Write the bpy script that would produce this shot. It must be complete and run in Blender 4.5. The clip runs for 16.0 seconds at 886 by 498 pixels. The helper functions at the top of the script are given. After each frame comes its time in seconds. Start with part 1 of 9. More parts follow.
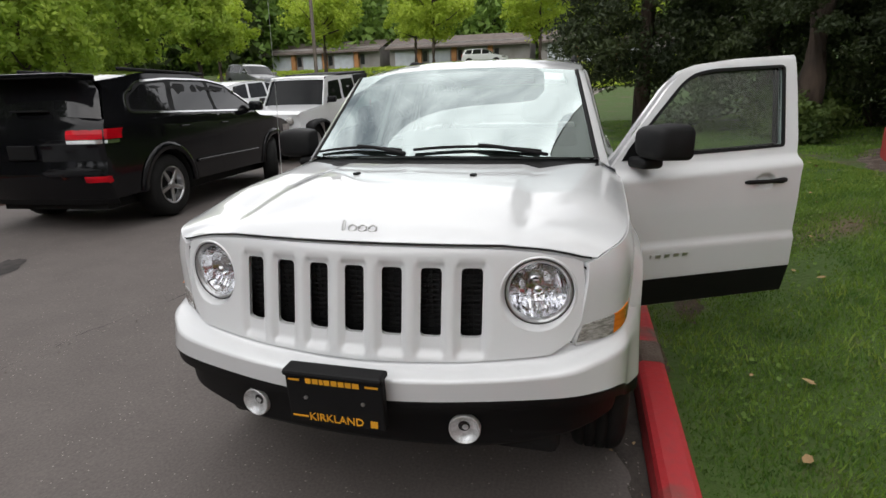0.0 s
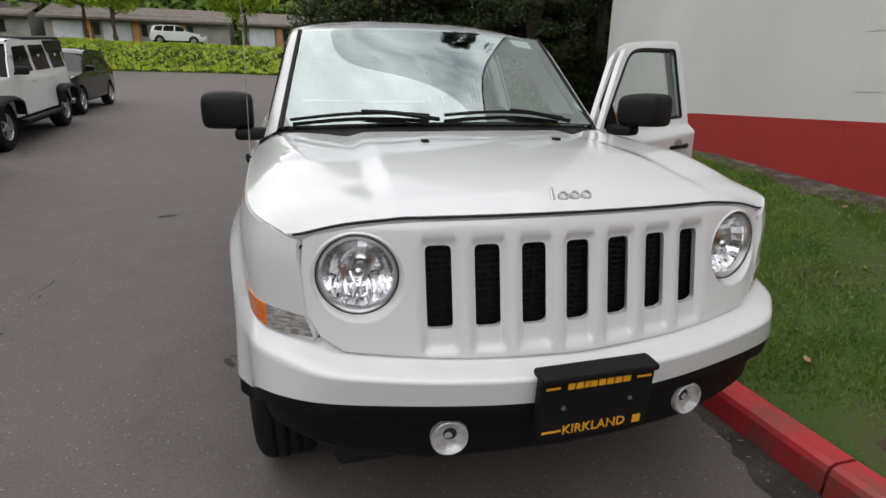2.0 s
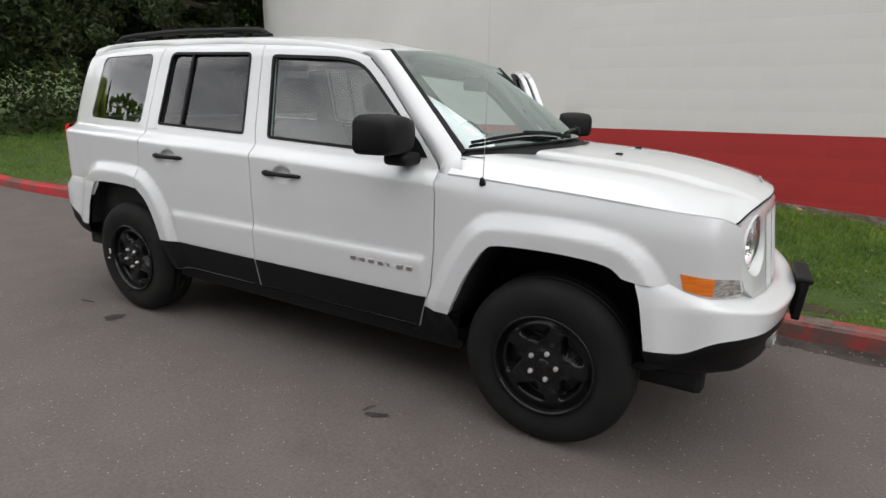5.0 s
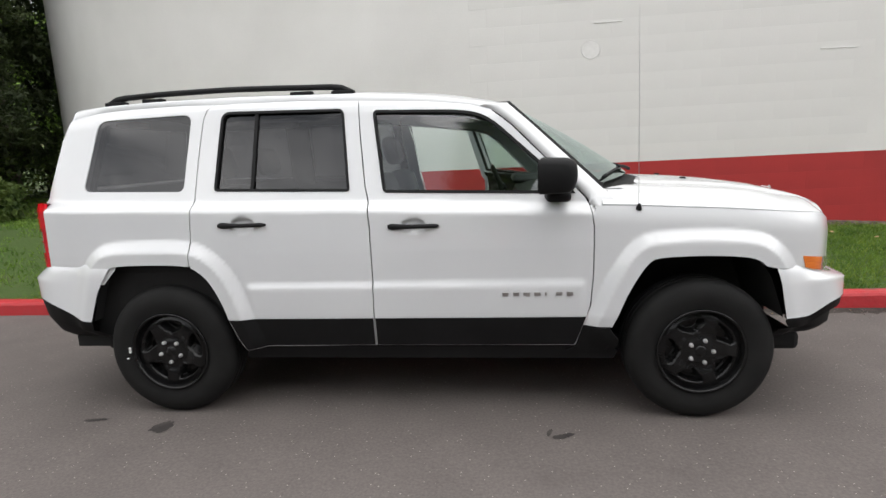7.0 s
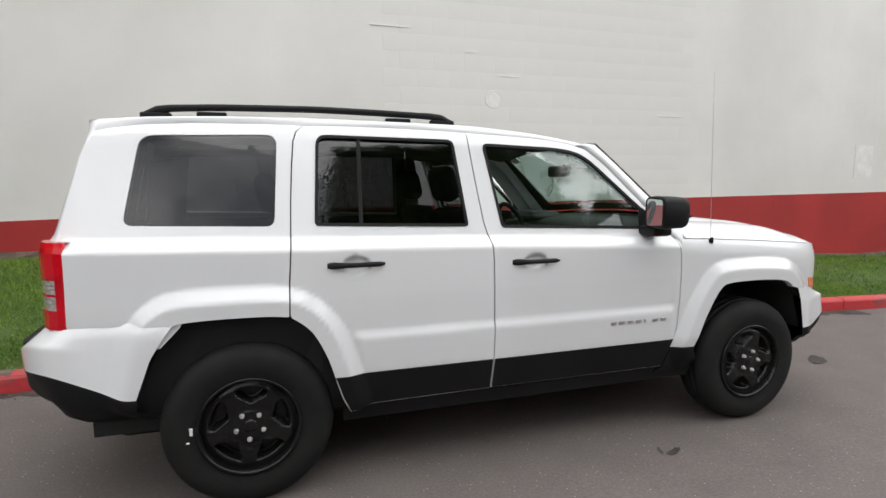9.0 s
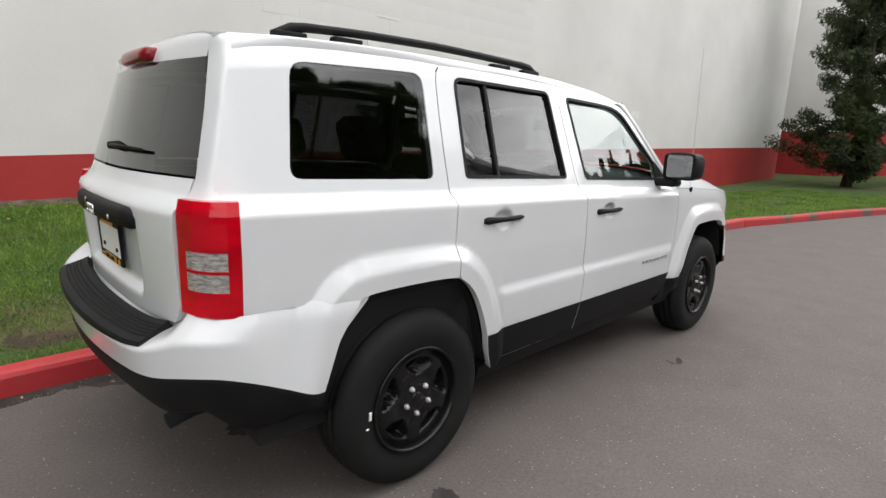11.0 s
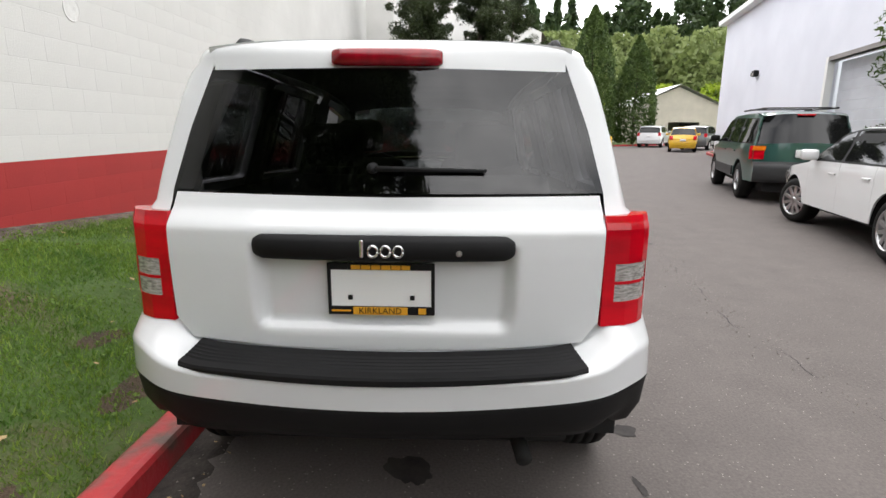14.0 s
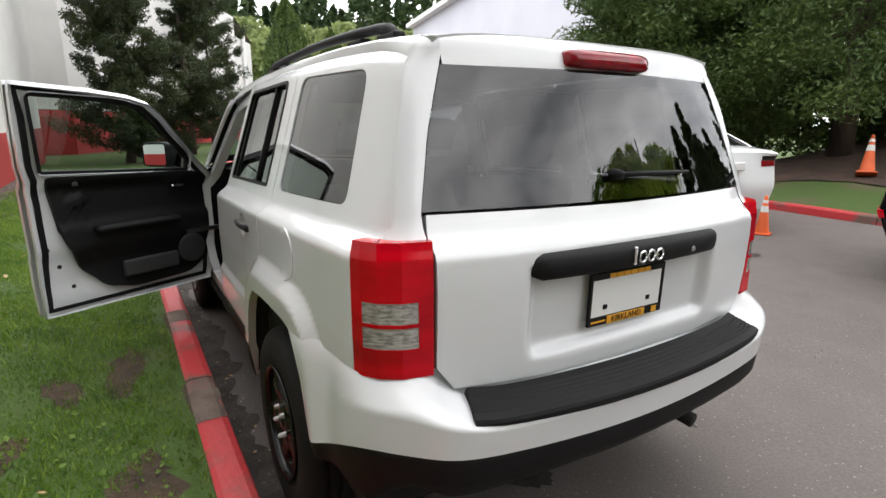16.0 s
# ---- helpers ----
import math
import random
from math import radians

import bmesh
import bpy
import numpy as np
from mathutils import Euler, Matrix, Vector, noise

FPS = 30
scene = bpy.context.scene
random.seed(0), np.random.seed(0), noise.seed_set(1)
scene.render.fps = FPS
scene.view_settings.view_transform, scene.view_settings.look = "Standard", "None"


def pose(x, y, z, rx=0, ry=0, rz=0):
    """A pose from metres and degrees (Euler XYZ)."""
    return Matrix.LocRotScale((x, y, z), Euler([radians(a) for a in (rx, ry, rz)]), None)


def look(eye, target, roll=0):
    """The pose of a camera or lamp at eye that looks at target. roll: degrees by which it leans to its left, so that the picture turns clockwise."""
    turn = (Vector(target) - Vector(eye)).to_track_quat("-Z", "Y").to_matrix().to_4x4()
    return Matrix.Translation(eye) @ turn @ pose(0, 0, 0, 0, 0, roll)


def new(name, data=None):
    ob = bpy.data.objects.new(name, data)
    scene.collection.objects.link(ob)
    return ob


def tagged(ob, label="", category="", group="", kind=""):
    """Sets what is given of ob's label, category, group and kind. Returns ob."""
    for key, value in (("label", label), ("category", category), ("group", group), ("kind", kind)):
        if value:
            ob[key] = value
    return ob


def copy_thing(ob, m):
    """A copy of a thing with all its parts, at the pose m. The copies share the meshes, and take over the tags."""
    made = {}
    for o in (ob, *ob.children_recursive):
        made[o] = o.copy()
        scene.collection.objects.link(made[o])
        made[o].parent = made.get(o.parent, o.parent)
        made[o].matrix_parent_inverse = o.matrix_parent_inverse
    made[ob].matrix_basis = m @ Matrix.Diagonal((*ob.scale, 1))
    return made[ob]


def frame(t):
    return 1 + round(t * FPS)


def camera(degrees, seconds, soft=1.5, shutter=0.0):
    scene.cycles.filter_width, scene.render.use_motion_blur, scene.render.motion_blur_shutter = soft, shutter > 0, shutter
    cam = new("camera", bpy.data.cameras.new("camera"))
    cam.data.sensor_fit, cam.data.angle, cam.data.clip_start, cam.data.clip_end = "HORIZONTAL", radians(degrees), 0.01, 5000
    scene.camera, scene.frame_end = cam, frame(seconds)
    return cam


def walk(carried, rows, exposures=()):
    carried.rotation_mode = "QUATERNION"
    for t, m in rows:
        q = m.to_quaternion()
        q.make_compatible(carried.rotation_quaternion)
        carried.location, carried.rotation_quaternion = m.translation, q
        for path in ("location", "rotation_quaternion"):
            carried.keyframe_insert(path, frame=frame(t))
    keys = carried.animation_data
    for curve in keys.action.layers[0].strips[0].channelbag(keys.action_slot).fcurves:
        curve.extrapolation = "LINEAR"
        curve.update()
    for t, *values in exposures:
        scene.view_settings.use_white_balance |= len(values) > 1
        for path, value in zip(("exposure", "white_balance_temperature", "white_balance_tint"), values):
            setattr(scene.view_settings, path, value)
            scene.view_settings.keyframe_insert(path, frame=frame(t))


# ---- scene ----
cam = camera(79.4, 16.0)
PATH = [
    (0, (3.431, 0.656, 1.405), (1.57, 0.159, 0.866), -1.4),
    (0.5, (3.434, 0.402, 1.379), (1.525, 0.101, 0.865), 0.5),
    (1, (3.382, 0.04, 1.335), (1.444, -0.104, 0.862), -0.3),
    (1.5, (3.313, -0.345, 1.32), (1.399, -0.15, 0.774), 0.6),
    (2, (3.165, -0.685, 1.294), (1.326, -0.153, 0.714), 0.8),
    (2.5, (3.031, -1.037, 1.273), (1.288, -0.235, 0.707), 1.1),
    (3, (2.89, -1.399, 1.276), (1.291, -0.327, 0.732), 1.5),
    (3.5, (2.664, -1.755, 1.292), (1.221, -0.476, 0.76), 0.9),
    (3.7, (2.579, -1.894, 1.282), (1.199, -0.531, 0.795), 1.1),
    (5.8, (1.273, -3.024, 1.331), (0.665, -1.187, 0.825), -0.6),
    (6, (1.108, -3.08, 1.326), (0.583, -1.206, 0.866), -1.7),
    (6.5, (0.746, -3.193, 1.321), (0.38, -1.257, 0.98), -0.7),
    (7, (0.369, -3.327, 1.3), (0.171, -1.368, 0.948), -2.1),
    (7.5, (-0.008, -3.334, 1.253), (-0.02, -1.361, 0.926), -3.0),
    (8, (-0.394, -3.286, 1.262), (-0.219, -1.323, 0.921), -1.7),
    (8.5, (-0.811, -3.251, 1.283), (-0.411, -1.311, 1.003), 0.5),
    (9, (-1.193, -3.089, 1.31), (-0.592, -1.195, 1.084), -0.3),
    (9.5, (-1.562, -2.877, 1.298), (-0.782, -1.058, 1.016), -0.3),
    (10, (-1.944, -2.712, 1.308), (-0.924, -1.038, 0.913), -0.1),
    (10.2, (-2.077, -2.632, 1.303), (-0.99, -1.0, 0.914), 0.5),
    (12.3, (-3.197, -1.443, 1.315), (-1.449, -0.57, 0.891), 2.0),
    (12.5, (-3.292, -1.314, 1.31), (-1.496, -0.529, 0.912), 1.8),
    (13, (-3.485, -0.993, 1.32), (-1.616, -0.438, 0.874), 1.2),
    (13.5, (-3.55, -0.608, 1.327), (-1.614, -0.34, 0.902), 0.8),
    (14, (-3.578, -0.2, 1.34), (-1.622, -0.16, 0.922), 0.5),
    (14.5, (-3.552, 0.173, 1.322), (-1.619, -0.037, 0.853), 0.6),
    (15, (-3.409, 0.553, 1.326), (-1.506, 0.102, 0.906), 0.7),
    (15.5, (-3.265, 0.916, 1.326), (-1.455, 0.193, 0.878), 0.4),
    (16, (-3.101, 1.233, 1.373), (-1.426, 0.235, 0.929), 0.1),
]
EXPOSURES = [(0.0, 0.50), (1.5, 0.42), (3.5, 0.36), (6.0, 0.90), (7.0, 0.97), (10.0, 0.98), (12.5, 1.14), (16.0, 1.34)]
walk(cam, [(t, look(eye, target, roll)) for t, eye, target, roll in PATH],
     exposures=EXPOSURES)


# ---- light: an overcast sky with brighter gaps, and a wide soft sun ----
world = bpy.data.worlds.new("sky")
scene.world = world
world.use_nodes = True
wt = world.node_tree
wt.nodes.clear()
w_out = wt.nodes.new("ShaderNodeOutputWorld")
w_bg = wt.nodes.new("ShaderNodeBackground")
w_sky = wt.nodes.new("ShaderNodeTexSky")
w_sky.sky_type = "NISHITA"
w_sky.sun_disc = False
w_sky.sun_elevation = radians(65)
w_sky.sun_rotation = radians(103)
w_sky.dust_density = 3.0
w_co = wt.nodes.new("ShaderNodeTexCoord")
w_map = wt.nodes.new("ShaderNodeMapping")
w_map.inputs["Scale"].default_value = (1.3, 1.3, 2.8)
w_noise = wt.nodes.new("ShaderNodeTexNoise")
w_noise.inputs["Scale"].default_value = 1.7
w_noise.inputs["Detail"].default_value = 7.0
w_noise.inputs["Roughness"].default_value = 0.55
w_ramp = wt.nodes.new("ShaderNodeValToRGB")
w_ramp.color_ramp.elements[0].position = 0.36
w_ramp.color_ramp.elements[0].color = (2.7, 2.8, 3.0, 1)
w_ramp.color_ramp.elements[1].position = 0.68
w_ramp.color_ramp.elements[1].color = (13.0, 12.8, 12.7, 1)
w_mix = wt.nodes.new("ShaderNodeMixRGB")
w_mix.inputs[0].default_value = 0.9
wt.links.new(w_co.outputs["Generated"], w_map.inputs[0])
wt.links.new(w_map.outputs[0], w_noise.inputs["Vector"])
wt.links.new(w_noise.outputs[0], w_ramp.inputs[0])
wt.links.new(w_sky.outputs[0], w_mix.inputs[1])
wt.links.new(w_ramp.outputs[0], w_mix.inputs[2])
# clouds are darker overhead and paler towards the horizon
w_sep = wt.nodes.new("ShaderNodeSeparateXYZ")
wt.links.new(w_co.outputs["Generated"], w_sep.inputs[0])
w_fall = wt.nodes.new("ShaderNodeMapRange")
w_fall.interpolation_type = "SMOOTHSTEP"
w_fall.inputs["From Min"].default_value = 0.05
w_fall.inputs["From Max"].default_value = 0.75
w_fall.inputs["To Min"].default_value = 1.28
w_fall.inputs["To Max"].default_value = 0.90
wt.links.new(w_sep.outputs[2], w_fall.inputs["Value"])
w_mul = wt.nodes.new("ShaderNodeVectorMath")
w_mul.operation = "SCALE"
wt.links.new(w_mix.outputs[0], w_mul.inputs[0])
wt.links.new(w_fall.outputs[0], w_mul.inputs["Scale"])
# and the cloud is brighter on the side where the sun stands behind it
w_dot = wt.nodes.new("ShaderNodeVectorMath")
w_dot.operation = "DOT_PRODUCT"
w_dot.inputs[1].default_value = (0.97, -0.22, 0.0)
wt.links.new(w_co.outputs["Generated"], w_dot.inputs[0])
w_side = wt.nodes.new("ShaderNodeMapRange")
w_side.inputs["From Min"].default_value = -1.0
w_side.inputs["From Max"].default_value = 1.0
w_side.inputs["To Min"].default_value = 0.90
w_side.inputs["To Max"].default_value = 1.10
wt.links.new(w_dot.outputs["Value"], w_side.inputs["Value"])
w_lean = wt.nodes.new("ShaderNodeVectorMath")
w_lean.operation = "SCALE"
wt.links.new(w_mul.outputs[0], w_lean.inputs[0])
wt.links.new(w_side.outputs[0], w_lean.inputs["Scale"])
wt.links.new(w_lean.outputs[0], w_bg.inputs[0])
w_bg.inputs[1].default_value = 0.138
wt.links.new(w_bg.outputs[0], w_out.inputs[0])

sun_data = bpy.data.lights.new("sun", "SUN")
sun_data.energy = 1.2
sun_data.angle = radians(100)
sun_data.color = (1.0, 0.985, 0.965)
sun = new("sun", sun_data)
sun.matrix_world = look((0, 0, 60), (-26, 8, 0))


# ---- materials ----
def rgb(c):
    return (c[0], c[1], c[2], 1.0)


def material(name, base, rough=0.5, metal=0.0, second=None, scale=3.0, fine=40.0, bump=0.0, coat=0.0, spec=0.5,
             low=0.35, high=0.65, grain=0.12, dist=0.01, per_object=0.0, per_island=0.0, transmit=0.0, ior=1.45, stretch=(1, 1, 1), rough_var=0.0):
    """A surface of two colours mixed by large stains and a fine grain, with relief."""
    m = bpy.data.materials.new(name)
    m.use_nodes = True
    nt = m.node_tree
    b = nt.nodes["Principled BSDF"]
    b.inputs["Roughness"].default_value = rough
    b.inputs["Metallic"].default_value = metal
    b.inputs["Coat Weight"].default_value = coat
    b.inputs["Coat Roughness"].default_value = 0.03
    b.inputs["Specular IOR Level"].default_value = spec
    b.inputs["Transmission Weight"].default_value = transmit
    b.inputs["IOR"].default_value = ior
    b.inputs["Base Color"].default_value = rgb(base)
    if second is None and not bump:
        return m
    co = nt.nodes.new("ShaderNodeTexCoord")
    mp = nt.nodes.new("ShaderNodeMapping")
    mp.inputs["Scale"].default_value = stretch
    nt.links.new(co.outputs["Object"], mp.inputs[0])
    big = nt.nodes.new("ShaderNodeTexNoise")
    big.inputs["Scale"].default_value = scale
    big.inputs["Detail"].default_value = 5
    small = nt.nodes.new("ShaderNodeTexNoise")
    small.inputs["Scale"].default_value = fine
    small.inputs["Detail"].default_value = 4
    nt.links.new(mp.outputs[0], big.inputs["Vector"])
    nt.links.new(mp.outputs[0], small.inputs["Vector"])
    if second is not None:
        ramp = nt.nodes.new("ShaderNodeMapRange")
        ramp.inputs["From Min"].default_value = low
        ramp.inputs["From Max"].default_value = high
        nt.links.new(big.outputs[0], ramp.inputs["Value"])
        add = nt.nodes.new("ShaderNodeMath")
        add.operation = "MULTIPLY_ADD"
        nt.links.new(small.outputs[0], add.inputs[0])
        add.inputs[1].default_value = grain * 2
        sub = nt.nodes.new("ShaderNodeMath")
        sub.operation = "SUBTRACT"
        nt.links.new(ramp.outputs[0], sub.inputs[0])
        sub.inputs[1].default_value = grain
        nt.links.new(sub.outputs[0], add.inputs[2])
        mix = nt.nodes.new("ShaderNodeMixRGB")
        mix.use_clamp = False
        mix.inputs[1].default_value = rgb(base)
        mix.inputs[2].default_value = rgb(second)
        clamp = nt.nodes.new("ShaderNodeClamp")
        nt.links.new(add.outputs[0], clamp.inputs[0])
        last = clamp.outputs[0]
        if per_object or per_island:
            if per_object:
                info = nt.nodes.new("ShaderNodeObjectInfo")
                src = info.outputs["Random"]
            else:
                info = nt.nodes.new("ShaderNodeNewGeometry")
                src = info.outputs["Random Per Island"]
            pm = nt.nodes.new("ShaderNodeMath")
            pm.operation = "MULTIPLY_ADD"
            nt.links.new(src, pm.inputs[0])
            pm.inputs[1].default_value = per_object or per_island
            nt.links.new(last, pm.inputs[2])
            pc = nt.nodes.new("ShaderNodeClamp")
            nt.links.new(pm.outputs[0], pc.inputs[0])
            last = pc.outputs[0]
        nt.links.new(last, mix.inputs[0])
        nt.links.new(mix.outputs[0], b.inputs["Base Color"])
        if rough_var:
            rr = nt.nodes.new("ShaderNodeMapRange")
            rr.inputs["To Min"].default_value = rough - rough_var
            rr.inputs["To Max"].default_value = min(1, rough + rough_var)
            nt.links.new(big.outputs[0], rr.inputs["Value"])
            nt.links.new(rr.outputs[0], b.inputs["Roughness"])
    if bump:
        bp = nt.nodes.new("ShaderNodeBump")
        bp.inputs["Strength"].default_value = bump
        bp.inputs["Distance"].default_value = dist
        nt.links.new(small.outputs[0], bp.inputs["Height"])
        nt.links.new(bp.outputs[0], b.inputs["Normal"])
    return m




def asphalt_material():
    """Worn asphalt: broad tone, fine aggregate and scattered pale stones."""
    m = material("asphalt", (0.082, 0.071, 0.066), 0.85, second=(0.140, 0.121, 0.113), scale=3.5, fine=80, bump=0.5, grain=0.8, dist=0.004, low=-0.2, high=1.2)
    nt = m.node_tree
    bs = nt.nodes["Principled BSDF"]
    col = bs.inputs["Base Color"].links[0].from_socket
    co = nt.nodes.new("ShaderNodeTexCoord")
    vo = nt.nodes.new("ShaderNodeTexVoronoi")
    vo.inputs["Scale"].default_value = 62.0
    nt.links.new(co.outputs["Object"], vo.inputs["Vector"])
    dot = nt.nodes.new("ShaderNodeMapRange")
    dot.inputs["From Min"].default_value = 0.26
    dot.inputs["From Max"].default_value = 0.12
    nt.links.new(vo.outputs["Distance"], dot.inputs["Value"])
    sep = nt.nodes.new("ShaderNodeSeparateColor")
    nt.links.new(vo.outputs["Color"], sep.inputs[0])
    pick = nt.nodes.new("ShaderNodeMath")
    pick.operation = "GREATER_THAN"
    pick.inputs[1].default_value = 0.90
    nt.links.new(sep.outputs[0], pick.inputs[0])
    both = nt.nodes.new("ShaderNodeMath")
    both.operation = "MULTIPLY"
    nt.links.new(dot.outputs[0], both.inputs[0])
    nt.links.new(pick.outputs[0], both.inputs[1])
    stones = nt.nodes.new("ShaderNodeMixRGB")
    stones.inputs[2].default_value = (0.31, 0.28, 0.26, 1)
    nt.links.new(both.outputs[0], stones.inputs[0])
    nt.links.new(col, stones.inputs[1])
    # dark damp blotches
    bl = nt.nodes.new("ShaderNodeTexNoise")
    bl.inputs["Scale"].default_value = 1.9
    bl.inputs["Detail"].default_value = 6
    nt.links.new(co.outputs["Object"], bl.inputs["Vector"])
    br = nt.nodes.new("ShaderNodeMapRange")
    br.inputs["From Min"].default_value = 0.60
    br.inputs["From Max"].default_value = 0.78
    br.inputs["To Max"].default_value = 0.28
    nt.links.new(bl.outputs[0], br.inputs["Value"])
    dk = nt.nodes.new("ShaderNodeMixRGB")
    dk.inputs[2].default_value = (0.055, 0.048, 0.046, 1)
    nt.links.new(br.outputs[0], dk.inputs[0])
    nt.links.new(stones.outputs[0], dk.inputs[1])
    nt.links.new(dk.outputs[0], bs.inputs["Base Color"])
    return m


asphalt = asphalt_material()
concrete = material("concrete", (0.30, 0.27, 0.25), 0.9, second=(0.2, 0.18, 0.16), scale=2, fine=60, bump=0.4)
red_kerb = material("red_kerb_paint", (0.44, 0.030, 0.036), 0.5, second=(0.13, 0.080, 0.066), scale=2.6, fine=26, bump=0.45, grain=0.38, low=0.50, high=0.64)
grass_soil = material("grass_soil", (0.044, 0.080, 0.013), 0.95, second=(0.090, 0.066, 0.040), scale=1.1, fine=30, bump=0.6, grain=0.5, low=0.53, high=0.74, dist=0.03)
white_wall = material("white_wall_paint", (0.70, 0.69, 0.665), 0.75, second=(0.62, 0.61, 0.585), scale=0.6, fine=60, bump=0.15, grain=0.2, per_object=0.12)
red_wall = material("red_wall_paint", (0.40, 0.030, 0.028), 0.7, second=(0.32, 0.025, 0.024), scale=1.0, fine=60, bump=0.15, grain=0.2, per_object=0.2)
bark = material("bark", (0.085, 0.06, 0.045), 0.95, second=(0.04, 0.03, 0.024), scale=6, fine=40, bump=0.9, stretch=(1, 1, 0.25))


def leaf_material(name, a, b, through_share=0.4, scale=0.8):
    """Leaves of two greens that also let light through."""
    m = material(name, a, 0.6, second=b, scale=scale, fine=14, grain=0.2, per_island=0.4)
    nt = m.node_tree
    bs = nt.nodes["Principled BSDF"]
    out = nt.nodes["Material Output"]
    tl = nt.nodes.new("ShaderNodeBsdfTranslucent")
    mx = nt.nodes.new("ShaderNodeMixShader")
    mx.inputs[0].default_value = through_share
    col = bs.inputs["Base Color"].links[0].from_socket
    nt.links.new(col, tl.inputs["Color"])
    nt.links.new(bs.outputs[0], mx.inputs[1])
    nt.links.new(tl.outputs[0], mx.inputs[2])
    nt.links.new(mx.outputs[0], out.inputs["Surface"])
    return m


needle_dark = leaf_material("needles_dark", (0.015, 0.026, 0.008), (0.042, 0.060, 0.015), 0.2)
needle = leaf_material("needles", (0.020, 0.045, 0.015), (0.055, 0.088, 0.026), 0.25)
leaf_bright = leaf_material("leaf_bright", (0.26, 0.36, 0.028), (0.42, 0.52, 0.06))
leaf_mid = leaf_material("leaf_mid", (0.085, 0.16, 0.026), (0.17, 0.27, 0.045))
leaf_fresh = leaf_material("leaf_fresh", (0.21, 0.32, 0.036), (0.36, 0.46, 0.065), 0.5)
# paler, greyer greens put the far hillside's haze into the leaf colour
leaf_hazy = leaf_material("leaf_hazy", (0.13, 0.18, 0.055), (0.25, 0.30, 0.11), 0.4)
leaf_cypress = leaf_material("leaf_cypress", (0.028, 0.058, 0.011), (0.080, 0.125, 0.026), 0.3)
leaf_hedge = leaf_material("leaf_hedge", (0.038, 0.072, 0.016), (0.11, 0.16, 0.033), 0.3)
blade_tuft = leaf_material("grass_tufts", (0.070, 0.16, 0.018), (0.22, 0.30, 0.05), 0.35, 2.4)
blade = leaf_material("grass_blades", (0.046, 0.122, 0.014), (0.165, 0.27, 0.036), 0.35, 3.2)


def glass_material(name, tint, gloss=0.08, gloss_rough=0.0, sheen=(1, 1, 1)):
    """A thin pane: tinted, see-through, with mirror gloss that rises from gloss, its share seen straight on."""
    m = bpy.data.materials.new(name)
    m.use_nodes = True
    nt = m.node_tree
    nt.nodes.clear()
    out = nt.nodes.new("ShaderNodeOutputMaterial")
    mix = nt.nodes.new("ShaderNodeMixShader")
    tr = nt.nodes.new("ShaderNodeBsdfTransparent")
    tr.inputs[0].default_value = rgb(tint)
    gl = nt.nodes.new("ShaderNodeBsdfGlossy")
    gl.inputs["Roughness"].default_value = gloss_rough
    gl.inputs["Color"].default_value = rgb(sheen)
    lw = nt.nodes.new("ShaderNodeLayerWeight")
    lw.inputs["Blend"].default_value = 0.5
    pw = nt.nodes.new("ShaderNodeMath")
    pw.operation = "POWER"
    pw.inputs[1].default_value = 4.0
    nt.links.new(lw.outputs["Facing"], pw.inputs[0])
    ma = nt.nodes.new("ShaderNodeMath")
    ma.operation = "MULTIPLY_ADD"
    ma.inputs[1].default_value = 1 - gloss
    ma.inputs[2].default_value = gloss
    nt.links.new(pw.outputs[0], ma.inputs[0])
    nt.links.new(ma.outputs[0], mix.inputs[0])
    nt.links.new(tr.outputs[0], mix.inputs[1])
    nt.links.new(gl.outputs[0], mix.inputs[2])
    nt.links.new(mix.outputs[0], out.inputs[0])
    return m


white_paint = material("white_car_paint", (0.67, 0.68, 0.69), 0.32, second=(0.645, 0.655, 0.665), scale=1.2, fine=300, grain=0.1, coat=1.0, spec=0.4)
black_plastic = material("black_plastic", (0.0055, 0.0055, 0.006), 0.6, second=(0.009, 0.009, 0.0095), scale=3, fine=350, bump=0.12, grain=0.3, dist=0.002, spec=0.25)
grey_plastic = material("grey_plastic", (0.026, 0.026, 0.027), 0.6, second=(0.036, 0.036, 0.037), scale=3, fine=350, bump=0.15, grain=0.3, dist=0.002)
dark_inside = material("dark_inside", (0.008, 0.008, 0.008), 0.8)
rubber = material("tyre_rubber", (0.007, 0.007, 0.007), 0.75, second=(0.012, 0.012, 0.0115), scale=6, fine=120, bump=0.3, grain=0.3, dist=0.003, spec=0.3)
rim_black = material("black_steel_rim", (0.006, 0.006, 0.0065), 0.25, second=(0.010, 0.010, 0.010), scale=5, fine=80, grain=0.2, spec=0.35)
chrome = material("chrome", (0.75, 0.75, 0.76), 0.12, 1.0)
fog_bowl = material("fog_lamp_bowl", (0.78, 0.78, 0.78), 0.28, 0.5, second=(0.50, 0.50, 0.50), scale=60, fine=140, grain=0.3, bump=0.3, dist=0.004)
nut_steel = material("nut_steel", (0.52, 0.52, 0.52), 0.4, 0.5)
satin_metal = material("satin_metal", (0.55, 0.55, 0.55), 0.3, 1.0)
red_lens = material("red_lens", (0.60, 0.002, 0.012), 0.14, second=(0.36, 0.002, 0.009), scale=7, fine=120, grain=0.12, coat=0.25, spec=0.25, stretch=(0.5, 0.5, 2))
dark_red_lens = material("dark_red_lens", (0.26, 0.004, 0.012), 0.14, second=(0.16, 0.003, 0.008), scale=12, fine=150, grain=0.2, coat=0.3, spec=0.35, stretch=(0.5, 2, 0.5))
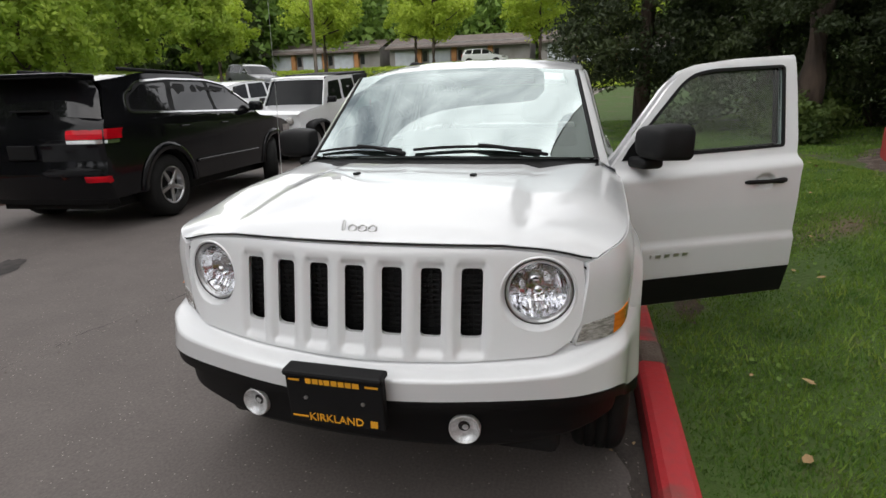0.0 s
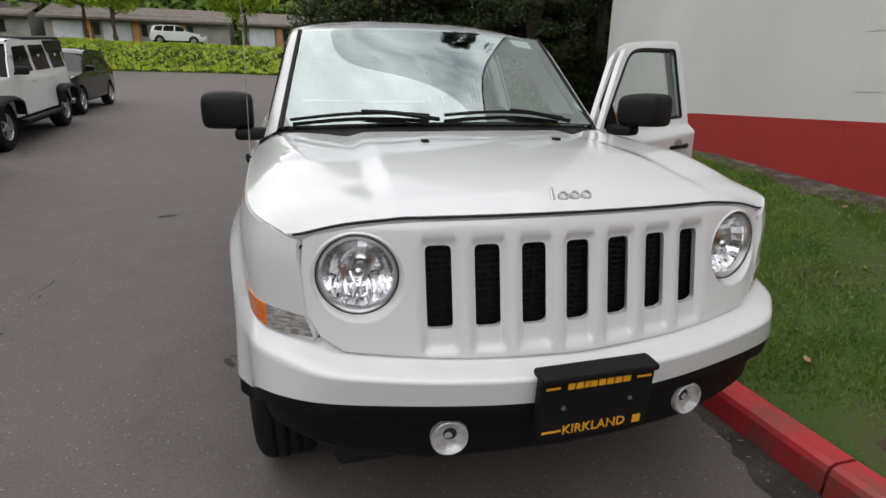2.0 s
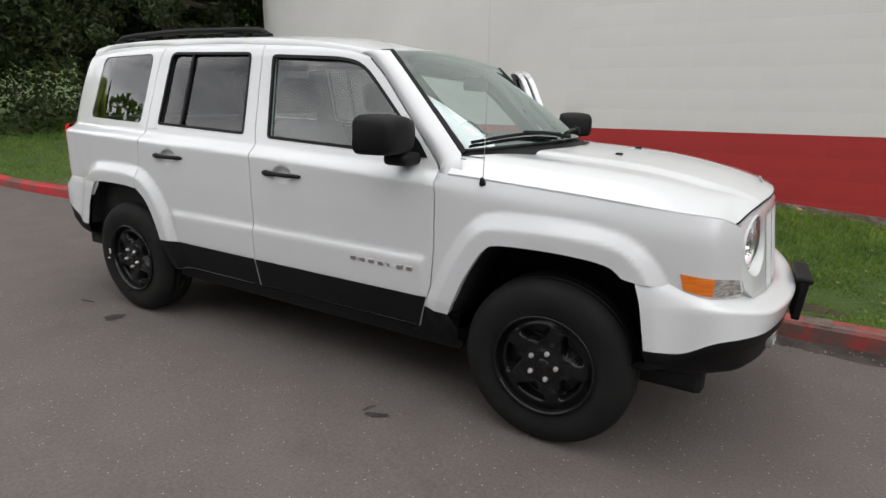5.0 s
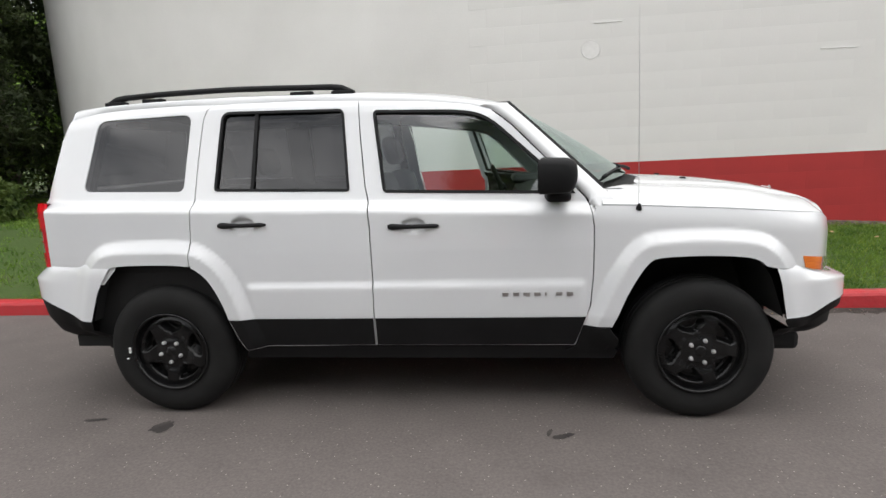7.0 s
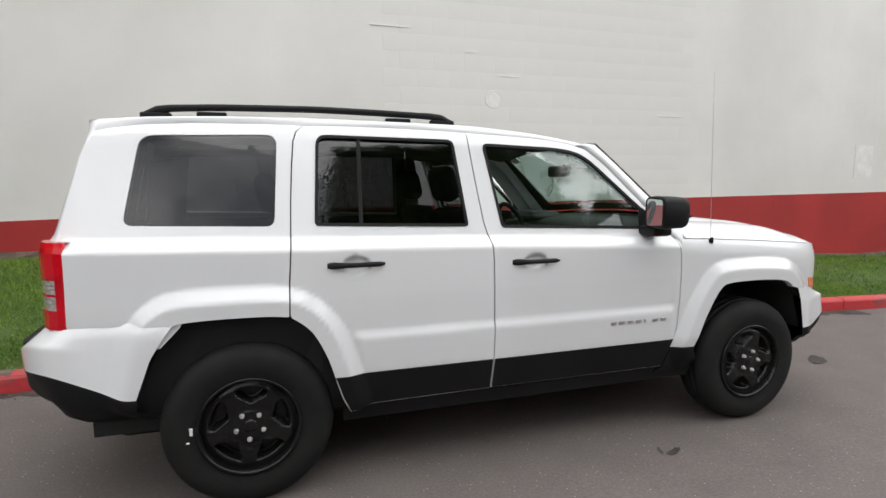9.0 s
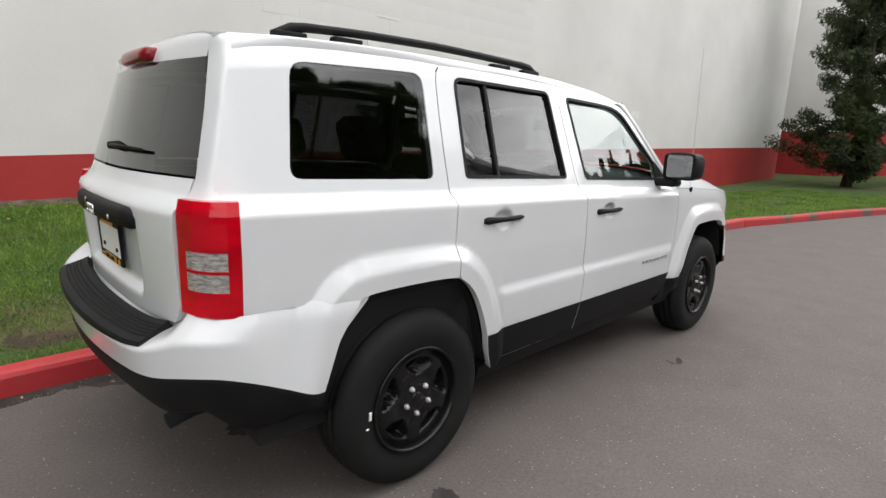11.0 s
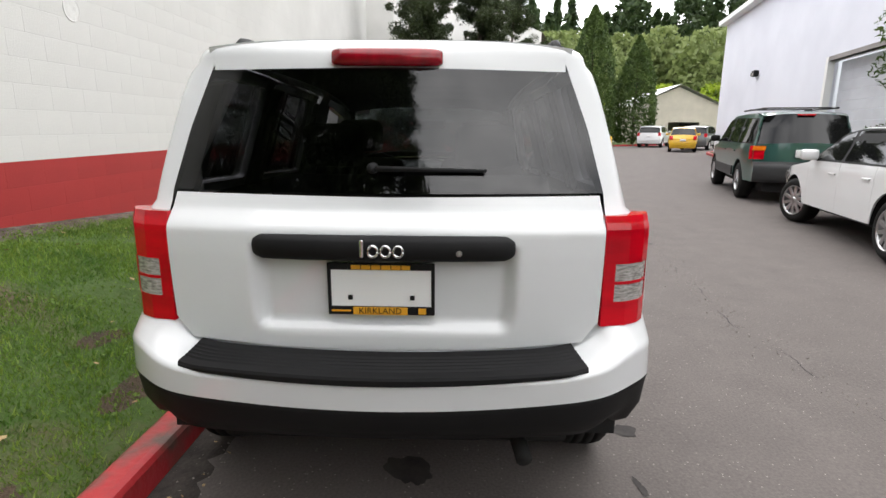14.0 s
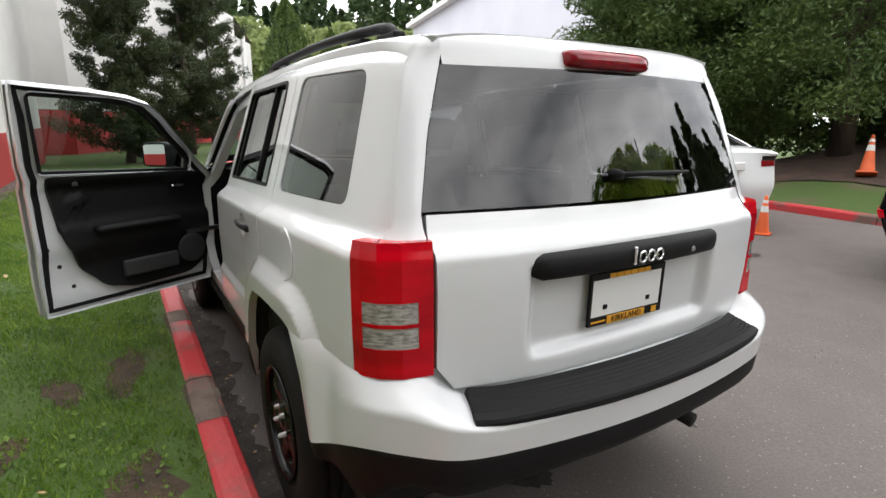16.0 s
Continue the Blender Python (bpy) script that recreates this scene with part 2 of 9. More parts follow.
clear_lens = material("clear_lens", (0.44, 0.42, 0.40), 0.15, second=(0.17, 0.16, 0.15), scale=40, fine=120, grain=0.4, coat=1.0, stretch=(1, 1, 4), bump=0.3, dist=0.003)
amber_lens = material("amber_lens", (0.85, 0.22, 0.012), 0.15, second=(0.7, 0.15, 0.008), scale=40, fine=150, grain=0.4, coat=1.0, stretch=(0.3, 0.3, 3), bump=0.2, dist=0.003)
reflector = material("lamp_reflector", (0.90, 0.90, 0.92), 0.10, 1.0, bump=0.35, fine=45, dist=0.006)
glass_clear = glass_material("clear_glass", (0.70, 0.80, 0.76), 0.09)
glass_screen = glass_material("windscreen_glass", (0.62, 0.74, 0.70), 0.36, 0.0, (0.88, 1.0, 0.99))
glass_dark = glass_material("privacy_glass", (0.14, 0.14, 0.15), 0.055)
lamp_glass = glass_material("lamp_glass", (0.93, 0.94, 0.95), 0.05)
mirror_glass = material("mirror_glass", (0.8, 0.82, 0.82), 0.02, 1.0)
seat_cloth = material("seat_cloth", (0.045, 0.045, 0.047), 0.9, second=(0.06, 0.06, 0.06), scale=8, fine=300, bump=0.3, grain=0.3, dist=0.002)
gold_ink = material("gold_ink", (0.75, 0.36, 0.02), 0.45)
white_card = material("white_card", (0.78, 0.78, 0.77), 0.5)
orange_plastic = material("orange_plastic", (0.75, 0.13, 0.03), 0.5, second=(0.6, 0.1, 0.03), scale=4, fine=60)


# ---- shape helpers ----
def mesh_of(name, bm, mats, smooth=False):
    me = bpy.data.meshes.new(name)
    bm.to_mesh(me)
    bm.free()
    for m in (mats if isinstance(mats, (list, tuple)) else [mats]):
        me.materials.append(m)
    if smooth:
        me.polygons.foreach_set("use_smooth", [True] * len(me.polygons))
    return me


def part(name, bm, mat, parent=None, label="", smooth=False):
    """One mesh object, under a thing or a part where one is given."""
    ob = new(name, mesh_of(name, bm, mat, smooth))
    if parent is not None:
        ob.parent = parent
    if label:
        tagged(ob, label)
    return ob


def empty(name, m=None):
    ob = new(name)
    ob.empty_display_size = 0.2
    if m is not None:
        ob.matrix_world = m
    return ob


def add_box(bm, lo, hi, bevel=0.0, m=None):
    r = bmesh.ops.create_cube(bm, size=1.0)
    vs = r["verts"]
    c = [(a + b) / 2 for a, b in zip(lo, hi)]
    s = [b - a for a, b in zip(lo, hi)]
    for v in vs:
        v.co = Vector((v.co.x * s[0] + c[0], v.co.y * s[1] + c[1], v.co.z * s[2] + c[2]))
    if bevel:
        es = list({e for v in vs for e in v.link_edges})
        r2 = bmesh.ops.bevel(bm, geom=es, offset=bevel, segments=2, affect="EDGES", profile=0.5)
        vs = list({v for f in r2["faces"] for v in f.verts} | {v for v in vs if v.is_valid})
    if m is not None:
        for v in vs:
            v.co = m @ v.co
    return vs


def box(lo, hi, bevel=0.0, m=None):
    bm = bmesh.new()
    add_box(bm, lo, hi, bevel, m)
    return bm


def smoothstep(a, b, x):
    t = min(1.0, max(0.0, (x - a) / (b - a)))
    return t * t * (3 - 2 * t)


def lerp_table(table, x):
    if x <= table[0][0]:
        return table[0][1]
    for (a, fa), (b, fb) in zip(table, table[1:]):
        if x <= b:
            return fa + (fb - fa) * (x - a) / (b - a)
    return table[-1][1]


# ---- the lie of the land: x runs to the parked car's nose, y to the painted wall ----
KERB = [(-60, 9.0), (-46, 4.2), (-36, 1.7), (-28, 0.75), (-20, 0.55), (-12, 0.75), (-5, 0.92), (4, 0.95), (7, 0.55), (12, -1.0), (20, -2.9), (28, -4.9), (34, -7.0), (38, -9.5), (41, -13.5), (43, -19), (44, -26)]
RIGHT = [(-60, -13.5), (-30, -12.0), (-19, -7.6), (-16, -7.0), (0, -7.4), (4, -8.0), (10, -9.2), (14.5, -10.4), (20, -11.8), (27, -14.2), (30, -17.0), (46, -33)]


def kerb_y(x):
    return lerp_table(KERB, x)


def right_y(x):
    return lerp_table(RIGHT, x)


def road_z(x, y):
    rise = 0.06 * max(0.0, -6.5 - x) * smoothstep(-6.0, -10.0, x)
    rise = min(rise, 2.0 + 0.02 * max(0.0, -40 - x))
    fore = 0.014 * max(0.0, x - 4.0)
    crown = 0.022 * min(4.5, max(0.0, -y - 1.0 - 0.3 * max(0.0, x - 5)))
    return rise + fore + crown


def land_z(x, y):
    z = road_z(x, y)
    k, r = kerb_y(x), right_y(x)
    if y > k:
        d = y - k
        near_wall = 0.42 - 0.062 * max(x, -1.2) - 0.03 * max(0.0, -1.2 - x) if x < 14 else -0.45
        lift = max(0.0, near_wall + 0.08) * smoothstep(0.1, 2.35, d)
        far = 0.04 * min(8.0, max(0.0, -4.0 - x)) * smoothstep(0.5, 8, d)
        z += 0.10 + max(lift if x < 14 else 0.0, 0.0) * smoothstep(-14, -5, x) + far
    elif y < r:
        d = r - y
        z += 0.10 + 0.14 * min(d, 9.0) * smoothstep(0.0, 2.0, d) * smoothstep(7, 2, x) * smoothstep(-9, -4, x)
    z += 1.65 * smoothstep(-38.5, -41.5, x) + 0.9 * smoothstep(-43.0, -57.0, x) + 0.8 * smoothstep(-12, -20, y) * smoothstep(-12, -18, x) * smoothstep(-38, -31, x)
    return z


def grid_sheet(xs, ys, zf):
    verts = [(x, y, zf(x, y)) for x in xs for y in ys]
    n = len(ys)
    faces = [(i * n + j, (i + 1) * n + j, (i + 1) * n + j + 1, i * n + j + 1) for i in range(len(xs) - 1) for j in range(n - 1)]
    return verts, faces


def spaced(a, b, step):
    n = max(1, round((b - a) / step))
    return [a + (b - a) * i / n for i in range(n + 1)]


# ground: one sheet to the horizon, a little under the road and the lawn
xs = [-900, -400, -200, -120, -80] + spaced(-60, 60, 1.5) + [80, 120, 200, 400, 900]
ys = [-900, -400, -200, -100, -60] + spaced(-40, 20, 1.5) + [40, 100, 200, 400, 900]
me = bpy.data.meshes.new("ground")
v, f = grid_sheet(xs, ys, lambda x, y: land_z(max(-60, min(60, x)), max(-40, min(20, y))) - 0.16)
me.from_pydata(v, [], f)
me.materials.append(grass_soil)
tagged(new("ground", me), "green grassy ground with bare patches round the road", "ground", kind="structure")


def strip(name, x_list, left, right, n, zf, mat, label, category):
    verts, faces = [], []
    for x in x_list:
        a, b = left(x), right(x)
        for j in range(n + 1):
            y = a + (b - a) * j / n
            verts.append((x, y, zf(x, y)))
    for i in range(len(x_list) - 1):
        for j in range(n):
            p = i * (n + 1) + j
            faces.append((p, p + 1, p + n + 2, p + n + 1))
    m = bpy.data.meshes.new(name)
    m.from_pydata(verts, [], faces)
    m.materials.append(mat)
    m.polygons.foreach_set("use_smooth", [True] * len(faces))
    ob = new(name, m)
    ob_flip = ob.data.polygons[0].normal.z < 0
    if ob_flip:
        ob.data.flip_normals()
    return tagged(ob, label, category, kind="structure")


road_xs = spaced(-40, -10, 1.0) + spaced(-10, 10, 0.5)[1:] + spaced(10, 46, 1.0)[1:]
strip("road", road_xs, right_y, kerb_y, 24, road_z, asphalt, "worn grey asphalt drive beside the red kerb", "road")
lawn_xs = spaced(-38, -8, 1.0) + spaced(-8, 14, 0.4)[1:] + spaced(14, 46, 1.0)[1:]
strip("lawn", lawn_xs, lambda x: kerb_y(x) + 0.10, lambda x: kerb_y(x) + 8.5, 30, land_z, grass_soil, "sloping lawn of short grass and clover with bare soil", "lawn")
strip("verge", lawn_xs, lambda x: right_y(x) - 9.0, lambda x: right_y(x) - 0.14, 20, land_z, grass_soil, "grass and mulch verge along the far kerb", "verge")

# kerbs: red painted concrete lengths with open joints
def kerb_run(name, edge, x0, x1, side, mat, label, length=2.4):
    root = empty(name)
    tagged(root, label, "kerb", kind="structure")
    x = x0
    while x < x1 - 0.05:
        e = min(x + length, x1)
        bm = bmesh.new()
        rings = []
        for t in spaced(x + 0.006, e - 0.006, 0.4):
            y, z = edge(t), road_z(t, edge(t))
            h = 0.125 + 0.006 * math.sin(t * 2.1)
            prof = [(0.0, -0.12), (0.012, h - 0.03), (0.022, h - 0.01), (0.045, h), (0.125, h), (0.145, h - 0.01), (0.15, -0.12)]
            rings.append([bm.verts.new((t, y + side * a, z + b)) for a, b in prof])
        for p, q in zip(rings, rings[1:]):
            for i in range(len(p) - 1):
                bm.faces.new((p[i], q[i], q[i + 1], p[i + 1]))
        bm.faces.new(rings[0])
        bm.faces.new(list(reversed(rings[-1])))
        bmesh.ops.recalc_face_normals(bm, faces=bm.faces[:])
        part("kerb_length", bm, mat, root)
        x = e
    return root


kerb_run("kerb_near", kerb_y, -7.5, 44.0, 1, red_kerb, "red painted concrete kerb, worn at its edges")
kerb_run("kerb_back", kerb_y, -37.9, -7.5, 1, concrete, "bare grey concrete kerb along the bend")
kerb_run("kerb_far", right_y, -12, 44.0, -1, red_kerb, "red painted kerb on the far side of the drive")

# ---- the painted block building beside the lawn ----
WALL_Y, WALL_TOP = 3.28, 8.0
CURVE_X, CURVE_R = 0.1, 11.4


def wall_at(x):
    """The wall's face, which bends away beyond the end of the straight run."""
    if x > CURVE_X:
        return WALL_Y
    return WALL_Y + CURVE_R - math.sqrt(max(0.0, CURVE_R ** 2 - (CURVE_X - x) ** 2)) if x > CURVE_X - CURVE_R else 50.0


def red_top(x):
    return 1.095 + 0.0135 * x - 0.028 * max(0.0, -1.5 - x)


def wall_path():
    """The outside of the wall from its back end, round a curved corner, along and round the other corner."""
    pts = []
    r = 3.0
    x0, x1 = CURVE_X, 18.0
    pts += [(x0 - CURVE_R, WALL_Y + 16.0), (x0 - CURVE_R, WALL_Y + CURVE_R)]
    for i in range(1, 33):
        a = math.pi / 2 * i / 32
        pts.append((x0 - CURVE_R * math.cos(a), WALL_Y + CURVE_R - CURVE_R * math.sin(a)))
    pts += [(x, WALL_Y) for x in spaced(x0, x1, 0.5)[1:]]
    for i in range(1, 9):
        a = math.pi / 2 * i / 8
        pts.append((x1 + r * math.sin(a), WALL_Y + r - r * math.cos(a)))
    pts += [(x1 + r, WALL_Y + 16.0)]
    return pts


def wall_band(low, high, inset):
    bm = bmesh.new()
    P = wall_path()
    rows = []
    for z in (low, high):
        rows.append([bm.verts.new((x, y + inset, z(x))) for x, y in P])
    for i in range(len(P) - 1):
        bm.faces.new((rows[0][i], rows[0][i + 1], rows[1][i + 1], rows[1][i]))
    bmesh.ops.recalc_face_normals(bm, faces=bm.faces[:])
    return bm


building = empty("painted_building")
tagged(building, "white painted block building with a red painted base", "building")
part("wall", wall_band(lambda x: red_top(x), lambda x: WALL_TOP, 0.0), white_wall, building, smooth=True)
part("wall_base", wall_band(lambda x: -1.2, lambda x: red_top(x), 0.0), red_wall, building, "red painted block base", smooth=True)
bm = bmesh.new()
vs = [bm.verts.new((x, y - 0.05, WALL_TOP)) for x, y in wall_path()]
bm.faces.new(vs)
bmesh.ops.solidify(bm, geom=bm.faces[:], thickness=0.3)
part("roof", bm, concrete, building)


# ---- the white off-road car: surfaces as height fields, cut into panels with real gaps ----
def cat(points, n=6, closed=False):
    """A smooth curve through points of any dimension."""
    P = [Vector(p) for p in points]
    out = []
    m = len(P)
    for i in range(m if closed else m - 1):
        p0 = P[i - 1] if (closed or i > 0) else P[0] * 2 - P[1]
        p1, p2 = P[i], P[(i + 1) % m]
        p3 = P[(i + 2) % m] if (closed or i + 2 < m) else p2 * 2 - p1
        for k in range(n):
            t = k / n
            out.append(0.5 * ((2 * p1) + (p2 - p0) * t + (2 * p0 - 5 * p1 + 4 * p2 - p3) * t * t + (3 * p1 - p0 - 3 * p2 + p3) * t ** 3))
    if not closed:
        out.append(P[-1])
    return out


def rounded(poly, radius, n=4):
    """A polygon with its corners rounded; radius one number or one for each corner."""
    out = []
    m = len(poly)
    for i, p in enumerate(poly):
        r = radius[i] if isinstance(radius, (list, tuple)) else radius
        p, a, b = Vector(p), Vector(poly[i - 1]), Vector(poly[(i + 1) % m])
        if r <= 0:
            out.append(tuple(p))
            continue
        da, db = (a - p), (b - p)
        ra, rb = min(r, da.length * 0.48), min(r, db.length * 0.48)
        pa, pb = p + da.normalized() * ra, p + db.normalized() * rb
        for k in range(n + 1):
            t = k / n
            out.append(tuple(pa * (1 - t) ** 2 + p * 2 * t * (1 - t) + pb * t * t))
    return out


def area2(poly):
    return sum(a[0] * b[1] - b[0] * a[1] for a, b in zip(poly, poly[1:] + poly[:1]))


def inset(poly, d):
    """Moves a polygon's edge inwards by d (outwards when d is negative)."""
    poly = [Vector(p[:2]) for p in poly]
    s = 1 if area2([tuple(p) for p in poly]) > 0 else -1
    out = []
    for i, p in enumerate(poly):
        a, b = poly[i - 1], poly[(i + 1) % len(poly)]
        e1, e2 = p - a, b - p
        n = Vector((0.0, 0.0))
        for e in (e1, e2):
            if e.length > 1e-7:
                e = e.normalized()
                n += Vector((-e.y, e.x)) * s
        n = n.normalized() if n.length > 1e-6 else n
        out.append(tuple(p + n * d))
    return out


def densify(poly, step):
    out = []
    for a, b in zip(poly, poly[1:] + poly[:1]):
        k = max(1, int((Vector(b) - Vector(a)).length / step))
        out += [tuple(Vector(a).lerp(Vector(b), i / k)) for i in range(k)]
    return out


def map_normal(fmap, u, v, sign):
    e = 0.009
    du = Vector(fmap(u + e, v)) - Vector(fmap(u - e, v))
    dv = Vector(fmap(u, v + e)) - Vector(fmap(u, v - e))
    n = du.cross(dv)
    return (n.normalized() if n.length > 1e-12 else Vector((0, 0, 1))) * sign


def panel(name, outline, fmap, mat, parent=None, holes=(), du=0.06, dv=0.05, flange=0.02, sign=1, label="", lines_u=(), lines_v=(), lift=0.0):
    """A sheet with an outline (and holes) in the plane (u, v), laid on the surface fmap, its edges turned inwards by flange."""
    bm = bmesh.new()
    for loop in [densify(outline, du)] + [densify(h, du) for h in holes]:
        vs = [bm.verts.new((p[0], p[1], 0)) for p in loop]
        for a, b in zip(vs, vs[1:] + vs[:1]):
            bm.edges.new((a, b))
    bmesh.ops.triangle_fill(bm, edges=bm.edges[:], use_beauty=True, use_dissolve=False)
    us, vs_ = [p[0] for p in outline], [p[1] for p in outline]
    cuts = [((x, 0, 0), (1, 0, 0)) for x in spaced(min(us), max(us), du)[1:-1] + list(lines_u)]
    cuts += [((0, y, 0), (0, 1, 0)) for y in spaced(min(vs_), max(vs_), dv)[1:-1] + list(lines_v)]
    for co, no in cuts:
        bmesh.ops.bisect_plane(bm, geom=bm.verts[:] + bm.edges[:] + bm.faces[:], plane_co=co, plane_no=no, dist=1e-5)
    bm.verts.ensure_lookup_table()
    bm.verts.index_update()
    verts, norms, index = [], [], {}
    for v in bm.verts:
        n = map_normal(fmap, v.co.x, v.co.y, sign)
        index[v] = len(verts)
        verts.append(Vector(fmap(v.co.x, v.co.y)) + n * lift)
        norms.append(n)
    faces = []
    for f in bm.faces:
        ids = [index[v] for v in f.verts]
        nf, nv = Vector((0, 0, 0)), Vector((0, 0, 0))
        for i, j in zip(ids, ids[1:] + ids[:1]):
            nf += verts[i].cross(verts[j])
            nv += norms[i]
        if nf.dot(nv) < 0:
            ids.reverse()
        faces.append(ids)
    base = len(verts)
    if flange:
        dup = {}
        for e in bm.edges:
            if len(e.link_faces) != 1:
                continue
            quad = []
            for v in e.verts:
                if v not in dup:
                    i = index[v]
                    dup[v] = len(verts)
                    verts.append(verts[i].copy())
                    verts.append(verts[i] - norms[i] * flange)
                    norms += [Vector((0, 0, 0))] * 2
                quad.append(dup[v])
            ids = [quad[0], quad[1], quad[1] + 1, quad[0] + 1]
            mid = e.link_faces[0].calc_center_median()
            c = Vector(fmap(mid.x, mid.y))
            nrm = (verts[ids[1]] - verts[ids[0]]).cross(verts[ids[2]] - verts[ids[0]])
            if nrm.dot((verts[ids[0]] + verts[ids[1]]) / 2 - c) < 0:
                ids.reverse()
            faces.append(ids)
    bm.free()
    me = bpy.data.meshes.new(name)
    me.from_pydata([tuple(v) for v in verts], [], faces)
    me.materials.append(mat)
    me.polygons.foreach_set("use_smooth", [True] * len(me.polygons))
    me.update()
    me.normals_split_custom_set_from_vertices([tuple(n) for n in norms])
    ob = new(name, me)
    if parent is not None:
        ob.parent = parent
    if label:
        tagged(ob, label)
    return ob


def loft(rows, close=False, caps=False):
    """A bmesh skin over rows of points, one row after another."""
    bm = bmesh.new()
    R = [[bm.verts.new(tuple(p)) for p in row] for row in rows]
    for a, b in zip(R, R[1:]):
        k = len(a)
        for i in range(k if close else k - 1):
            j = (i + 1) % k
            if a[i] is not b[i]:
                bm.faces.new((a[i], b[i], b[j], a[j]))
    if caps:
        for ring in (R[0], R[-1]):
            bm.faces.new(ring)
    bmesh.ops.recalc_face_normals(bm, faces=bm.faces[:])
    return bm


def tube(points, radius, n=8, taper=None):
    P = [Vector(p) for p in points]
    rings = []
    for i, p in enumerate(P):
        t = (P[min(i + 1, len(P) - 1)] - P[max(i - 1, 0)]).normalized()
        side = t.cross(Vector((0, 0, 1)))
        if side.length < 1e-3:
            side = t.cross(Vector((0, 1, 0)))
        side.normalize()
        up = side.cross(t).normalized()
        r = radius if taper is None else radius * (1 + (taper - 1) * i / max(1, len(P) - 1))
        rings.append([p + (side * math.cos(a) + up * math.sin(a)) * r for a in [2 * math.pi * k / n for k in range(n)]])
    return loft(rings, close=True, caps=True)


def revolve(profile, n=32, axis="y", closed=False):
    """Turns a profile of (radius, along) round the axis."""
    rows = []
    for k in range(n + 1):
        a = 2 * math.pi * k / n
        row = []
        for r, y in profile:
            c, s = r * math.cos(a), r * math.sin(a)
            row.append((c, y, s) if axis == "y" else ((y, c, s) if axis == "x" else (c, s, y)))
        rows.append(row)
    bm = loft(rows)
    bmesh.ops.remove_doubles(bm, verts=bm.verts[:], dist=1e-6)
    bmesh.ops.recalc_face_normals(bm, faces=bm.faces[:])
    return bm


def shift(bm, m):
    for v in bm.verts:
        v.co = m @ v.co
    return bm


def poly_dist(poly, x, z):
    best = 9.0
    for (ax, az), (bx, bz) in zip(poly, poly[1:]):
        dx, dz = bx - ax, bz - az
        t = ((x - ax) * dx + (z - az) * dz) / (dx * dx + dz * dz)
        t = min(1.0, max(0.0, t))
        best = min(best, math.hypot(x - ax - t * dx, z - az - t * dz))
    return best


FRONT_ARCH = [tuple(p) for p in cat([(0.905, 0.465), (0.935, 0.535), (0.972, 0.625), (1.019, 0.712), (1.062, 0.772), (1.115, 0.797), (1.314, 0.803), (1.484, 0.792), (1.555, 0.766), (1.607, 0.70), (1.643, 0.60), (1.674, 0.505)], 3)]
REAR_ARCH = [tuple(p) for p in cat([(-1.722, 0.505), (-1.672, 0.66), (-1.64, 0.735), (-1.593, 0.780), (-1.514, 0.796), (-1.32, 0.800), (-1.168, 0.792), (-1.099, 0.758), (-1.047, 0.70), (-0.998, 0.598), (-0.961, 0.475), (-0.930, 0.380)], 3)]
BELT = [(-2.1, 1.075), (-1.85, 1.073), (-1.09, 1.056), (-0.24, 1.038), (0.79, 1.000), (1.43, 0.958), (1.72, 0.928), (1.95, 0.905)]
ROOF_C = [(-2.02, 1.585), (-1.90, 1.612), (-1.7, 1.632), (-1.4, 1.645), (-1.0, 1.650), (-0.3, 1.642), (0.1, 1.622), (0.35, 1.590), (0.50, 1.555), (1.1, 1.15)]
TAPER = [(-2.12, 0.21), (-2.06, 0.13), (-2.03, 0.092), (-2.0, 0.068), (-1.97, 0.050), (-1.93, 0.038), (-1.85, 0.034), (-1.80, 0.030), (-1.70, 0.025), (-1.60, 0.017), (-1.2, 0.004), (-0.9, 0.0), (0.9, 0.0), (1.3, 0.004), (1.55, 0.010), (1.66, 0.018), (1.74, 0.030), (1.80, 0.047), (1.84, 0.064), (1.87, 0.088), (1.90, 0.135), (1.93, 0.175), (2.0, 0.25)]
DENTS = [(-0.02, 0.966), (-0.865, 0.990)]


def roof_c(x):
    return lerp_table(ROOF_C, x) if not -2.02 < x < 0.5 else sum(lerp_table(ROOF_C, x + d) for d in (-0.06, -0.03, 0, 0.03, 0.06)) / 5


def taper_at(x):
    return sum(lerp_table(TAPER, x + d) for d in (-0.03, -0.015, 0, 0.015, 0.03)) / 5


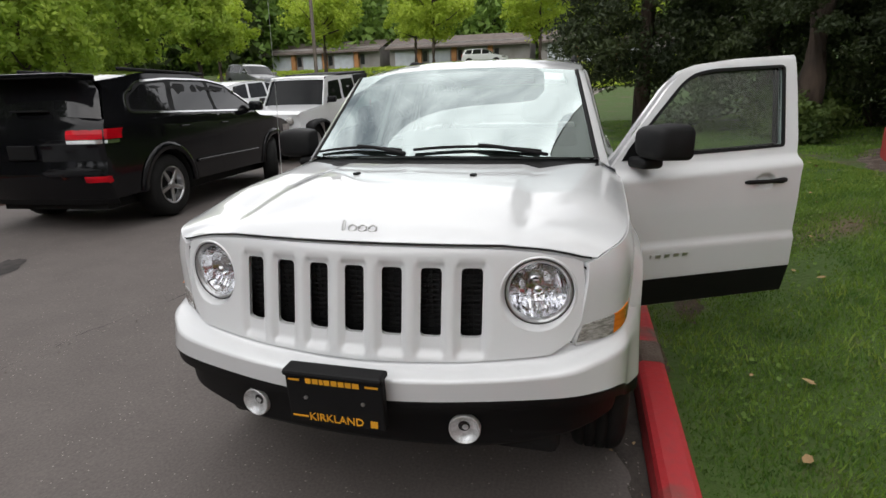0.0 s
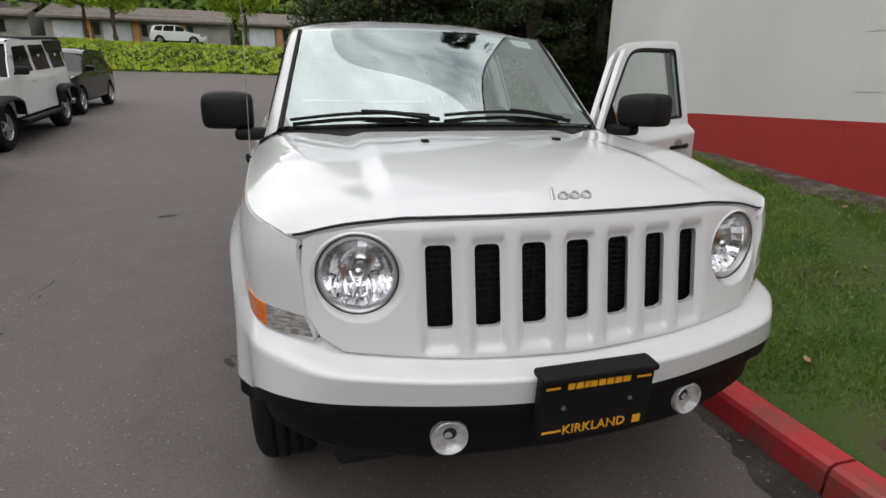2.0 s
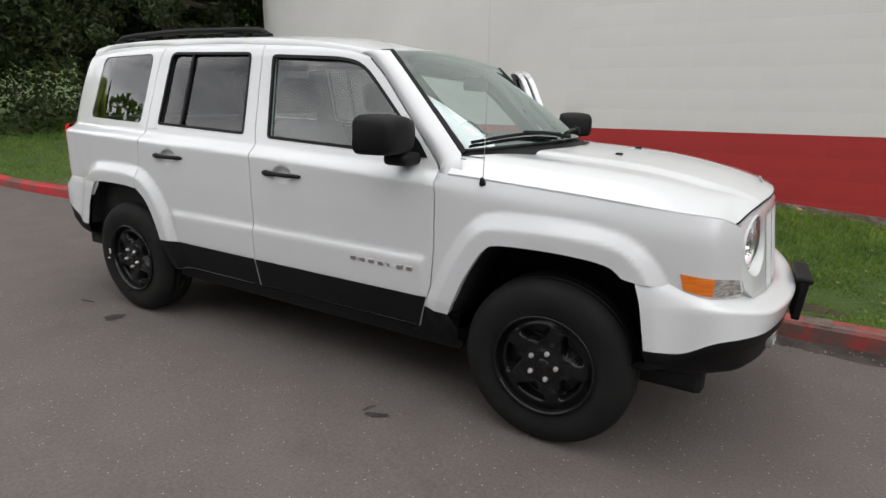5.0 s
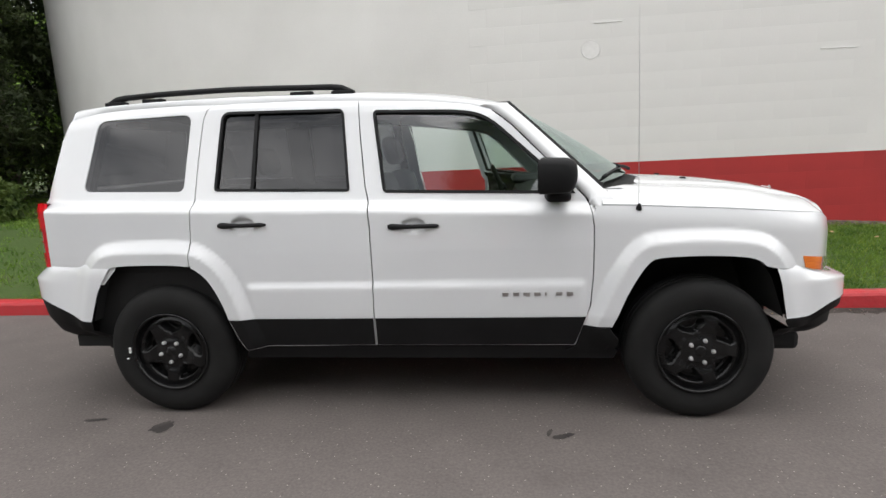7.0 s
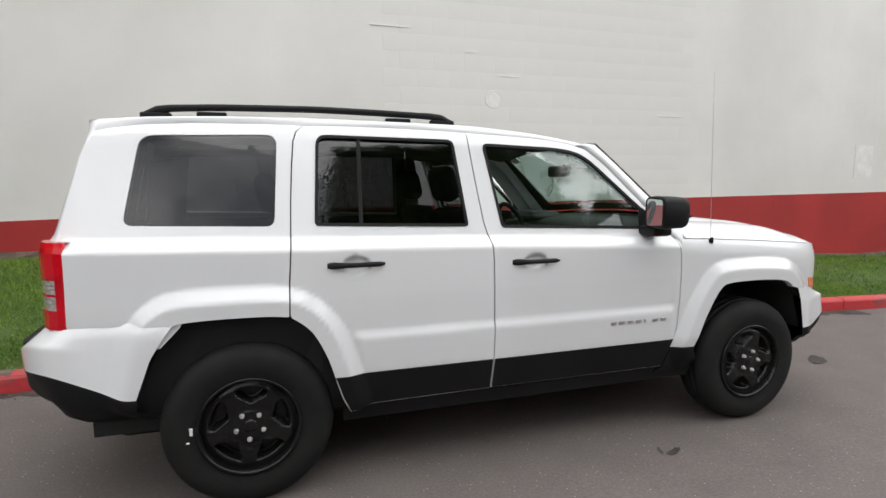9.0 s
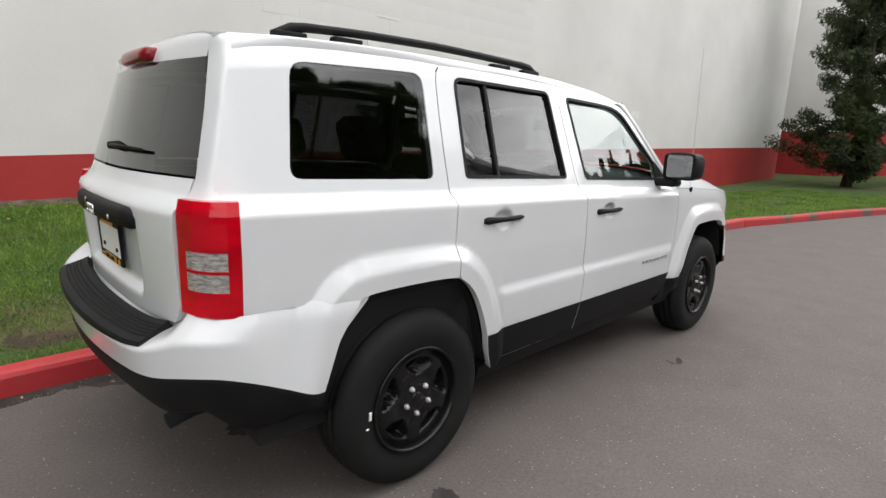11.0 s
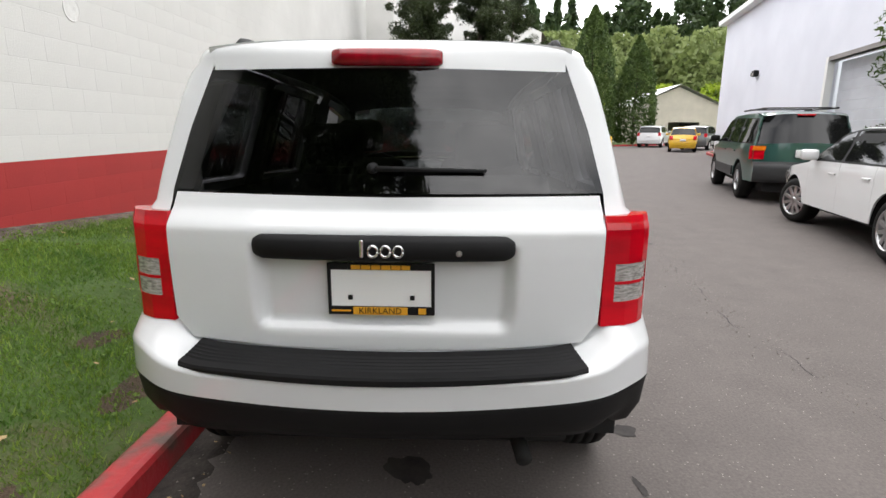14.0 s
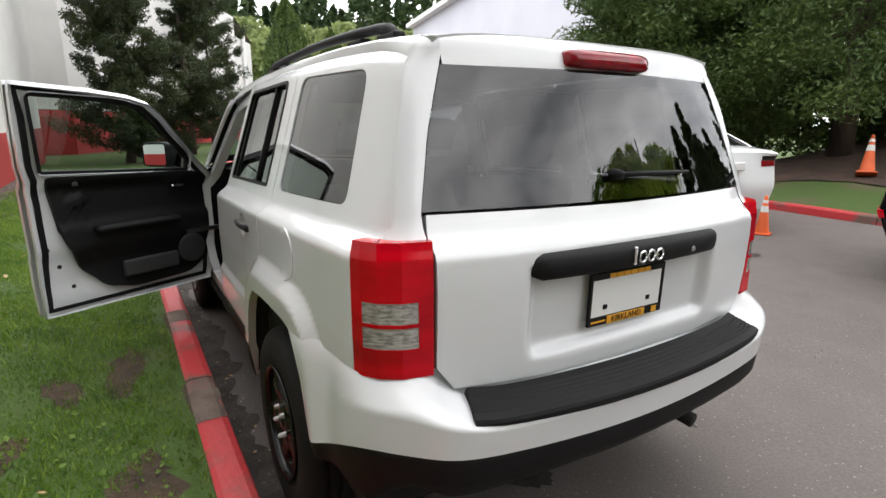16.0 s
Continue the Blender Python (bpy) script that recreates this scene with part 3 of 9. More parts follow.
def side_y(x, z):
    """Half width of the body at (x, z)."""
    zb = lerp_table(BELT, x)
    h = roof_c(min(x, 0.35)) - 0.05 - z
    up = lerp_table([(-0.02, 0.585), (0.0, 0.605), (0.012, 0.625), (0.035, 0.646), (0.075, 0.662), (0.6, 0.822)], h)
    if z >= zb + 0.055 and x < 0.82:
        y = up
    elif z >= zb and x < 0.82:
        t = (z - zb) / 0.055
        y = 0.842 + (up - 0.842) * t * t * (3 - 2 * t)
    else:
        low = lerp_table([(0.30, 0.79), (0.36, 0.812), (0.52, 0.849), (0.668, 0.856), (0.700, 0.843), (0.85, 0.847), (1.2, 0.840)], z)
        crease = smoothstep(0.80, 0.76, x) * smoothstep(-0.90, -0.84, x)
        flat = lerp_table([(0.30, 0.79), (0.36, 0.812), (0.52, 0.842), (0.85, 0.847), (1.2, 0.840)], z)
        y = flat + (low - flat) * crease
        if x >= 0.82:
            y -= 0.030 * smoothstep(zb - 0.05, zb + 0.10, z) ** 1.5
    if z < 1.0:
        for arch in (FRONT_ARCH, REAR_ARCH):
            if abs(x - arch[len(arch) // 2][0]) < 0.75:
                d = poly_dist(arch, x, z)
                y += 0.034 * min(1.0, max(0.0, (0.124 - d) / 0.058))
    for cx, cz in DENTS:
        q = ((x - cx) / 0.062) ** 2 + ((z - cz) / 0.036) ** 2
        if q < 1.6:
            y -= 0.017 * (1 - smoothstep(0.5, 1.05, q))
    return y - taper_at(x)


def right_side(x, z):
    return (x, -side_y(x, z), z)


def left_side(x, z):
    return (x, side_y(x, z), z)


# outlines on the side, (x, z)
SEAM_MID = [(-0.298, 1.575), (-0.285, 1.402), (-0.259, 1.158), (-0.240, 1.079), (-0.233, 0.973), (-0.230, 0.694), (-0.237, 0.362)]
FRONT_EDGE = [(0.806, 1.046), (0.820, 0.948), (0.820, 0.734), (0.808, 0.57), (0.745, 0.362)]
A_LINE = [(-0.298, 1.575), (0.05, 1.558), (0.25, 1.535), (0.36, 1.503), (0.453, 1.428), (0.62, 1.256), (0.787, 1.080)]
REAR_EDGE = [(-1.055, 1.586), (-1.085, 1.560), (-1.100, 1.52), (-1.112, 1.40), (-1.122, 1.25), (-1.128, 1.10), (-1.140, 0.93), (-1.145, 0.800)]
REAR_ARCH_FWD = [p for p in REAR_ARCH if p[0] > -1.143]
FRONT_DOOR = SEAM_MID[::-1] + A_LINE[1:] + FRONT_EDGE
REAR_DOOR = SEAM_MID + [(-0.55, 0.358), (-0.80, 0.356), (-0.906, 0.343)] + REAR_ARCH_FWD[::-1][1:] + REAR_EDGE[::-1] + [(-0.9, 1.590), (-0.6, 1.588)]
FWIN = rounded([(-0.224, 1.522), (0.20, 1.506), (0.335, 1.480), (0.642, 1.195), (0.640, 1.098), (-0.168, 1.126)], [0.03, 0.06, 0.10, 0.02, 0.012, 0.02])
RWIN = rounded([(-1.002, 1.545), (-0.372, 1.535), (-0.336, 1.136), (-1.026, 1.156)], [0.045, 0.03, 0.018, 0.018])
QWIN = rounded([(-1.695, 1.530), (-1.166, 1.543), (-1.190, 1.156), (-1.758, 1.170)], [0.05, 0.05, 0.035, 0.04])
FENDER = [(0.806, 1.043), (1.015, 1.035), (1.42, 1.010), (1.70, 0.988), (1.80, 0.981), (1.855, 0.974), (1.884, 0.958), (1.914, 0.944), (1.927, 0.86), (1.934, 0.78), (1.950, 0.720), (1.944, 0.694), (1.86, 0.698), (1.80, 0.712), (1.745, 0.733), (1.628, 0.737)] + [p for p in FRONT_ARCH[::-1] if p[1] < 0.9 and (p[0] < 1.54 or p[1] > 0.737)] + [(0.895, 0.468), (0.772, 0.470), (0.808, 0.57), (0.820, 0.734), (0.820, 0.948)]
QUARTER = [(-1.146, 0.792)] + REAR_EDGE[::-1][1:] + [(-1.2, 1.592), (-1.5, 1.589), (-1.70, 1.578), (-1.81, 1.560), (-1.865, 1.545), (-1.905, 1.44), (-1.945, 1.27), (-1.972, 1.175), (-1.985, 1.115), (-1.946, 1.112), (-1.947, 0.95), (-1.950, 0.792), (-1.75, 0.788), (-1.60, 0.784)] + [p for p in REAR_ARCH if -1.597 < p[0] < -1.147]


def strip_z(poly, lo, hi):
    """The part of a polygon between two heights."""
    pts = poly
    for co, keep in ((lo, 1), (hi, -1)):
        res = []
        for a, b in zip(pts, pts[1:] + pts[:1]):
            ia, ib = (a[1] - co) * keep >= 0, (b[1] - co) * keep >= 0
            if ia:
                res.append(a)
            if ia != ib:
                t = (co - a[1]) / (b[1] - a[1])
                res.append((a[0] + (b[0] - a[0]) * t, co))
        pts = res
    return pts


def ring_panel(name, poly, width, fmap, mat, parent, sign, lift=0.003, flange=0.012):
    return panel(name, inset(poly, -0.002), fmap, mat, parent, holes=[inset(poly, width)], du=0.05, dv=0.05, flange=flange, sign=sign, lift=lift)


def on_side(fmap, x, z, off=0.0):
    p = Vector(fmap(x, z))
    return p + Vector((0, math.copysign(off, p.y), 0))


car = empty("parked_suv")
tagged(car, "white four-door off-roader with black sills, driver's door open", "car")
DARK_CLAD = 0.522


def door_handle(parent, fmap, x, z):
    """A pull handle on two feet, and its keyhole on the front doors."""
    s = math.copysign(1, fmap(x, z)[1])
    y = fmap(x, z)[1] + s * 0.017
    pts = []
    for i in range(13):
        t = i / 12
        w = 0.0105 + 0.0065 * max(0.0, 1 - t * 2.6) - 0.002 * (t > 0.93)
        d = 0.012 + 0.012 * math.sin(math.pi * min(1, max(0, t)))
        cx = x - 0.122 + 0.244 * t
        ring = []
        for k in range(8):
            a = 2 * math.pi * k / 8
            ring.append((cx, y + s * (d - 0.012 + 0.010 * math.cos(a)), z + (w if 0 < i < 12 else w * 0.6) * math.sin(a)))
        pts.append(ring)
    return part("door_handle", loft(pts, close=True, caps=True), black_plastic, parent, "black pull handle", smooth=True)


def make_door(name, outline, window, fmap, sign, handle, mirror_pane=False):
    root = panel(name, inset(outline, 0.003), fmap, white_paint, car, holes=[window], sign=sign, du=0.018, dv=0.016, flange=0.03,
                 lines_u=[handle[0] + d for d in (-0.06, -0.045, -0.03, -0.015, 0.0, 0.015, 0.03, 0.045, 0.06)], lines_v=[handle[1] + d for d in (-0.036, -0.024, -0.012, 0.0, 0.012, 0.024, 0.036)] + [0.668, 0.684, 0.70, 1.0, 1.02])
    panel("sill_cladding", inset(strip_z(outline, 0.2, DARK_CLAD - 0.002), 0.008), fmap, black_plastic, root, sign=sign, du=0.018, dv=0.016, flange=0.006, label="matt black lower door cladding", lift=0.004)
    return root


panes = []
for sign, fmap, tag in ((1, right_side, "r"), (-1, left_side, "l")):
    s = -1 if sign == 1 else 1
    fd = make_door("front_door", FRONT_DOOR, FWIN, fmap, sign, DENTS[0])
    ring_panel("window_seal", FWIN, 0.012, fmap, black_plastic, fd, sign)
    panes.append(panel("window_pane", inset(FWIN, 0.006), fmap, glass_clear, fd, flange=0, sign=sign, lift=-0.012, du=0.1, dv=0.1, label="clear side glass"))
    door_handle(fd, fmap, DENTS[0][0], DENTS[0][1])
    rd = make_door("rear_door", REAR_DOOR, RWIN, fmap, sign, DENTS[1])
    ring_panel("window_seal", RWIN, 0.011, fmap, black_plastic, rd, sign)
    panes.append(panel("window_pane", inset(RWIN, 0.006), fmap, glass_dark, rd, flange=0, sign=sign, lift=-0.012, du=0.1, dv=0.1, label="dark tinted side glass"))
    bar = [(-0.826, 1.540), (-0.810, 1.540), (-0.822, 1.150), (-0.838, 1.150)]
    panel("window_divider", bar, fmap, black_plastic, rd, sign=sign, lift=0.0, flange=0.015)
    door_handle(rd, fmap, DENTS[1][0], DENTS[1][1])
    panel("front_fender", inset(FENDER, 0.0025), fmap, white_paint, car, sign=sign, du=0.014, dv=0.012, flange=0.035)
    qp = panel("quarter_panel", inset(QUARTER, 0.0025), fmap, white_paint, car, holes=[QWIN], sign=sign, du=0.016, dv=0.014, flange=0.03)
    panes.append(panel("window_pane", inset(QWIN, 0.002), fmap, glass_dark, qp, flange=0, sign=sign, lift=-0.004, du=0.1, dv=0.1, label="dark tinted quarter glass"))
    panel("arch_web", [(-1.78, 0.815), (-1.54, 0.815), (-1.555, 0.778), (-1.63, 0.70), (-1.78, 0.70)], fmap, white_paint, car, sign=sign, lift=-0.010, flange=0, du=0.03, dv=0.03)
    # black cladding between the doors and the arches, and the sill under the doors
    cl = [(0.775, 0.468), (0.893, 0.466), (0.94, 0.40), (0.93, 0.33), (0.70, 0.33), (0.747, 0.362)]
    panel("arch_cladding", inset(cl, 0.002), fmap, black_plastic, car, sign=sign, du=0.05, dv=0.04, label="matt black cladding behind the front wheel", lift=0.003)
    sill = [(-0.93, 0.338), (-0.80, 0.352), (0.742, 0.357), (0.95, 0.33), (0.93, 0.285), (-0.93, 0.285)]
    panel("sill", sill, lambda x, z, s=s: (x, s * (0.80 - 0.25 * (0.35 - z)), z), black_plastic, car, sign=sign, du=0.15, dv=0.05, flange=0.08, label="black sill under the doors")
    # wheel arch liners
    for arch, cx in ((FRONT_ARCH, 1.32), (REAR_ARCH, -1.32)):
        rows = []
        for off in (0.838, 0.60, 0.42):
            rows.append([(x, s * off, z) for x, z in arch])
        part("arch_liner", loft(rows), dark_inside, car)
        bm = bmesh.new()
        bm.faces.new([bm.verts.new((x, s * 0.42, z)) for x, z in arch + [(arch[-1][0], 0.25), (arch[0][0], 0.25)]])
        part("arch_liner", bm, dark_inside, car)

# hood
HOOD_C = [(0.95, 1.150), (1.10, 1.140), (1.25, 1.132), (1.40, 1.123), (1.55, 1.110), (1.70, 1.090), (1.80, 1.074), (1.88, 1.055), (1.94, 1.038), (1.99, 1.020), (2.05, 0.985)]


HOOD_SEAM = [(0.8, 1.046), (1.015, 1.035), (1.42, 1.010), (1.795, 0.981), (1.855, 0.973), (1.89, 0.953), (1.95, 0.944), (2.0, 0.94)]


def hood_z(x, y):
    fwd = x + 0.25 * y * y * smoothstep(1.60, 1.90, x + 0.25 * y * y)
    zc = sum(lerp_table(HOOD_C, fwd + d) for d in (-0.04, -0.02, 0, 0.02, 0.04)) / 5
    zs = lerp_table(HOOD_SEAM, x)
    ye = side_y(min(x, 1.9), zs)
    a = abs(y)
    inner = 0.40 + 0.04 * (x - 1.2)
    drop = 0.012 * (a / inner) ** 2 if a < inner else 0.012 + 0.016 * smoothstep(inner, inner + 0.07, a)
    z = zc - drop * (1 - 0.65 * smoothstep(1.80, 2.0, fwd))
    zone = 0.20 + 0.05 * smoothstep(1.55, 1.85, x)
    t = min(1.0, max(0.0, (a - (ye - zone)) / zone))
    z = z + (zs - z) * (t ** 2.2)
    return z


HOOD = [(1.03, -0.74), (1.03, 0.74)]
hood_edge_r = [(x, -(side_y(x, lerp_table(HOOD_SEAM, x)) - 0.003)) for x in spaced(0.86, 1.884, 0.04)]
hood_front = [(2.0145 - 0.25 * y * y, -y) for y in (0.708, 0.69, 0.67, 0.645, 0.60, 0.54, 0.47, 0.40, 0.30, 0.2, 0.1, 0.0)]
hood_poly = [(0.87, -0.72), (0.97, -0.665), (1.085, -0.45), (1.165, -0.2), (1.182, 0.0), (1.165, 0.2), (1.085, 0.45), (0.97, 0.665), (0.87, 0.72)] + [(x, -y) for x, y in hood_edge_r] + [(x, -y) for x, y in hood_front] + hood_front[::-1][1:] + hood_edge_r[::-1]
hood = panel("hood", inset(hood_poly, 0.002), lambda x, y: (x, y, hood_z(x, y)), white_paint, car, du=0.035, dv=0.035, flange=0.03)
# thin dark tube added to draw the shaded seam along the hood's front
seal = [Vector((2.0145 - 0.25 * y * y - 0.001, y, hood_z(2.0145 - 0.25 * y * y - 0.004, y) - 0.005)) for y in spaced(-0.690, 0.690, 0.03)]
part("hood_seal", tube(seal, 0.0032, 6), dark_inside, hood, "dark line that puts shade into the hood's front seam", smooth=True)
for y in (-0.243, 0.243):
    bm = bmesh.new()
    add_box(bm, (-0.018, -0.012, 0), (0.012, 0.012, 0.011), 0.004)
    shift(bm, pose(1.405, y, hood_z(1.405, y) - 0.002))
    part("washer_nozzle", bm, black_plastic, hood, "small black washer nozzle")


# grille panel
def nose_x(y, z):
    return 2.030 + 0.16 * (0.93 - z) - 0.25 * y * y - 0.9 * max(0.0, z - 0.965) ** 2 * 8 - 0.15 * max(0.0, abs(y) - 0.60)


def nose(y, z):
    x = nose_x(y, z)
    for k in range(7):
        gy = -0.357 + 0.119 * k
        q = max(abs(y - gy) - 0.033, 0.0)
        w = max(abs(z - 0.828) - 0.104 - 0.0, 0.0)
        if z < 0.76:
            w = max(0.0, 0.690 - z)
        d = math.hypot(q, w * 0.5)
        x -= 0.013 * (1 - smoothstep(0.0, 0.013, d))
    return (x, y, z)


def circle(cx, cy, r, n=28):
    return [(cx + r * math.cos(2 * math.pi * k / n), cy + r * math.sin(2 * math.pi * k / n)) for k in range(n)]


NOSE = [(-0.671, 0.945), (-0.678, 0.90), (-0.680, 0.84), (-0.672, 0.765), (-0.645, 0.712), (-0.588, 0.675), (-0.34, 0.655), (0.0, 0.646)]
NOSE = NOSE + [(-y, z) for y, z in NOSE[::-1][1:]]
for y in (0.668, 0.645, 0.61, 0.54, 0.47, 0.40, 0.30, 0.2, 0.1, 0.0, -0.1, -0.2, -0.30, -0.40, -0.47, -0.54, -0.61, -0.645, -0.668):
    fx = 2.0145 - 0.25 * y * y
    NOSE.append((y, hood_z(fx, y) - 0.008 - 0.004 * (abs(y) > 0.65)))
slots = [rounded([(-0.357 + 0.119 * k - 0.031, 0.728), (-0.357 + 0.119 * k + 0.031, 0.728), (-0.357 + 0.119 * k + 0.031, 0.932), (-0.357 + 0.119 * k - 0.031, 0.932)], 0.014, 3) for k in range(7)]
grille = panel("grille_panel", inset(NOSE, 0.0045), nose, white_paint, car, holes=slots + [circle(-0.546, 0.858, 0.108, 40), circle(0.546, 0.858, 0.108, 40)], du=0.025, dv=0.025, flange=0.022,
               lines_u=[-0.357 + 0.119 * k + d for k in range(7) for d in (-0.046, -0.040, -0.035, 0.035, 0.040, 0.046)], lines_v=[0.68, 0.69, 0.70, 0.715, 0.937, 0.942, 0.948, 0.955])
# mesh and slats behind the slots
bm = bmesh.new()
for i in range(14):
    z = 0.727 + 0.016 * i
    for k in range(21):
        y0, y1 = -0.42 + 0.04 * k, -0.38 + 0.04 * k
        x = nose_x((y0 + y1) / 2, 0.83) - 0.050
        add_box(bm, (x, y0, z), (x + 0.004, y1, z + 0.006))
for i in range(42):
    y = -0.41 + 0.02 * i
    x = nose_x(y, 0.83) - 0.052
    add_box(bm, (x, y, 0.72), (x + 0.004, y + 0.005, 0.94))
part("grille_mesh", bm, black_plastic, grille, "black plastic mesh behind the slots")
# dark sheet added close behind the slots, their shade put in as colour
part("radiator_shroud", loft([[(nose_x(y, 0.83) - 0.060, y, z) for y in spaced(-0.44, 0.44, 0.08)] for z in (0.66, 0.97)]), dark_inside, car)
part("radiator_screen", box((1.78, -0.62, 0.45), (1.86, 0.62, 0.98)), dark_inside, car)

# lamps at the front
for sy in (-1, 1):
    lamp = empty("headlamp")
    lamp.parent = car
    LY, LZ = 0.546, 0.858
    cx = nose_x(sy * LY, LZ) - 0.022
    m = Matrix.Translation((cx, sy * LY, LZ)) @ pose(0, 0, 0, 0, 0, sy * 13)
    rows = []
    for k in range(49):
        a = 2 * math.pi * k / 48
        ca, sa = math.cos(a), math.sin(a)
        out = Vector((nose_x(sy * LY + 0.1105 * ca, LZ + 0.1105 * sa) + 0.0005, sy * LY + 0.1105 * ca, LZ + 0.1105 * sa))
        inn = m @ Vector((0.000, 0.099 * ca, 0.099 * sa))
        c1 = out.lerp(inn, 0.35) + Vector((0.008, 0, 0))
        rows.append([out, out.lerp(c1, 0.5) + Vector((0.001, 0, 0)), c1, c1.lerp(inn, 0.6), inn, inn - Vector((0.03, 0, 0))])
    part("lamp_bezel", loft(rows), white_paint, lamp, "white recess round the headlamp", smooth=True)
    # a bowl of flat facets: an upper part with a bright hood, fluted below, in a plain satin rim
    bowl = revolve([(0.0, -0.078), (0.028, -0.074), (0.052, -0.062), (0.072, -0.042), (0.086, -0.016), (0.089, -0.004)], 22, "x")
    part("reflector_bowl", shift(bowl, m), reflector, lamp, "faceted chromed reflector bowl")
    rim_ = revolve([(0.086, -0.010), (0.090, -0.001), (0.0955, 0.005), (0.0985, 0.004), (0.0985, -0.04)], 40, "x")
    part("lamp_rim", shift(rim_, m), satin_metal, lamp, "satin rim inside the lens", smooth=True)
    ring = revolve([(0.0980, 0.001), (0.0990, 0.0065), (0.1005, 0.004), (0.1005, -0.01)], 40, "x")
    part("lamp_ring", shift(ring, m), grey_plastic, lamp, "thin dark ring round the lens", smooth=True)
    bulb = revolve([(0.0, -0.010), (0.013, -0.013), (0.017, -0.025), (0.017, -0.07)], 20, "x")
    part("bulb_cap", shift(bulb, m), chrome, lamp, smooth=True)
    for k in range(9):
        a = -0.064 + 0.016 * k
        top_ = -0.012 - 0.02 * ((k * 7) % 3) * 0.5
        low_ = -math.sqrt(max(0.0, 0.083 ** 2 - a * a)) * 0.86
        fl = bmesh.new()
        deep = -0.074 + 9.5 * a * a
        p = [(deep + 0.016, a, top_), (deep + 0.022, a, low_ * 0.7), (deep + 0.036, a, low_), (deep - 0.004, a - 0.0075, low_), (deep - 0.012, a - 0.0075, top_), (deep - 0.004, a + 0.0075, low_), (deep - 0.012, a + 0.0075, top_)]
        vs = [fl.verts.new(q) for q in p]
        fl.faces.new((vs[0], vs[1], vs[2], vs[3], vs[4]))
        fl.faces.new((vs[0], vs[6], vs[5], vs[2], vs[1]))
        part("reflector_flute", shift(fl, m), reflector, lamp)
    lens = revolve([(0.0, 0.026), (0.03, 0.024), (0.06, 0.019), (0.085, 0.010), (0.097, 0.004)], 32, "x")
    p = part("lamp_lens", shift(lens, m), lamp_glass, lamp, "clear round lens", smooth=True)
    panes.append(p)

# corner markers, amber at their back end
for sign, fmap in ((1, right_side), (-1, left_side)):
    mk = [(1.752, 0.786), (1.800, 0.780), (1.857, 0.772), (1.857, 0.709), (1.800, 0.722), (1.768, 0.732)]
    holder = panel("corner_marker", mk, fmap, amber_lens, car, sign=sign, lift=0.003, flange=0.02, du=0.03, dv=0.03, label="amber corner marker lamp")
    mk2 = [(1.857, 0.772), (1.885, 0.767), (1.930, 0.758), (1.942, 0.708), (1.89, 0.702), (1.857, 0.709)]
    panel("clear_end", mk2, fmap, clear_lens, holder, sign=sign, lift=0.003, flange=0.02, du=0.03, dv=0.03, label="clear end of the marker lamp")


for sy in (-1, 1):
    rows = []
    for z in spaced(0.66, 0.93, 0.03):
        row = [(x, sy * (side_y(x, z) - 0.022), z) for x in (1.82, 1.86, 1.885, 1.905)]
        row += [(nose_x(y, z) - d, sy * y, z) for y, d in ((0.664, 0.022), (0.654, 0.024), (0.640, 0.026))]
        rows.append(row)
    # dark colour puts shade into the seam beside the grille panel
    part("corner_web", loft(rows), dark_inside, car, smooth=True)
    rows = []
    for x in spaced(0.88, 1.84, 0.06):
        zs = lerp_table(HOOD_SEAM, x)
        y = side_y(min(x, 1.9), zs)
        rows.append([(x, sy * (y - 0.045), hood_z(x, y - 0.045) - 0.012), (x, sy * (y - 0.016), zs - 0.010), (x, sy * (side_y(min(x, 1.9), zs - 0.03) - 0.010), zs - 0.030)])
    # coloured dark, not body white, so the hood's side seams look shaded
    part("hood_gutter", loft(rows), dark_inside, car, smooth=True)


def bumper_rows(stations, n=5):
    """Stations from one side to the middle, each a list of row points; mirrored and smoothed along."""
    full = stations + [[(p[0], -p[1], p[2]) for p in st] for st in stations[::-1][1:]]
    rows = []
    for r in range(len(full[0])):
        rows.append(cat([st[r] for st in full], n))
    return rows


def bumper(name, rows, mat, parent, label="", sharp=()):
    out = []
    for i, row in enumerate(rows):
        out.append(row)
        if i in sharp:
            out.append([p.copy() for p in row])
    bm = bmesh.new()
    R = [[bm.verts.new(tuple(p)) for p in row] for row in out]
    for a, b in zip(R, R[1:]):
        if (a[0].co - b[0].co).length < 1e-9 and (a[-1].co - b[-1].co).length < 1e-9:
            continue
        for j in range(len(a) - 1):
            bm.faces.new((a[j], b[j], b[j + 1], a[j + 1]))
    bmesh.ops.recalc_face_normals(bm, faces=bm.faces[:])
    return part(name, bm, mat, parent, label, smooth=True)


def st(r0, r1, r3):
    """inner edge, lip, foot of the white face: with a rounded lip between."""
    a, b, c = Vector(r0), Vector(r1), Vector(r3)
    d = Vector((a.x - b.x, a.y - b.y, 0))
    d = d.normalized() if d.length > 0.03 and abs(a.y) < 0.78 else Vector((0, 1, 0))
    return [a + d * 0.022 + Vector((0, 0, 0.030)), a, a.lerp(b, 0.5) + Vector((0, 0, 0.004)), a.lerp(b, 0.88) + Vector((0, 0, 0.003)), b, b.lerp(c, 0.12), b.lerp(c, 0.5), c]


def flush(x, z, off=0.0):
    return (x, -side_y(x, z) - off, z)


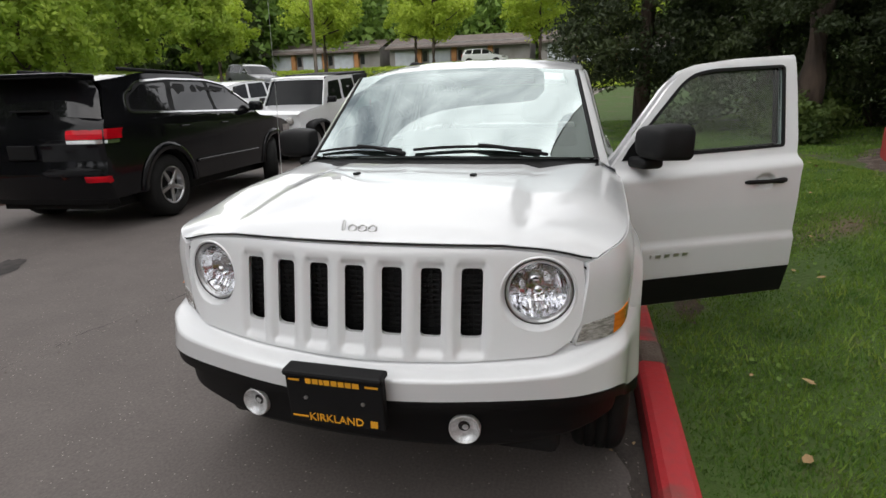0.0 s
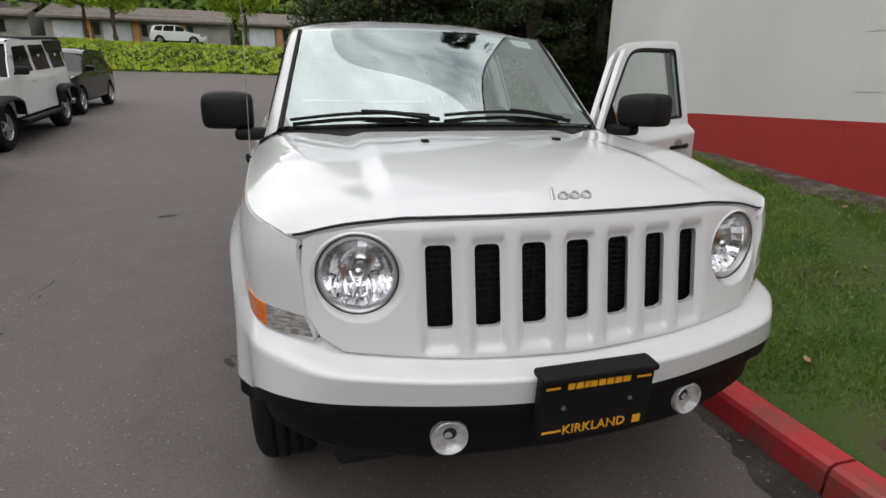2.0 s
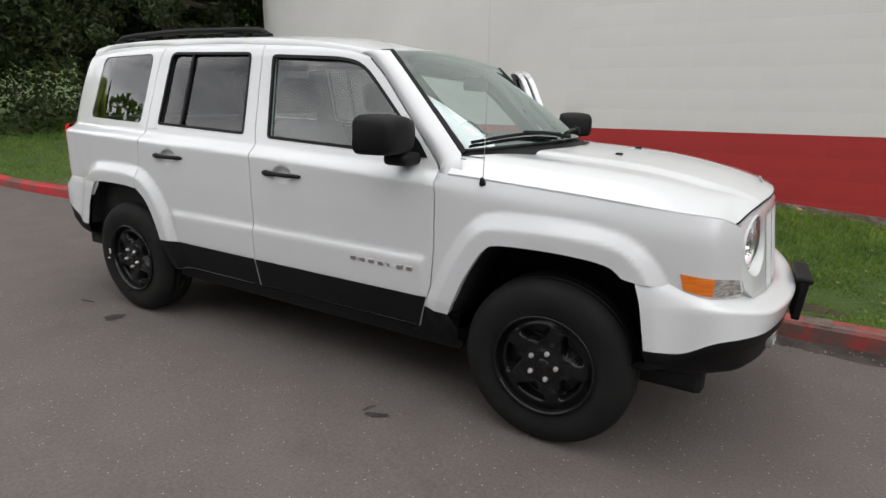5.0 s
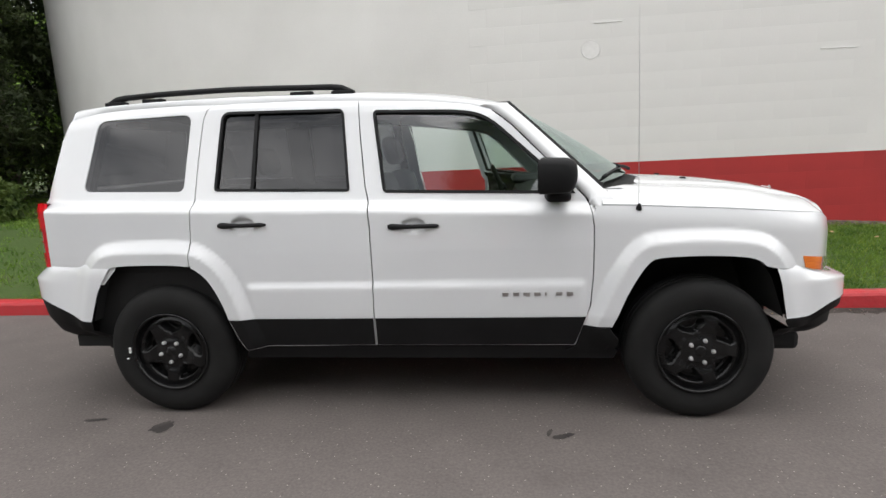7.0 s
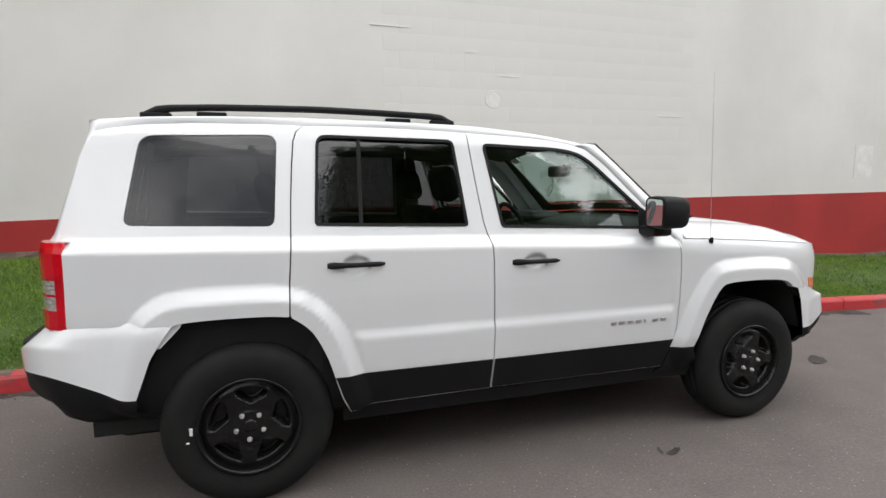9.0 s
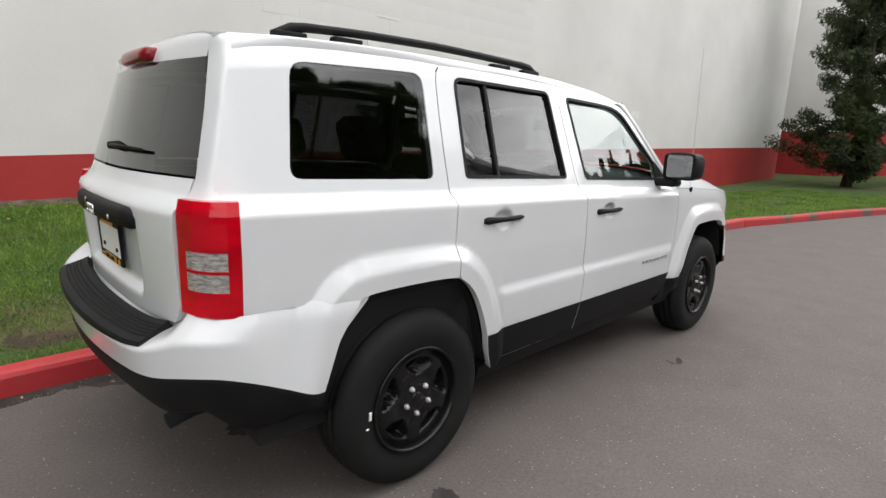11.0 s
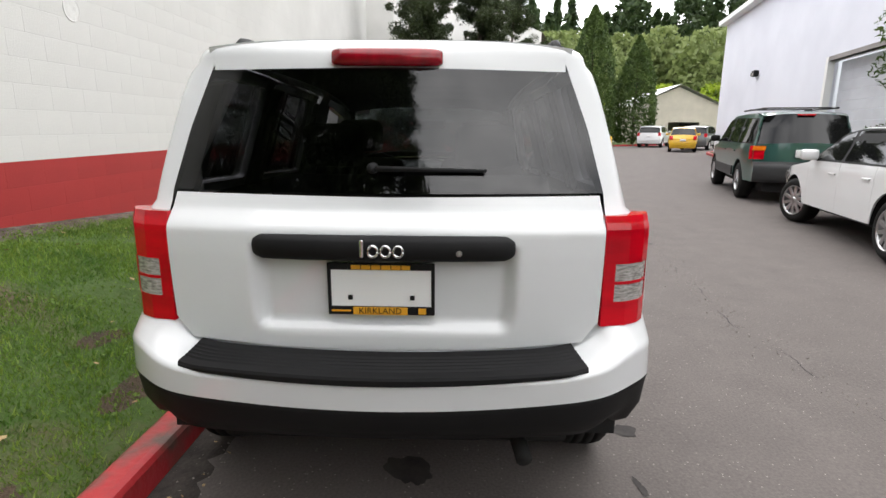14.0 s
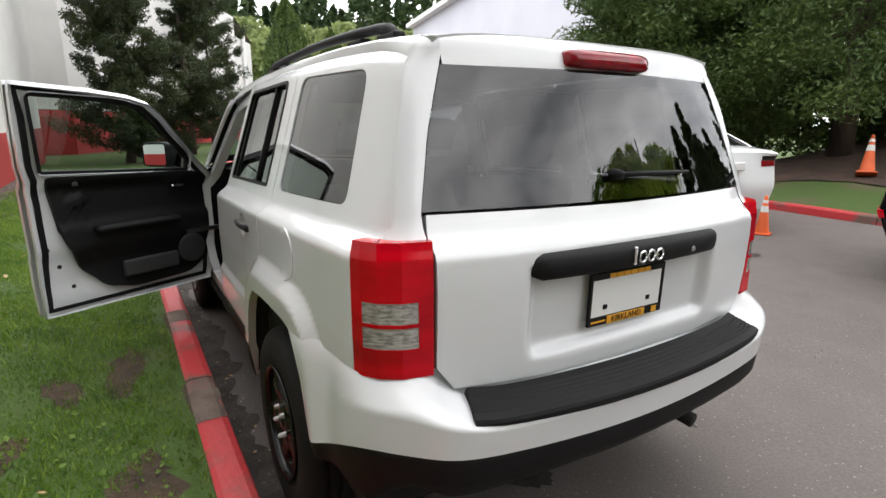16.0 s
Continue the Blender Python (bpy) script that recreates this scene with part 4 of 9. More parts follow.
FB = [(flush(1.622, 0.735), flush(1.646, 0.66, 0.004), flush(1.676, 0.506, 0.012)),
      (flush(1.69, 0.733), flush(1.70, 0.66, 0.006), flush(1.725, 0.510, 0.016)),
      (flush(1.765, 0.727), flush(1.785, 0.668, 0.026), (1.80, -0.824, 0.512)),
      (flush(1.850, 0.700), (1.884, -0.796, 0.672), (1.888, -0.802, 0.560)),
      (flush(1.908, 0.690), (1.966, -0.730, 0.664), (1.974, -0.740, 0.576)),
      ((1.975, -0.588, 0.672), (2.050, -0.625, 0.652), (2.042, -0.632, 0.578)),
      ((2.036, -0.38, 0.656), (2.115, -0.40, 0.640), (2.105, -0.408, 0.574)),
      ((2.062, -0.19, 0.648), (2.145, -0.20, 0.632), (2.137, -0.20, 0.566)),
      ((2.070, 0.0, 0.643), (2.155, 0.0, 0.628), (2.147, 0.0, 0.562))]
fb = bumper("front_bumper", bumper_rows([st(*s_) for s_ in FB]), white_paint, car, "white painted front bumper", sharp=(0,))
low = []
for r0, r1, r3 in FB:
    c = Vector(r3)
    k = smoothstep(0.75, 0.45, abs(r3[1]))
    foot = 0.405 - 0.030 * k
    back = Vector((-0.05, 0.03, 0)) * (1 - k) + Vector((-0.05, 0.0, 0)) * k
    z1 = c.z - 0.045
    low.append([c + Vector((-0.01, 0.008, 0.012)), c + Vector((0, 0, -0.003)), c + Vector((-0.004, 0.003, -0.012)), Vector((c.x, c.y, z1)) + back * 0.15, Vector((c.x, c.y, z1 - 0.010)) + back * 0.75, Vector((c.x, c.y, foot + 0.035)) + back * 0.9, Vector((c.x, c.y, foot + 0.010)) + back * 1.3, Vector((c.x, c.y, foot)) + back * 2.0, Vector((c.x - 0.16, c.y * 0.90, foot - 0.012))])
for row in low[:2]:
    for p in row[3:]:
        p.x += 0.02
flb = bumper("lower_bumper", bumper_rows(low), black_plastic, fb, "matt black lower bumper with fog lamps")
for sy in (-1, 1):
    slot = shift(box((-0.012, -0.075, -0.011), (0.006, 0.075, 0.011), 0.005), Matrix.Translation((2.012, sy * 0.545, 0.452)) @ pose(0, 0, 0, 0, 0, sy * 22))
    part("intake_slot", slot, dark_inside, flb, "narrow intake slot")
    m = Matrix.Translation((2.088, sy * 0.350, 0.464)) @ pose(0, 0, 0, 0, 0, sy * 7)
    fog = part("fog_lamp", shift(revolve([(0.0, -0.006), (0.012, -0.014), (0.036, -0.006), (0.043, 0.004), (0.046, 0.006), (0.048, 0.0), (0.048, -0.06)], 24, "x"), m), fog_bowl, fb, "round clear fog lamp", smooth=True)
    panes.append(part("fog_lens", shift(revolve([(0.0, 0.014), (0.025, 0.011), (0.043, 0.004)], 24, "x"), m), lamp_glass, fog, smooth=True))


def bars(parent, name, m, spans, height, mat, depth=0.002):
    """Plain bars in place of letters: (start, width) along x of the plate."""
    for a, w in spans:
        ob = part(name, shift(box((a, -depth, -height / 2), (a + w, 0, height / 2)), m), mat, parent)


# front plate holder
plate = empty("front_plate")
plate.parent = car
mp = Matrix.Translation((2.172, -0.012, 0.575)) @ pose(0, 0, 0, 4, 0, 90)
part("plate_board", shift(box((-0.152, -0.018, -0.09), (0.152, 0.012, 0.09), 0.006), mp), black_plastic, plate, "black plate holder with gold lettering")
part("plate_lip", shift(box((-0.155, -0.03, 0.072), (0.155, 0.03, 0.092), 0.008), mp), black_plastic, plate)
bars(plate, "gold_mark", mp @ Matrix.Translation((0, -0.0185, 0.058)), [(-0.085, 0.018), (-0.063, 0.018), (-0.041, 0.012), (-0.026, 0.018), (-0.004, 0.018), (0.018, 0.018), (0.04, 0.018), (0.062, 0.020)], 0.017, gold_ink)
bars(plate, "gold_mark", mp @ Matrix.Translation((0, -0.0185, 0.058)), [(-0.14, 0.035), (0.10, 0.04)], 0.006, gold_ink)
bars(plate, "gold_mark", mp @ Matrix.Translation((0, -0.0185, -0.066)), [(-0.14, 0.05), ], 0.005, gold_ink)
bars(plate, "gold_mark", mp @ Matrix.Translation((0, -0.0185, -0.066)), [(0.108, 0.022), ], 0.022, gold_ink)
for sx in (-0.09, 0.09):
    part("screw", shift(revolve([(0, -0.006), (0.006, -0.004), (0.006, 0.0)], 12, "y"), mp @ Matrix.Translation((sx, -0.018, 0.0))), satin_metal, plate)


def lettering(name, text, size, m, mat, parent, depth=0.0015):
    cu = bpy.data.curves.new(name, "FONT")
    cu.body = text
    cu.size = size
    cu.align_x, cu.align_y = "CENTER", "CENTER"
    cu.extrude = depth
    cu.resolution_u = 2
    tmp = bpy.data.objects.new(name, cu)
    scene.collection.objects.link(tmp)
    dg = bpy.context.evaluated_depsgraph_get()
    me = bpy.data.meshes.new_from_object(tmp.evaluated_get(dg))
    bpy.data.objects.remove(tmp)
    me.transform(m)
    me.materials.clear()
    me.materials.append(mat)
    ob = new(name, me)
    ob.parent = parent
    return ob


lettering("town_name", "KIRKLAND", 0.036, mp @ Matrix.Translation((0.0, -0.0195, -0.066)) @ pose(0, 0, 0, 90, 0, 0), gold_ink, plate)


def badge(parent, name, m, mat, n, w, h, gap, depth=0.004, first=1.0):
    """A word mark as plain rounded shapes in a row: a tall bar, then open rings."""
    x = -(n * w + (n - 1) * gap) / 2
    for k in range(n):
        if k == 0:
            bm = box((x + w * 0.45, -depth, -h * 0.30), (x + w * 0.80, 0, -h * 0.30 + h * first), w * 0.14)
        else:
            ring = [(x + w / 2 + w * 0.42 * math.cos(a), -depth / 2, h * 0.06 + h * 0.29 * math.sin(a)) for a in [2 * math.pi * q / 16 for q in range(17)]]
            bm = tube(ring, w * 0.13, 6)
        part(name, shift(bm, m), mat, parent, smooth=k > 0)
        x += w + gap


badge(hood, "badge_block", Matrix.Translation((1.962, -0.005, hood_z(1.962, 0) + 0.002)) @ pose(0, 0, 0, -32, 0, 90), satin_metal, 4, 0.028, 0.036, 0.005, 0.004, first=1.0)

# roof, with pressed ribs
def roof_z(x, y):
    a = abs(y) / 0.60
    flat = smoothstep(0.2, -0.9, x)
    lift = 0.018 * smoothstep(0.45, -0.3, x)
    z = roof_c(x) + lift - 0.05 * a ** 3 * (1 - flat) - (0.012 + 0.034 * a ** 4) * flat
    z -= 0.006 * smoothstep(0.1, 0.42, x) * max(0.0, 1 - a * a)
    if -1.75 < x < 0.2:
        for ry in (-0.36, -0.12, 0.12, 0.36):
            z -= 0.006 * (1 - smoothstep(0.02, 0.05, abs(y - ry))) * smoothstep(-1.75, -1.6, x) * smoothstep(0.2, 0.0, x)
    return z


def roof_half(x):
    return lerp_table([(-2.05, 0.50), (-1.95, 0.53), (-1.85, 0.560), (-1.7, 0.583), (-1.2, 0.60), (0.2, 0.605), (0.40, 0.60), (0.52, 0.585)], x)


rx = spaced(-1.893, 0.44, 0.1)
roof_poly = [(x, -roof_half(x)) for x in rx] + [(0.436, -0.45), (0.430, -0.3), (0.425, 0.0), (0.430, 0.3), (0.436, 0.45)] + [(x, roof_half(x)) for x in rx[::-1]]
roof = panel("roof", roof_poly, lambda x, y: (x, y, roof_z(x, y)), white_paint, car, du=0.08, dv=0.04, flange=0.02)
# cant rails close the gap between doors and roof; a pillars beside the windscreen
for sy in (-1, 1):
    rows = []
    for k in range(25):
        x = -1.86 + (0.36 + 1.86) * k / 24
        zs = lerp_table([(-1.92, 1.49), (-1.865, 1.545), (-1.81, 1.562), (-1.70, 1.580), (-1.5, 1.591), (-1.2, 1.594), (-1.055, 1.590), (-0.6, 1.590), (-0.298, 1.578), (0.05, 1.561), (0.25, 1.538), (0.36, 1.507)], x)
        p0 = Vector((x, sy * (side_y(x, zs) - 0.001), zs))
        p1 = Vector((x, sy * (roof_half(x) + 0.0), roof_z(x, roof_half(x)) + 0.001))
        mid = p0.lerp(p1, 0.5) + Vector((0, sy * 0.006, 0.006))
        rows.append([p0 - Vector((0, -sy * 0.0005, 0.012)), p0, mid, p1, p1 - Vector((0, sy * 0.012, 0.001))])
    part("cant_rail", loft(rows), white_paint, car, smooth=True)

# windscreen
def screen_half(t):
    return 0.70 + (0.59 - 0.70) * t


def screen(y, t):
    """t from 0 at the cowl to 1 at the roof; strongly bowed in plan at its foot."""
    u = (y / screen_half(t)) ** 2
    cx, cz = 1.125 - 0.70 * t, 1.165 + 0.402 * t + 0.024 * math.sin(math.pi * min(1.0, max(0.0, t)))
    ex, ez = 0.875 - 0.425 * t, 1.135 + 0.400 * t
    return (cx + (ex - cx) * u, y, cz + (ez - cz) * u)


ws = [(-screen_half(0), 0.0), (-0.4, 0.0), (0, 0.0), (0.4, 0.0), (screen_half(0), 0.0), (screen_half(0.5), 0.5), (screen_half(1), 1.0), (0, 1.0), (-screen_half(1), 1.0), (-screen_half(0.5), 0.5)]
wsp = panel("windscreen", ws, screen, glass_screen, car, du=0.06, dv=0.08, flange=0, label="clear windscreen with dark border")
panes.append(wsp)
wsi = [(-screen_half(0) + 0.07, 0.11), (0, 0.085), (screen_half(0) - 0.07, 0.11), (screen_half(1) - 0.05, 0.93), (0, 0.945), (-screen_half(1) + 0.05, 0.93)]
panel("screen_border", ws, screen, dark_inside, wsp, holes=[rounded(wsi, 0.05)], du=0.06, dv=0.08, flange=0.0, lift=-0.006, label="black printed border")
panel("price_card", [(0.44, 0.86), (0.54, 0.86), (0.53, 0.955), (0.43, 0.955)], screen, white_card, wsp, flange=0, lift=-0.004, label="paper card behind the glass")
for sy in (-1, 1):
    A = cat([Vector((x, sy * (side_y(x, z) - 0.001), z)) for x, z in [(0.36, 1.505), (0.455, 1.43), (0.62, 1.26), (0.79, 1.083), (0.806, 1.046)]], 6)
    B = [Vector(screen(sy * screen_half(t), t)) for t in [1 - i / (len(A) - 1) * 1.02 for i in range(len(A))]]
    rows = []
    A.insert(0, Vector((0.30, sy * (side_y(0.30, 1.523) - 0.001), 1.523)))
    B.insert(0, Vector((0.395, sy * 0.598, roof_z(0.395, 0.598) + 0.001)))
    for a, b in zip(A, B):
        o = (a + b) / 2 + Vector((0.01, sy * 0.016, 0.008))
        b2 = a.lerp(b, 0.80) + Vector((0.004, sy * 0.006, 0.006))
        rows.append([a - Vector((0, sy * 0.02, 0)), a, a.lerp(b, 0.3) + Vector((0.004, sy * 0.012, 0.006)), o, b2])
    for x0, z0, x1, z1 in ((0.815, 1.040, 0.905, 1.085), (0.822, 1.030, 0.930, 1.036)):
        a, b = Vector((x0, sy * (side_y(0.81, z0) - 0.002), z0)), Vector((x1, sy * (side_y(0.90, z1) - 0.02), z1))
        rows.append([a - Vector((0, sy * 0.02, 0)), a, a.lerp(b, 0.3), a.lerp(b, 0.6), b])
    part("windscreen_pillar", loft(rows), white_paint, car, smooth=True)
    rows = []
    for a, b in zip(A, B):
        b2 = a.lerp(b, 0.80) + Vector((0.004, sy * 0.006, 0.006))
        rows.append([b2, a.lerp(b, 0.9) + Vector((0.008, sy * 0.005, 0.010)), b + Vector((0, 0, 0.004)), b + Vector((-0.01, -sy * 0.02, -0.01))])
    part("pillar_moulding", loft(rows), black_plastic, car, "black moulding beside the windscreen", smooth=True)
# cowl under the screen
part("cowl", loft([[Vector(screen(y, 0.0)) + Vector((-0.03, 0, -0.012)) for y in spaced(-0.72, 0.72, 0.1)], [Vector(screen(y, 0.0)) + Vector((0.03, 0, -0.024)) for y in spaced(-0.72, 0.72, 0.1)], [(1.235 - 0.52 * y * y, y, 1.108) for y in spaced(-0.72, 0.72, 0.1)]]), black_plastic, car, "black cowl under the windscreen")
for piv, tip, tip_t in ((-0.12, -0.64, 0.05), (0.50, -0.06, 0.05)):
    arm = cat([Vector(screen(piv, -0.02)) + Vector((0.01, 0, 0.02)), Vector(screen((piv + tip) / 2 + 0.1, 0.035)) + Vector((0.012, 0, 0.02)), Vector(screen((piv + tip) / 2 - 0.02, 0.060)) + Vector((0.01, 0, 0.018))], 4)
    w = part("wiper", tube(arm, 0.009, 6), black_plastic, car, "black windscreen wiper", smooth=True)
    bl = [Vector(screen(piv - 0.03 + (tip - piv) * k / 8, 0.030 + 0.028 * math.sin(math.pi * k / 8))) + Vector((0.008, 0, 0.012)) for k in range(9)]
    part("wiper_blade", tube(bl, 0.007, 6), black_plastic, w, smooth=True)

# tailgate
GATE = [(0.66, -2.085), (0.72, -2.100), (0.90, -2.112), (1.00, -2.116), (1.070, -2.114), (1.085, -2.106), (1.125, -2.066), (1.165, -2.052), (1.18, -2.048), (1.35, -2.012), (1.525, -1.962), (1.62, -1.93)]


def gate_x(y, z):
    x = lerp_table(GATE, z) if z < 1.165 else -2.052 + 0.235 * (z - 1.165) + 0.06 * (z - 1.165) ** 2
    x += lerp_table([(1.10, 0.045), (1.53, 0.075)], z) * (abs(y) / 0.64) ** (2.8 - 0.9 * smoothstep(1.12, 1.20, z))
    # the pocket for the number plate
    if z < 1.03:
        corner = max(0.0, 0.86 - z)
        edge = smoothstep(0.392, 0.340, abs(y) + 2.2 * corner * corner) * smoothstep(0.768, 0.806, z)
        x += 0.034 * edge * smoothstep(1.08, 1.0, z)
    return x


def gate(y, z):
    return (gate_x(y, z), y, z)


GATE_POLY = [(-0.585, 0.735), (-0.30, 0.718), (0.0, 0.712), (0.30, 0.718), (0.585, 0.735), (0.634, 0.80), (0.638, 1.115), (0.628, 1.172), (0.0, 1.166), (-0.628, 1.172), (-0.638, 1.115), (-0.634, 0.80)]
tg = panel("tailgate", inset(GATE_POLY, 0.003), gate, white_paint, car, sign=-1, du=0.016, dv=0.013, flange=0.03)
RG = [(-0.637, 1.176), (0.0, 1.172), (0.637, 1.176), (0.590, 1.36), (0.533, 1.524), (0.0, 1.530), (-0.533, 1.524), (-0.590, 1.36)]
panes.append(panel("rear_window", RG, gate, glass_dark, tg, sign=-1, flange=0, du=0.1, dv=0.08, label="dark tinted rear window", lift=0.002))
# header over the glass, spoiler and lamp
def header(y):
    rows = [Vector((gate_x(y, 1.526) + 0.001, y, 1.526)), Vector((gate_x(y, 1.538), y, 1.538)), Vector((gate_x(y, 1.55), y, 1.55))]
    p, q = rows[-1], Vector((-1.880, y, roof_z(-1.880, y) - 0.002))
    c = Vector((p.x * 0.65 + q.x * 0.35 - 0.004, p.y, q.z - 0.002))
    return rows + [p * (1 - t) ** 2 + c * 2 * t * (1 - t) + q * t * t for t in [k / 6 for k in range(1, 7)]]


spoiler = part("roof_spoiler", loft([header(y) for y in spaced(-0.526, 0.526, 0.05)]), white_paint, tg, "white roof edge over the rear window", smooth=True)
bl = []
for y, e in [(-0.162, 0.15), (-0.159, 0.45), (-0.150, 0.75), (-0.130, 0.93), (-0.1, 1), (0.0, 1), (0.1, 1), (0.130, 0.93), (0.150, 0.75), (0.159, 0.45), (0.162, 0.15)]:
    gx, mid, hh = gate_x(y, 1.53), 1.557, 0.5 + 0.5 * e
    bl.append([(gx - 0.020 * e, y, mid - 0.023 * hh), (gx - 0.030 * e, y, mid - 0.016 * hh), (gx - 0.029 * e, y, mid + 0.004), (gx - 0.020 * e, y, mid + 0.020 * hh), (gx - 0.010 * e, y, mid + 0.026 * hh), (gx + 0.015, y, mid + 0.028 * hh), (gx + 0.02, y, mid - 0.027 * hh)])
part("brake_lamp", loft(bl, close=True, caps=True), dark_red_lens, tg, "red high brake lamp", smooth=True)
# tailgate bar, plate
hb = []
for k in range(25):
    q = -1 + 2 * k / 24
    y = 0.374 * math.sin(q * math.pi / 2) if abs(q) > 0.75 else 0.374 * q * math.sin(0.75 * math.pi / 2) / 0.75
    e = 0.45 + 0.55 * min(1.0, max(0.0, (0.374 - abs(y)) / 0.030)) ** 0.5
    xb = lerp_table(GATE, 1.03) + 0.085 * (abs(y) / 0.64) ** 2.4
    ring = [(0.020, 0.036), (-0.012, 0.036), (-0.025, 0.031), (-0.032, 0.020), (-0.034, 0.000), (-0.031, -0.020), (-0.024, -0.031), (-0.012, -0.036), (0.020, -0.036)]
    hb.append([(xb + dx * (e if dx < 0 else 1), y, 1.028 + dz * e) for dx, dz in ring])
hbar = part("tailgate_bar", loft(hb, close=True, caps=True), black_plastic, tg, "black grip bar over the number plate", smooth=True)
badge(tg, "badge_block", Matrix.Translation((lerp_table(GATE, 1.03) - 0.034, 0.005, 1.022)) @ pose(0, 0, 0, 0, 0, -90), chrome, 4, 0.032, 0.052, 0.003, 0.006, first=1.0)
part("lock_barrel", shift(revolve([(0, -0.004), (0.008, -0.003), (0.009, 0.0)], 14, "x"), Matrix.Translation((lerp_table(GATE, 1.03) - 0.026, -0.215, 1.02))), satin_metal, tg)
rp = empty("rear_plate")
rp.parent = car
mr = Matrix.Translation((-2.092, 0.008, 0.902)) @ pose(0, 0, 0, 2, 0, -90)
part("plate_card", shift(box((-0.145, -0.004, -0.070), (0.145, 0.0, 0.070)), mr), white_card, rp, "blank white dealer card")
for lo, hi in (((-0.155, -0.008, 0.058), (0.155, 0.002, 0.078)), ((-0.155, -0.008, -0.078), (0.155, 0.002, -0.052)), ((-0.155, -0.008, -0.054), (-0.145, 0.002, 0.060)), ((0.145, -0.008, -0.054), (0.155, 0.002, 0.060))):
    part("plate_frame", shift(box(lo, hi, 0.002), mr), black_plastic, rp)
for sx in (-0.09, 0.09):
    part("plate_bolt", shift(box((sx - 0.007, -0.009, -0.032), (sx + 0.007, -0.003, -0.018), 0.002), mr), black_plastic, rp)
bars(rp, "gold_mark", mr @ Matrix.Translation((0, -0.0085, 0.067)), [(-0.085, 0.026), (-0.056, 0.026), (-0.027, 0.026), (0.002, 0.026), (0.031, 0.026), (0.060, 0.024)], 0.013, gold_ink)
bars(rp, "gold_mark", mr @ Matrix.Translation((0, -0.0085, -0.065)), [(-0.145, 0.055), ], 0.005, gold_ink)
bars(rp, "gold_mark", mr @ Matrix.Translation((0, -0.0085, -0.065)), [(0.108, 0.022), ], 0.018, gold_ink)
bars(rp, "gold_mark", mr @ Matrix.Translation((0, -0.0085, -0.065)), [(-0.082, 0.158), ], 0.023, gold_ink)
lettering("town_name", "KIRKLAND", 0.026, mr @ Matrix.Translation((-0.003, -0.0115, -0.065)) @ pose(0, 0, 0, 90, 0, 0), black_plastic, rp, 0.0005)
# rear wiper
rw = part("rear_wiper", tube([Vector(gate(0.035, 1.245)) - Vector((0.03, 0, 0)), Vector(gate(-0.10, 1.245)) - Vector((0.035, 0, 0)), Vector(gate(-0.29, 1.240)) - Vector((0.022, 0, 0))], 0.009, 6, 0.6), black_plastic, tg, "black rear wiper", smooth=True)
part("wiper_hub", shift(revolve([(0, -0.040), (0.012, -0.037), (0.015, -0.02), (0.017, 0.0)], 16, "x"), Matrix.Translation(gate(0.035, 1.245))), black_plastic, rw, smooth=True)

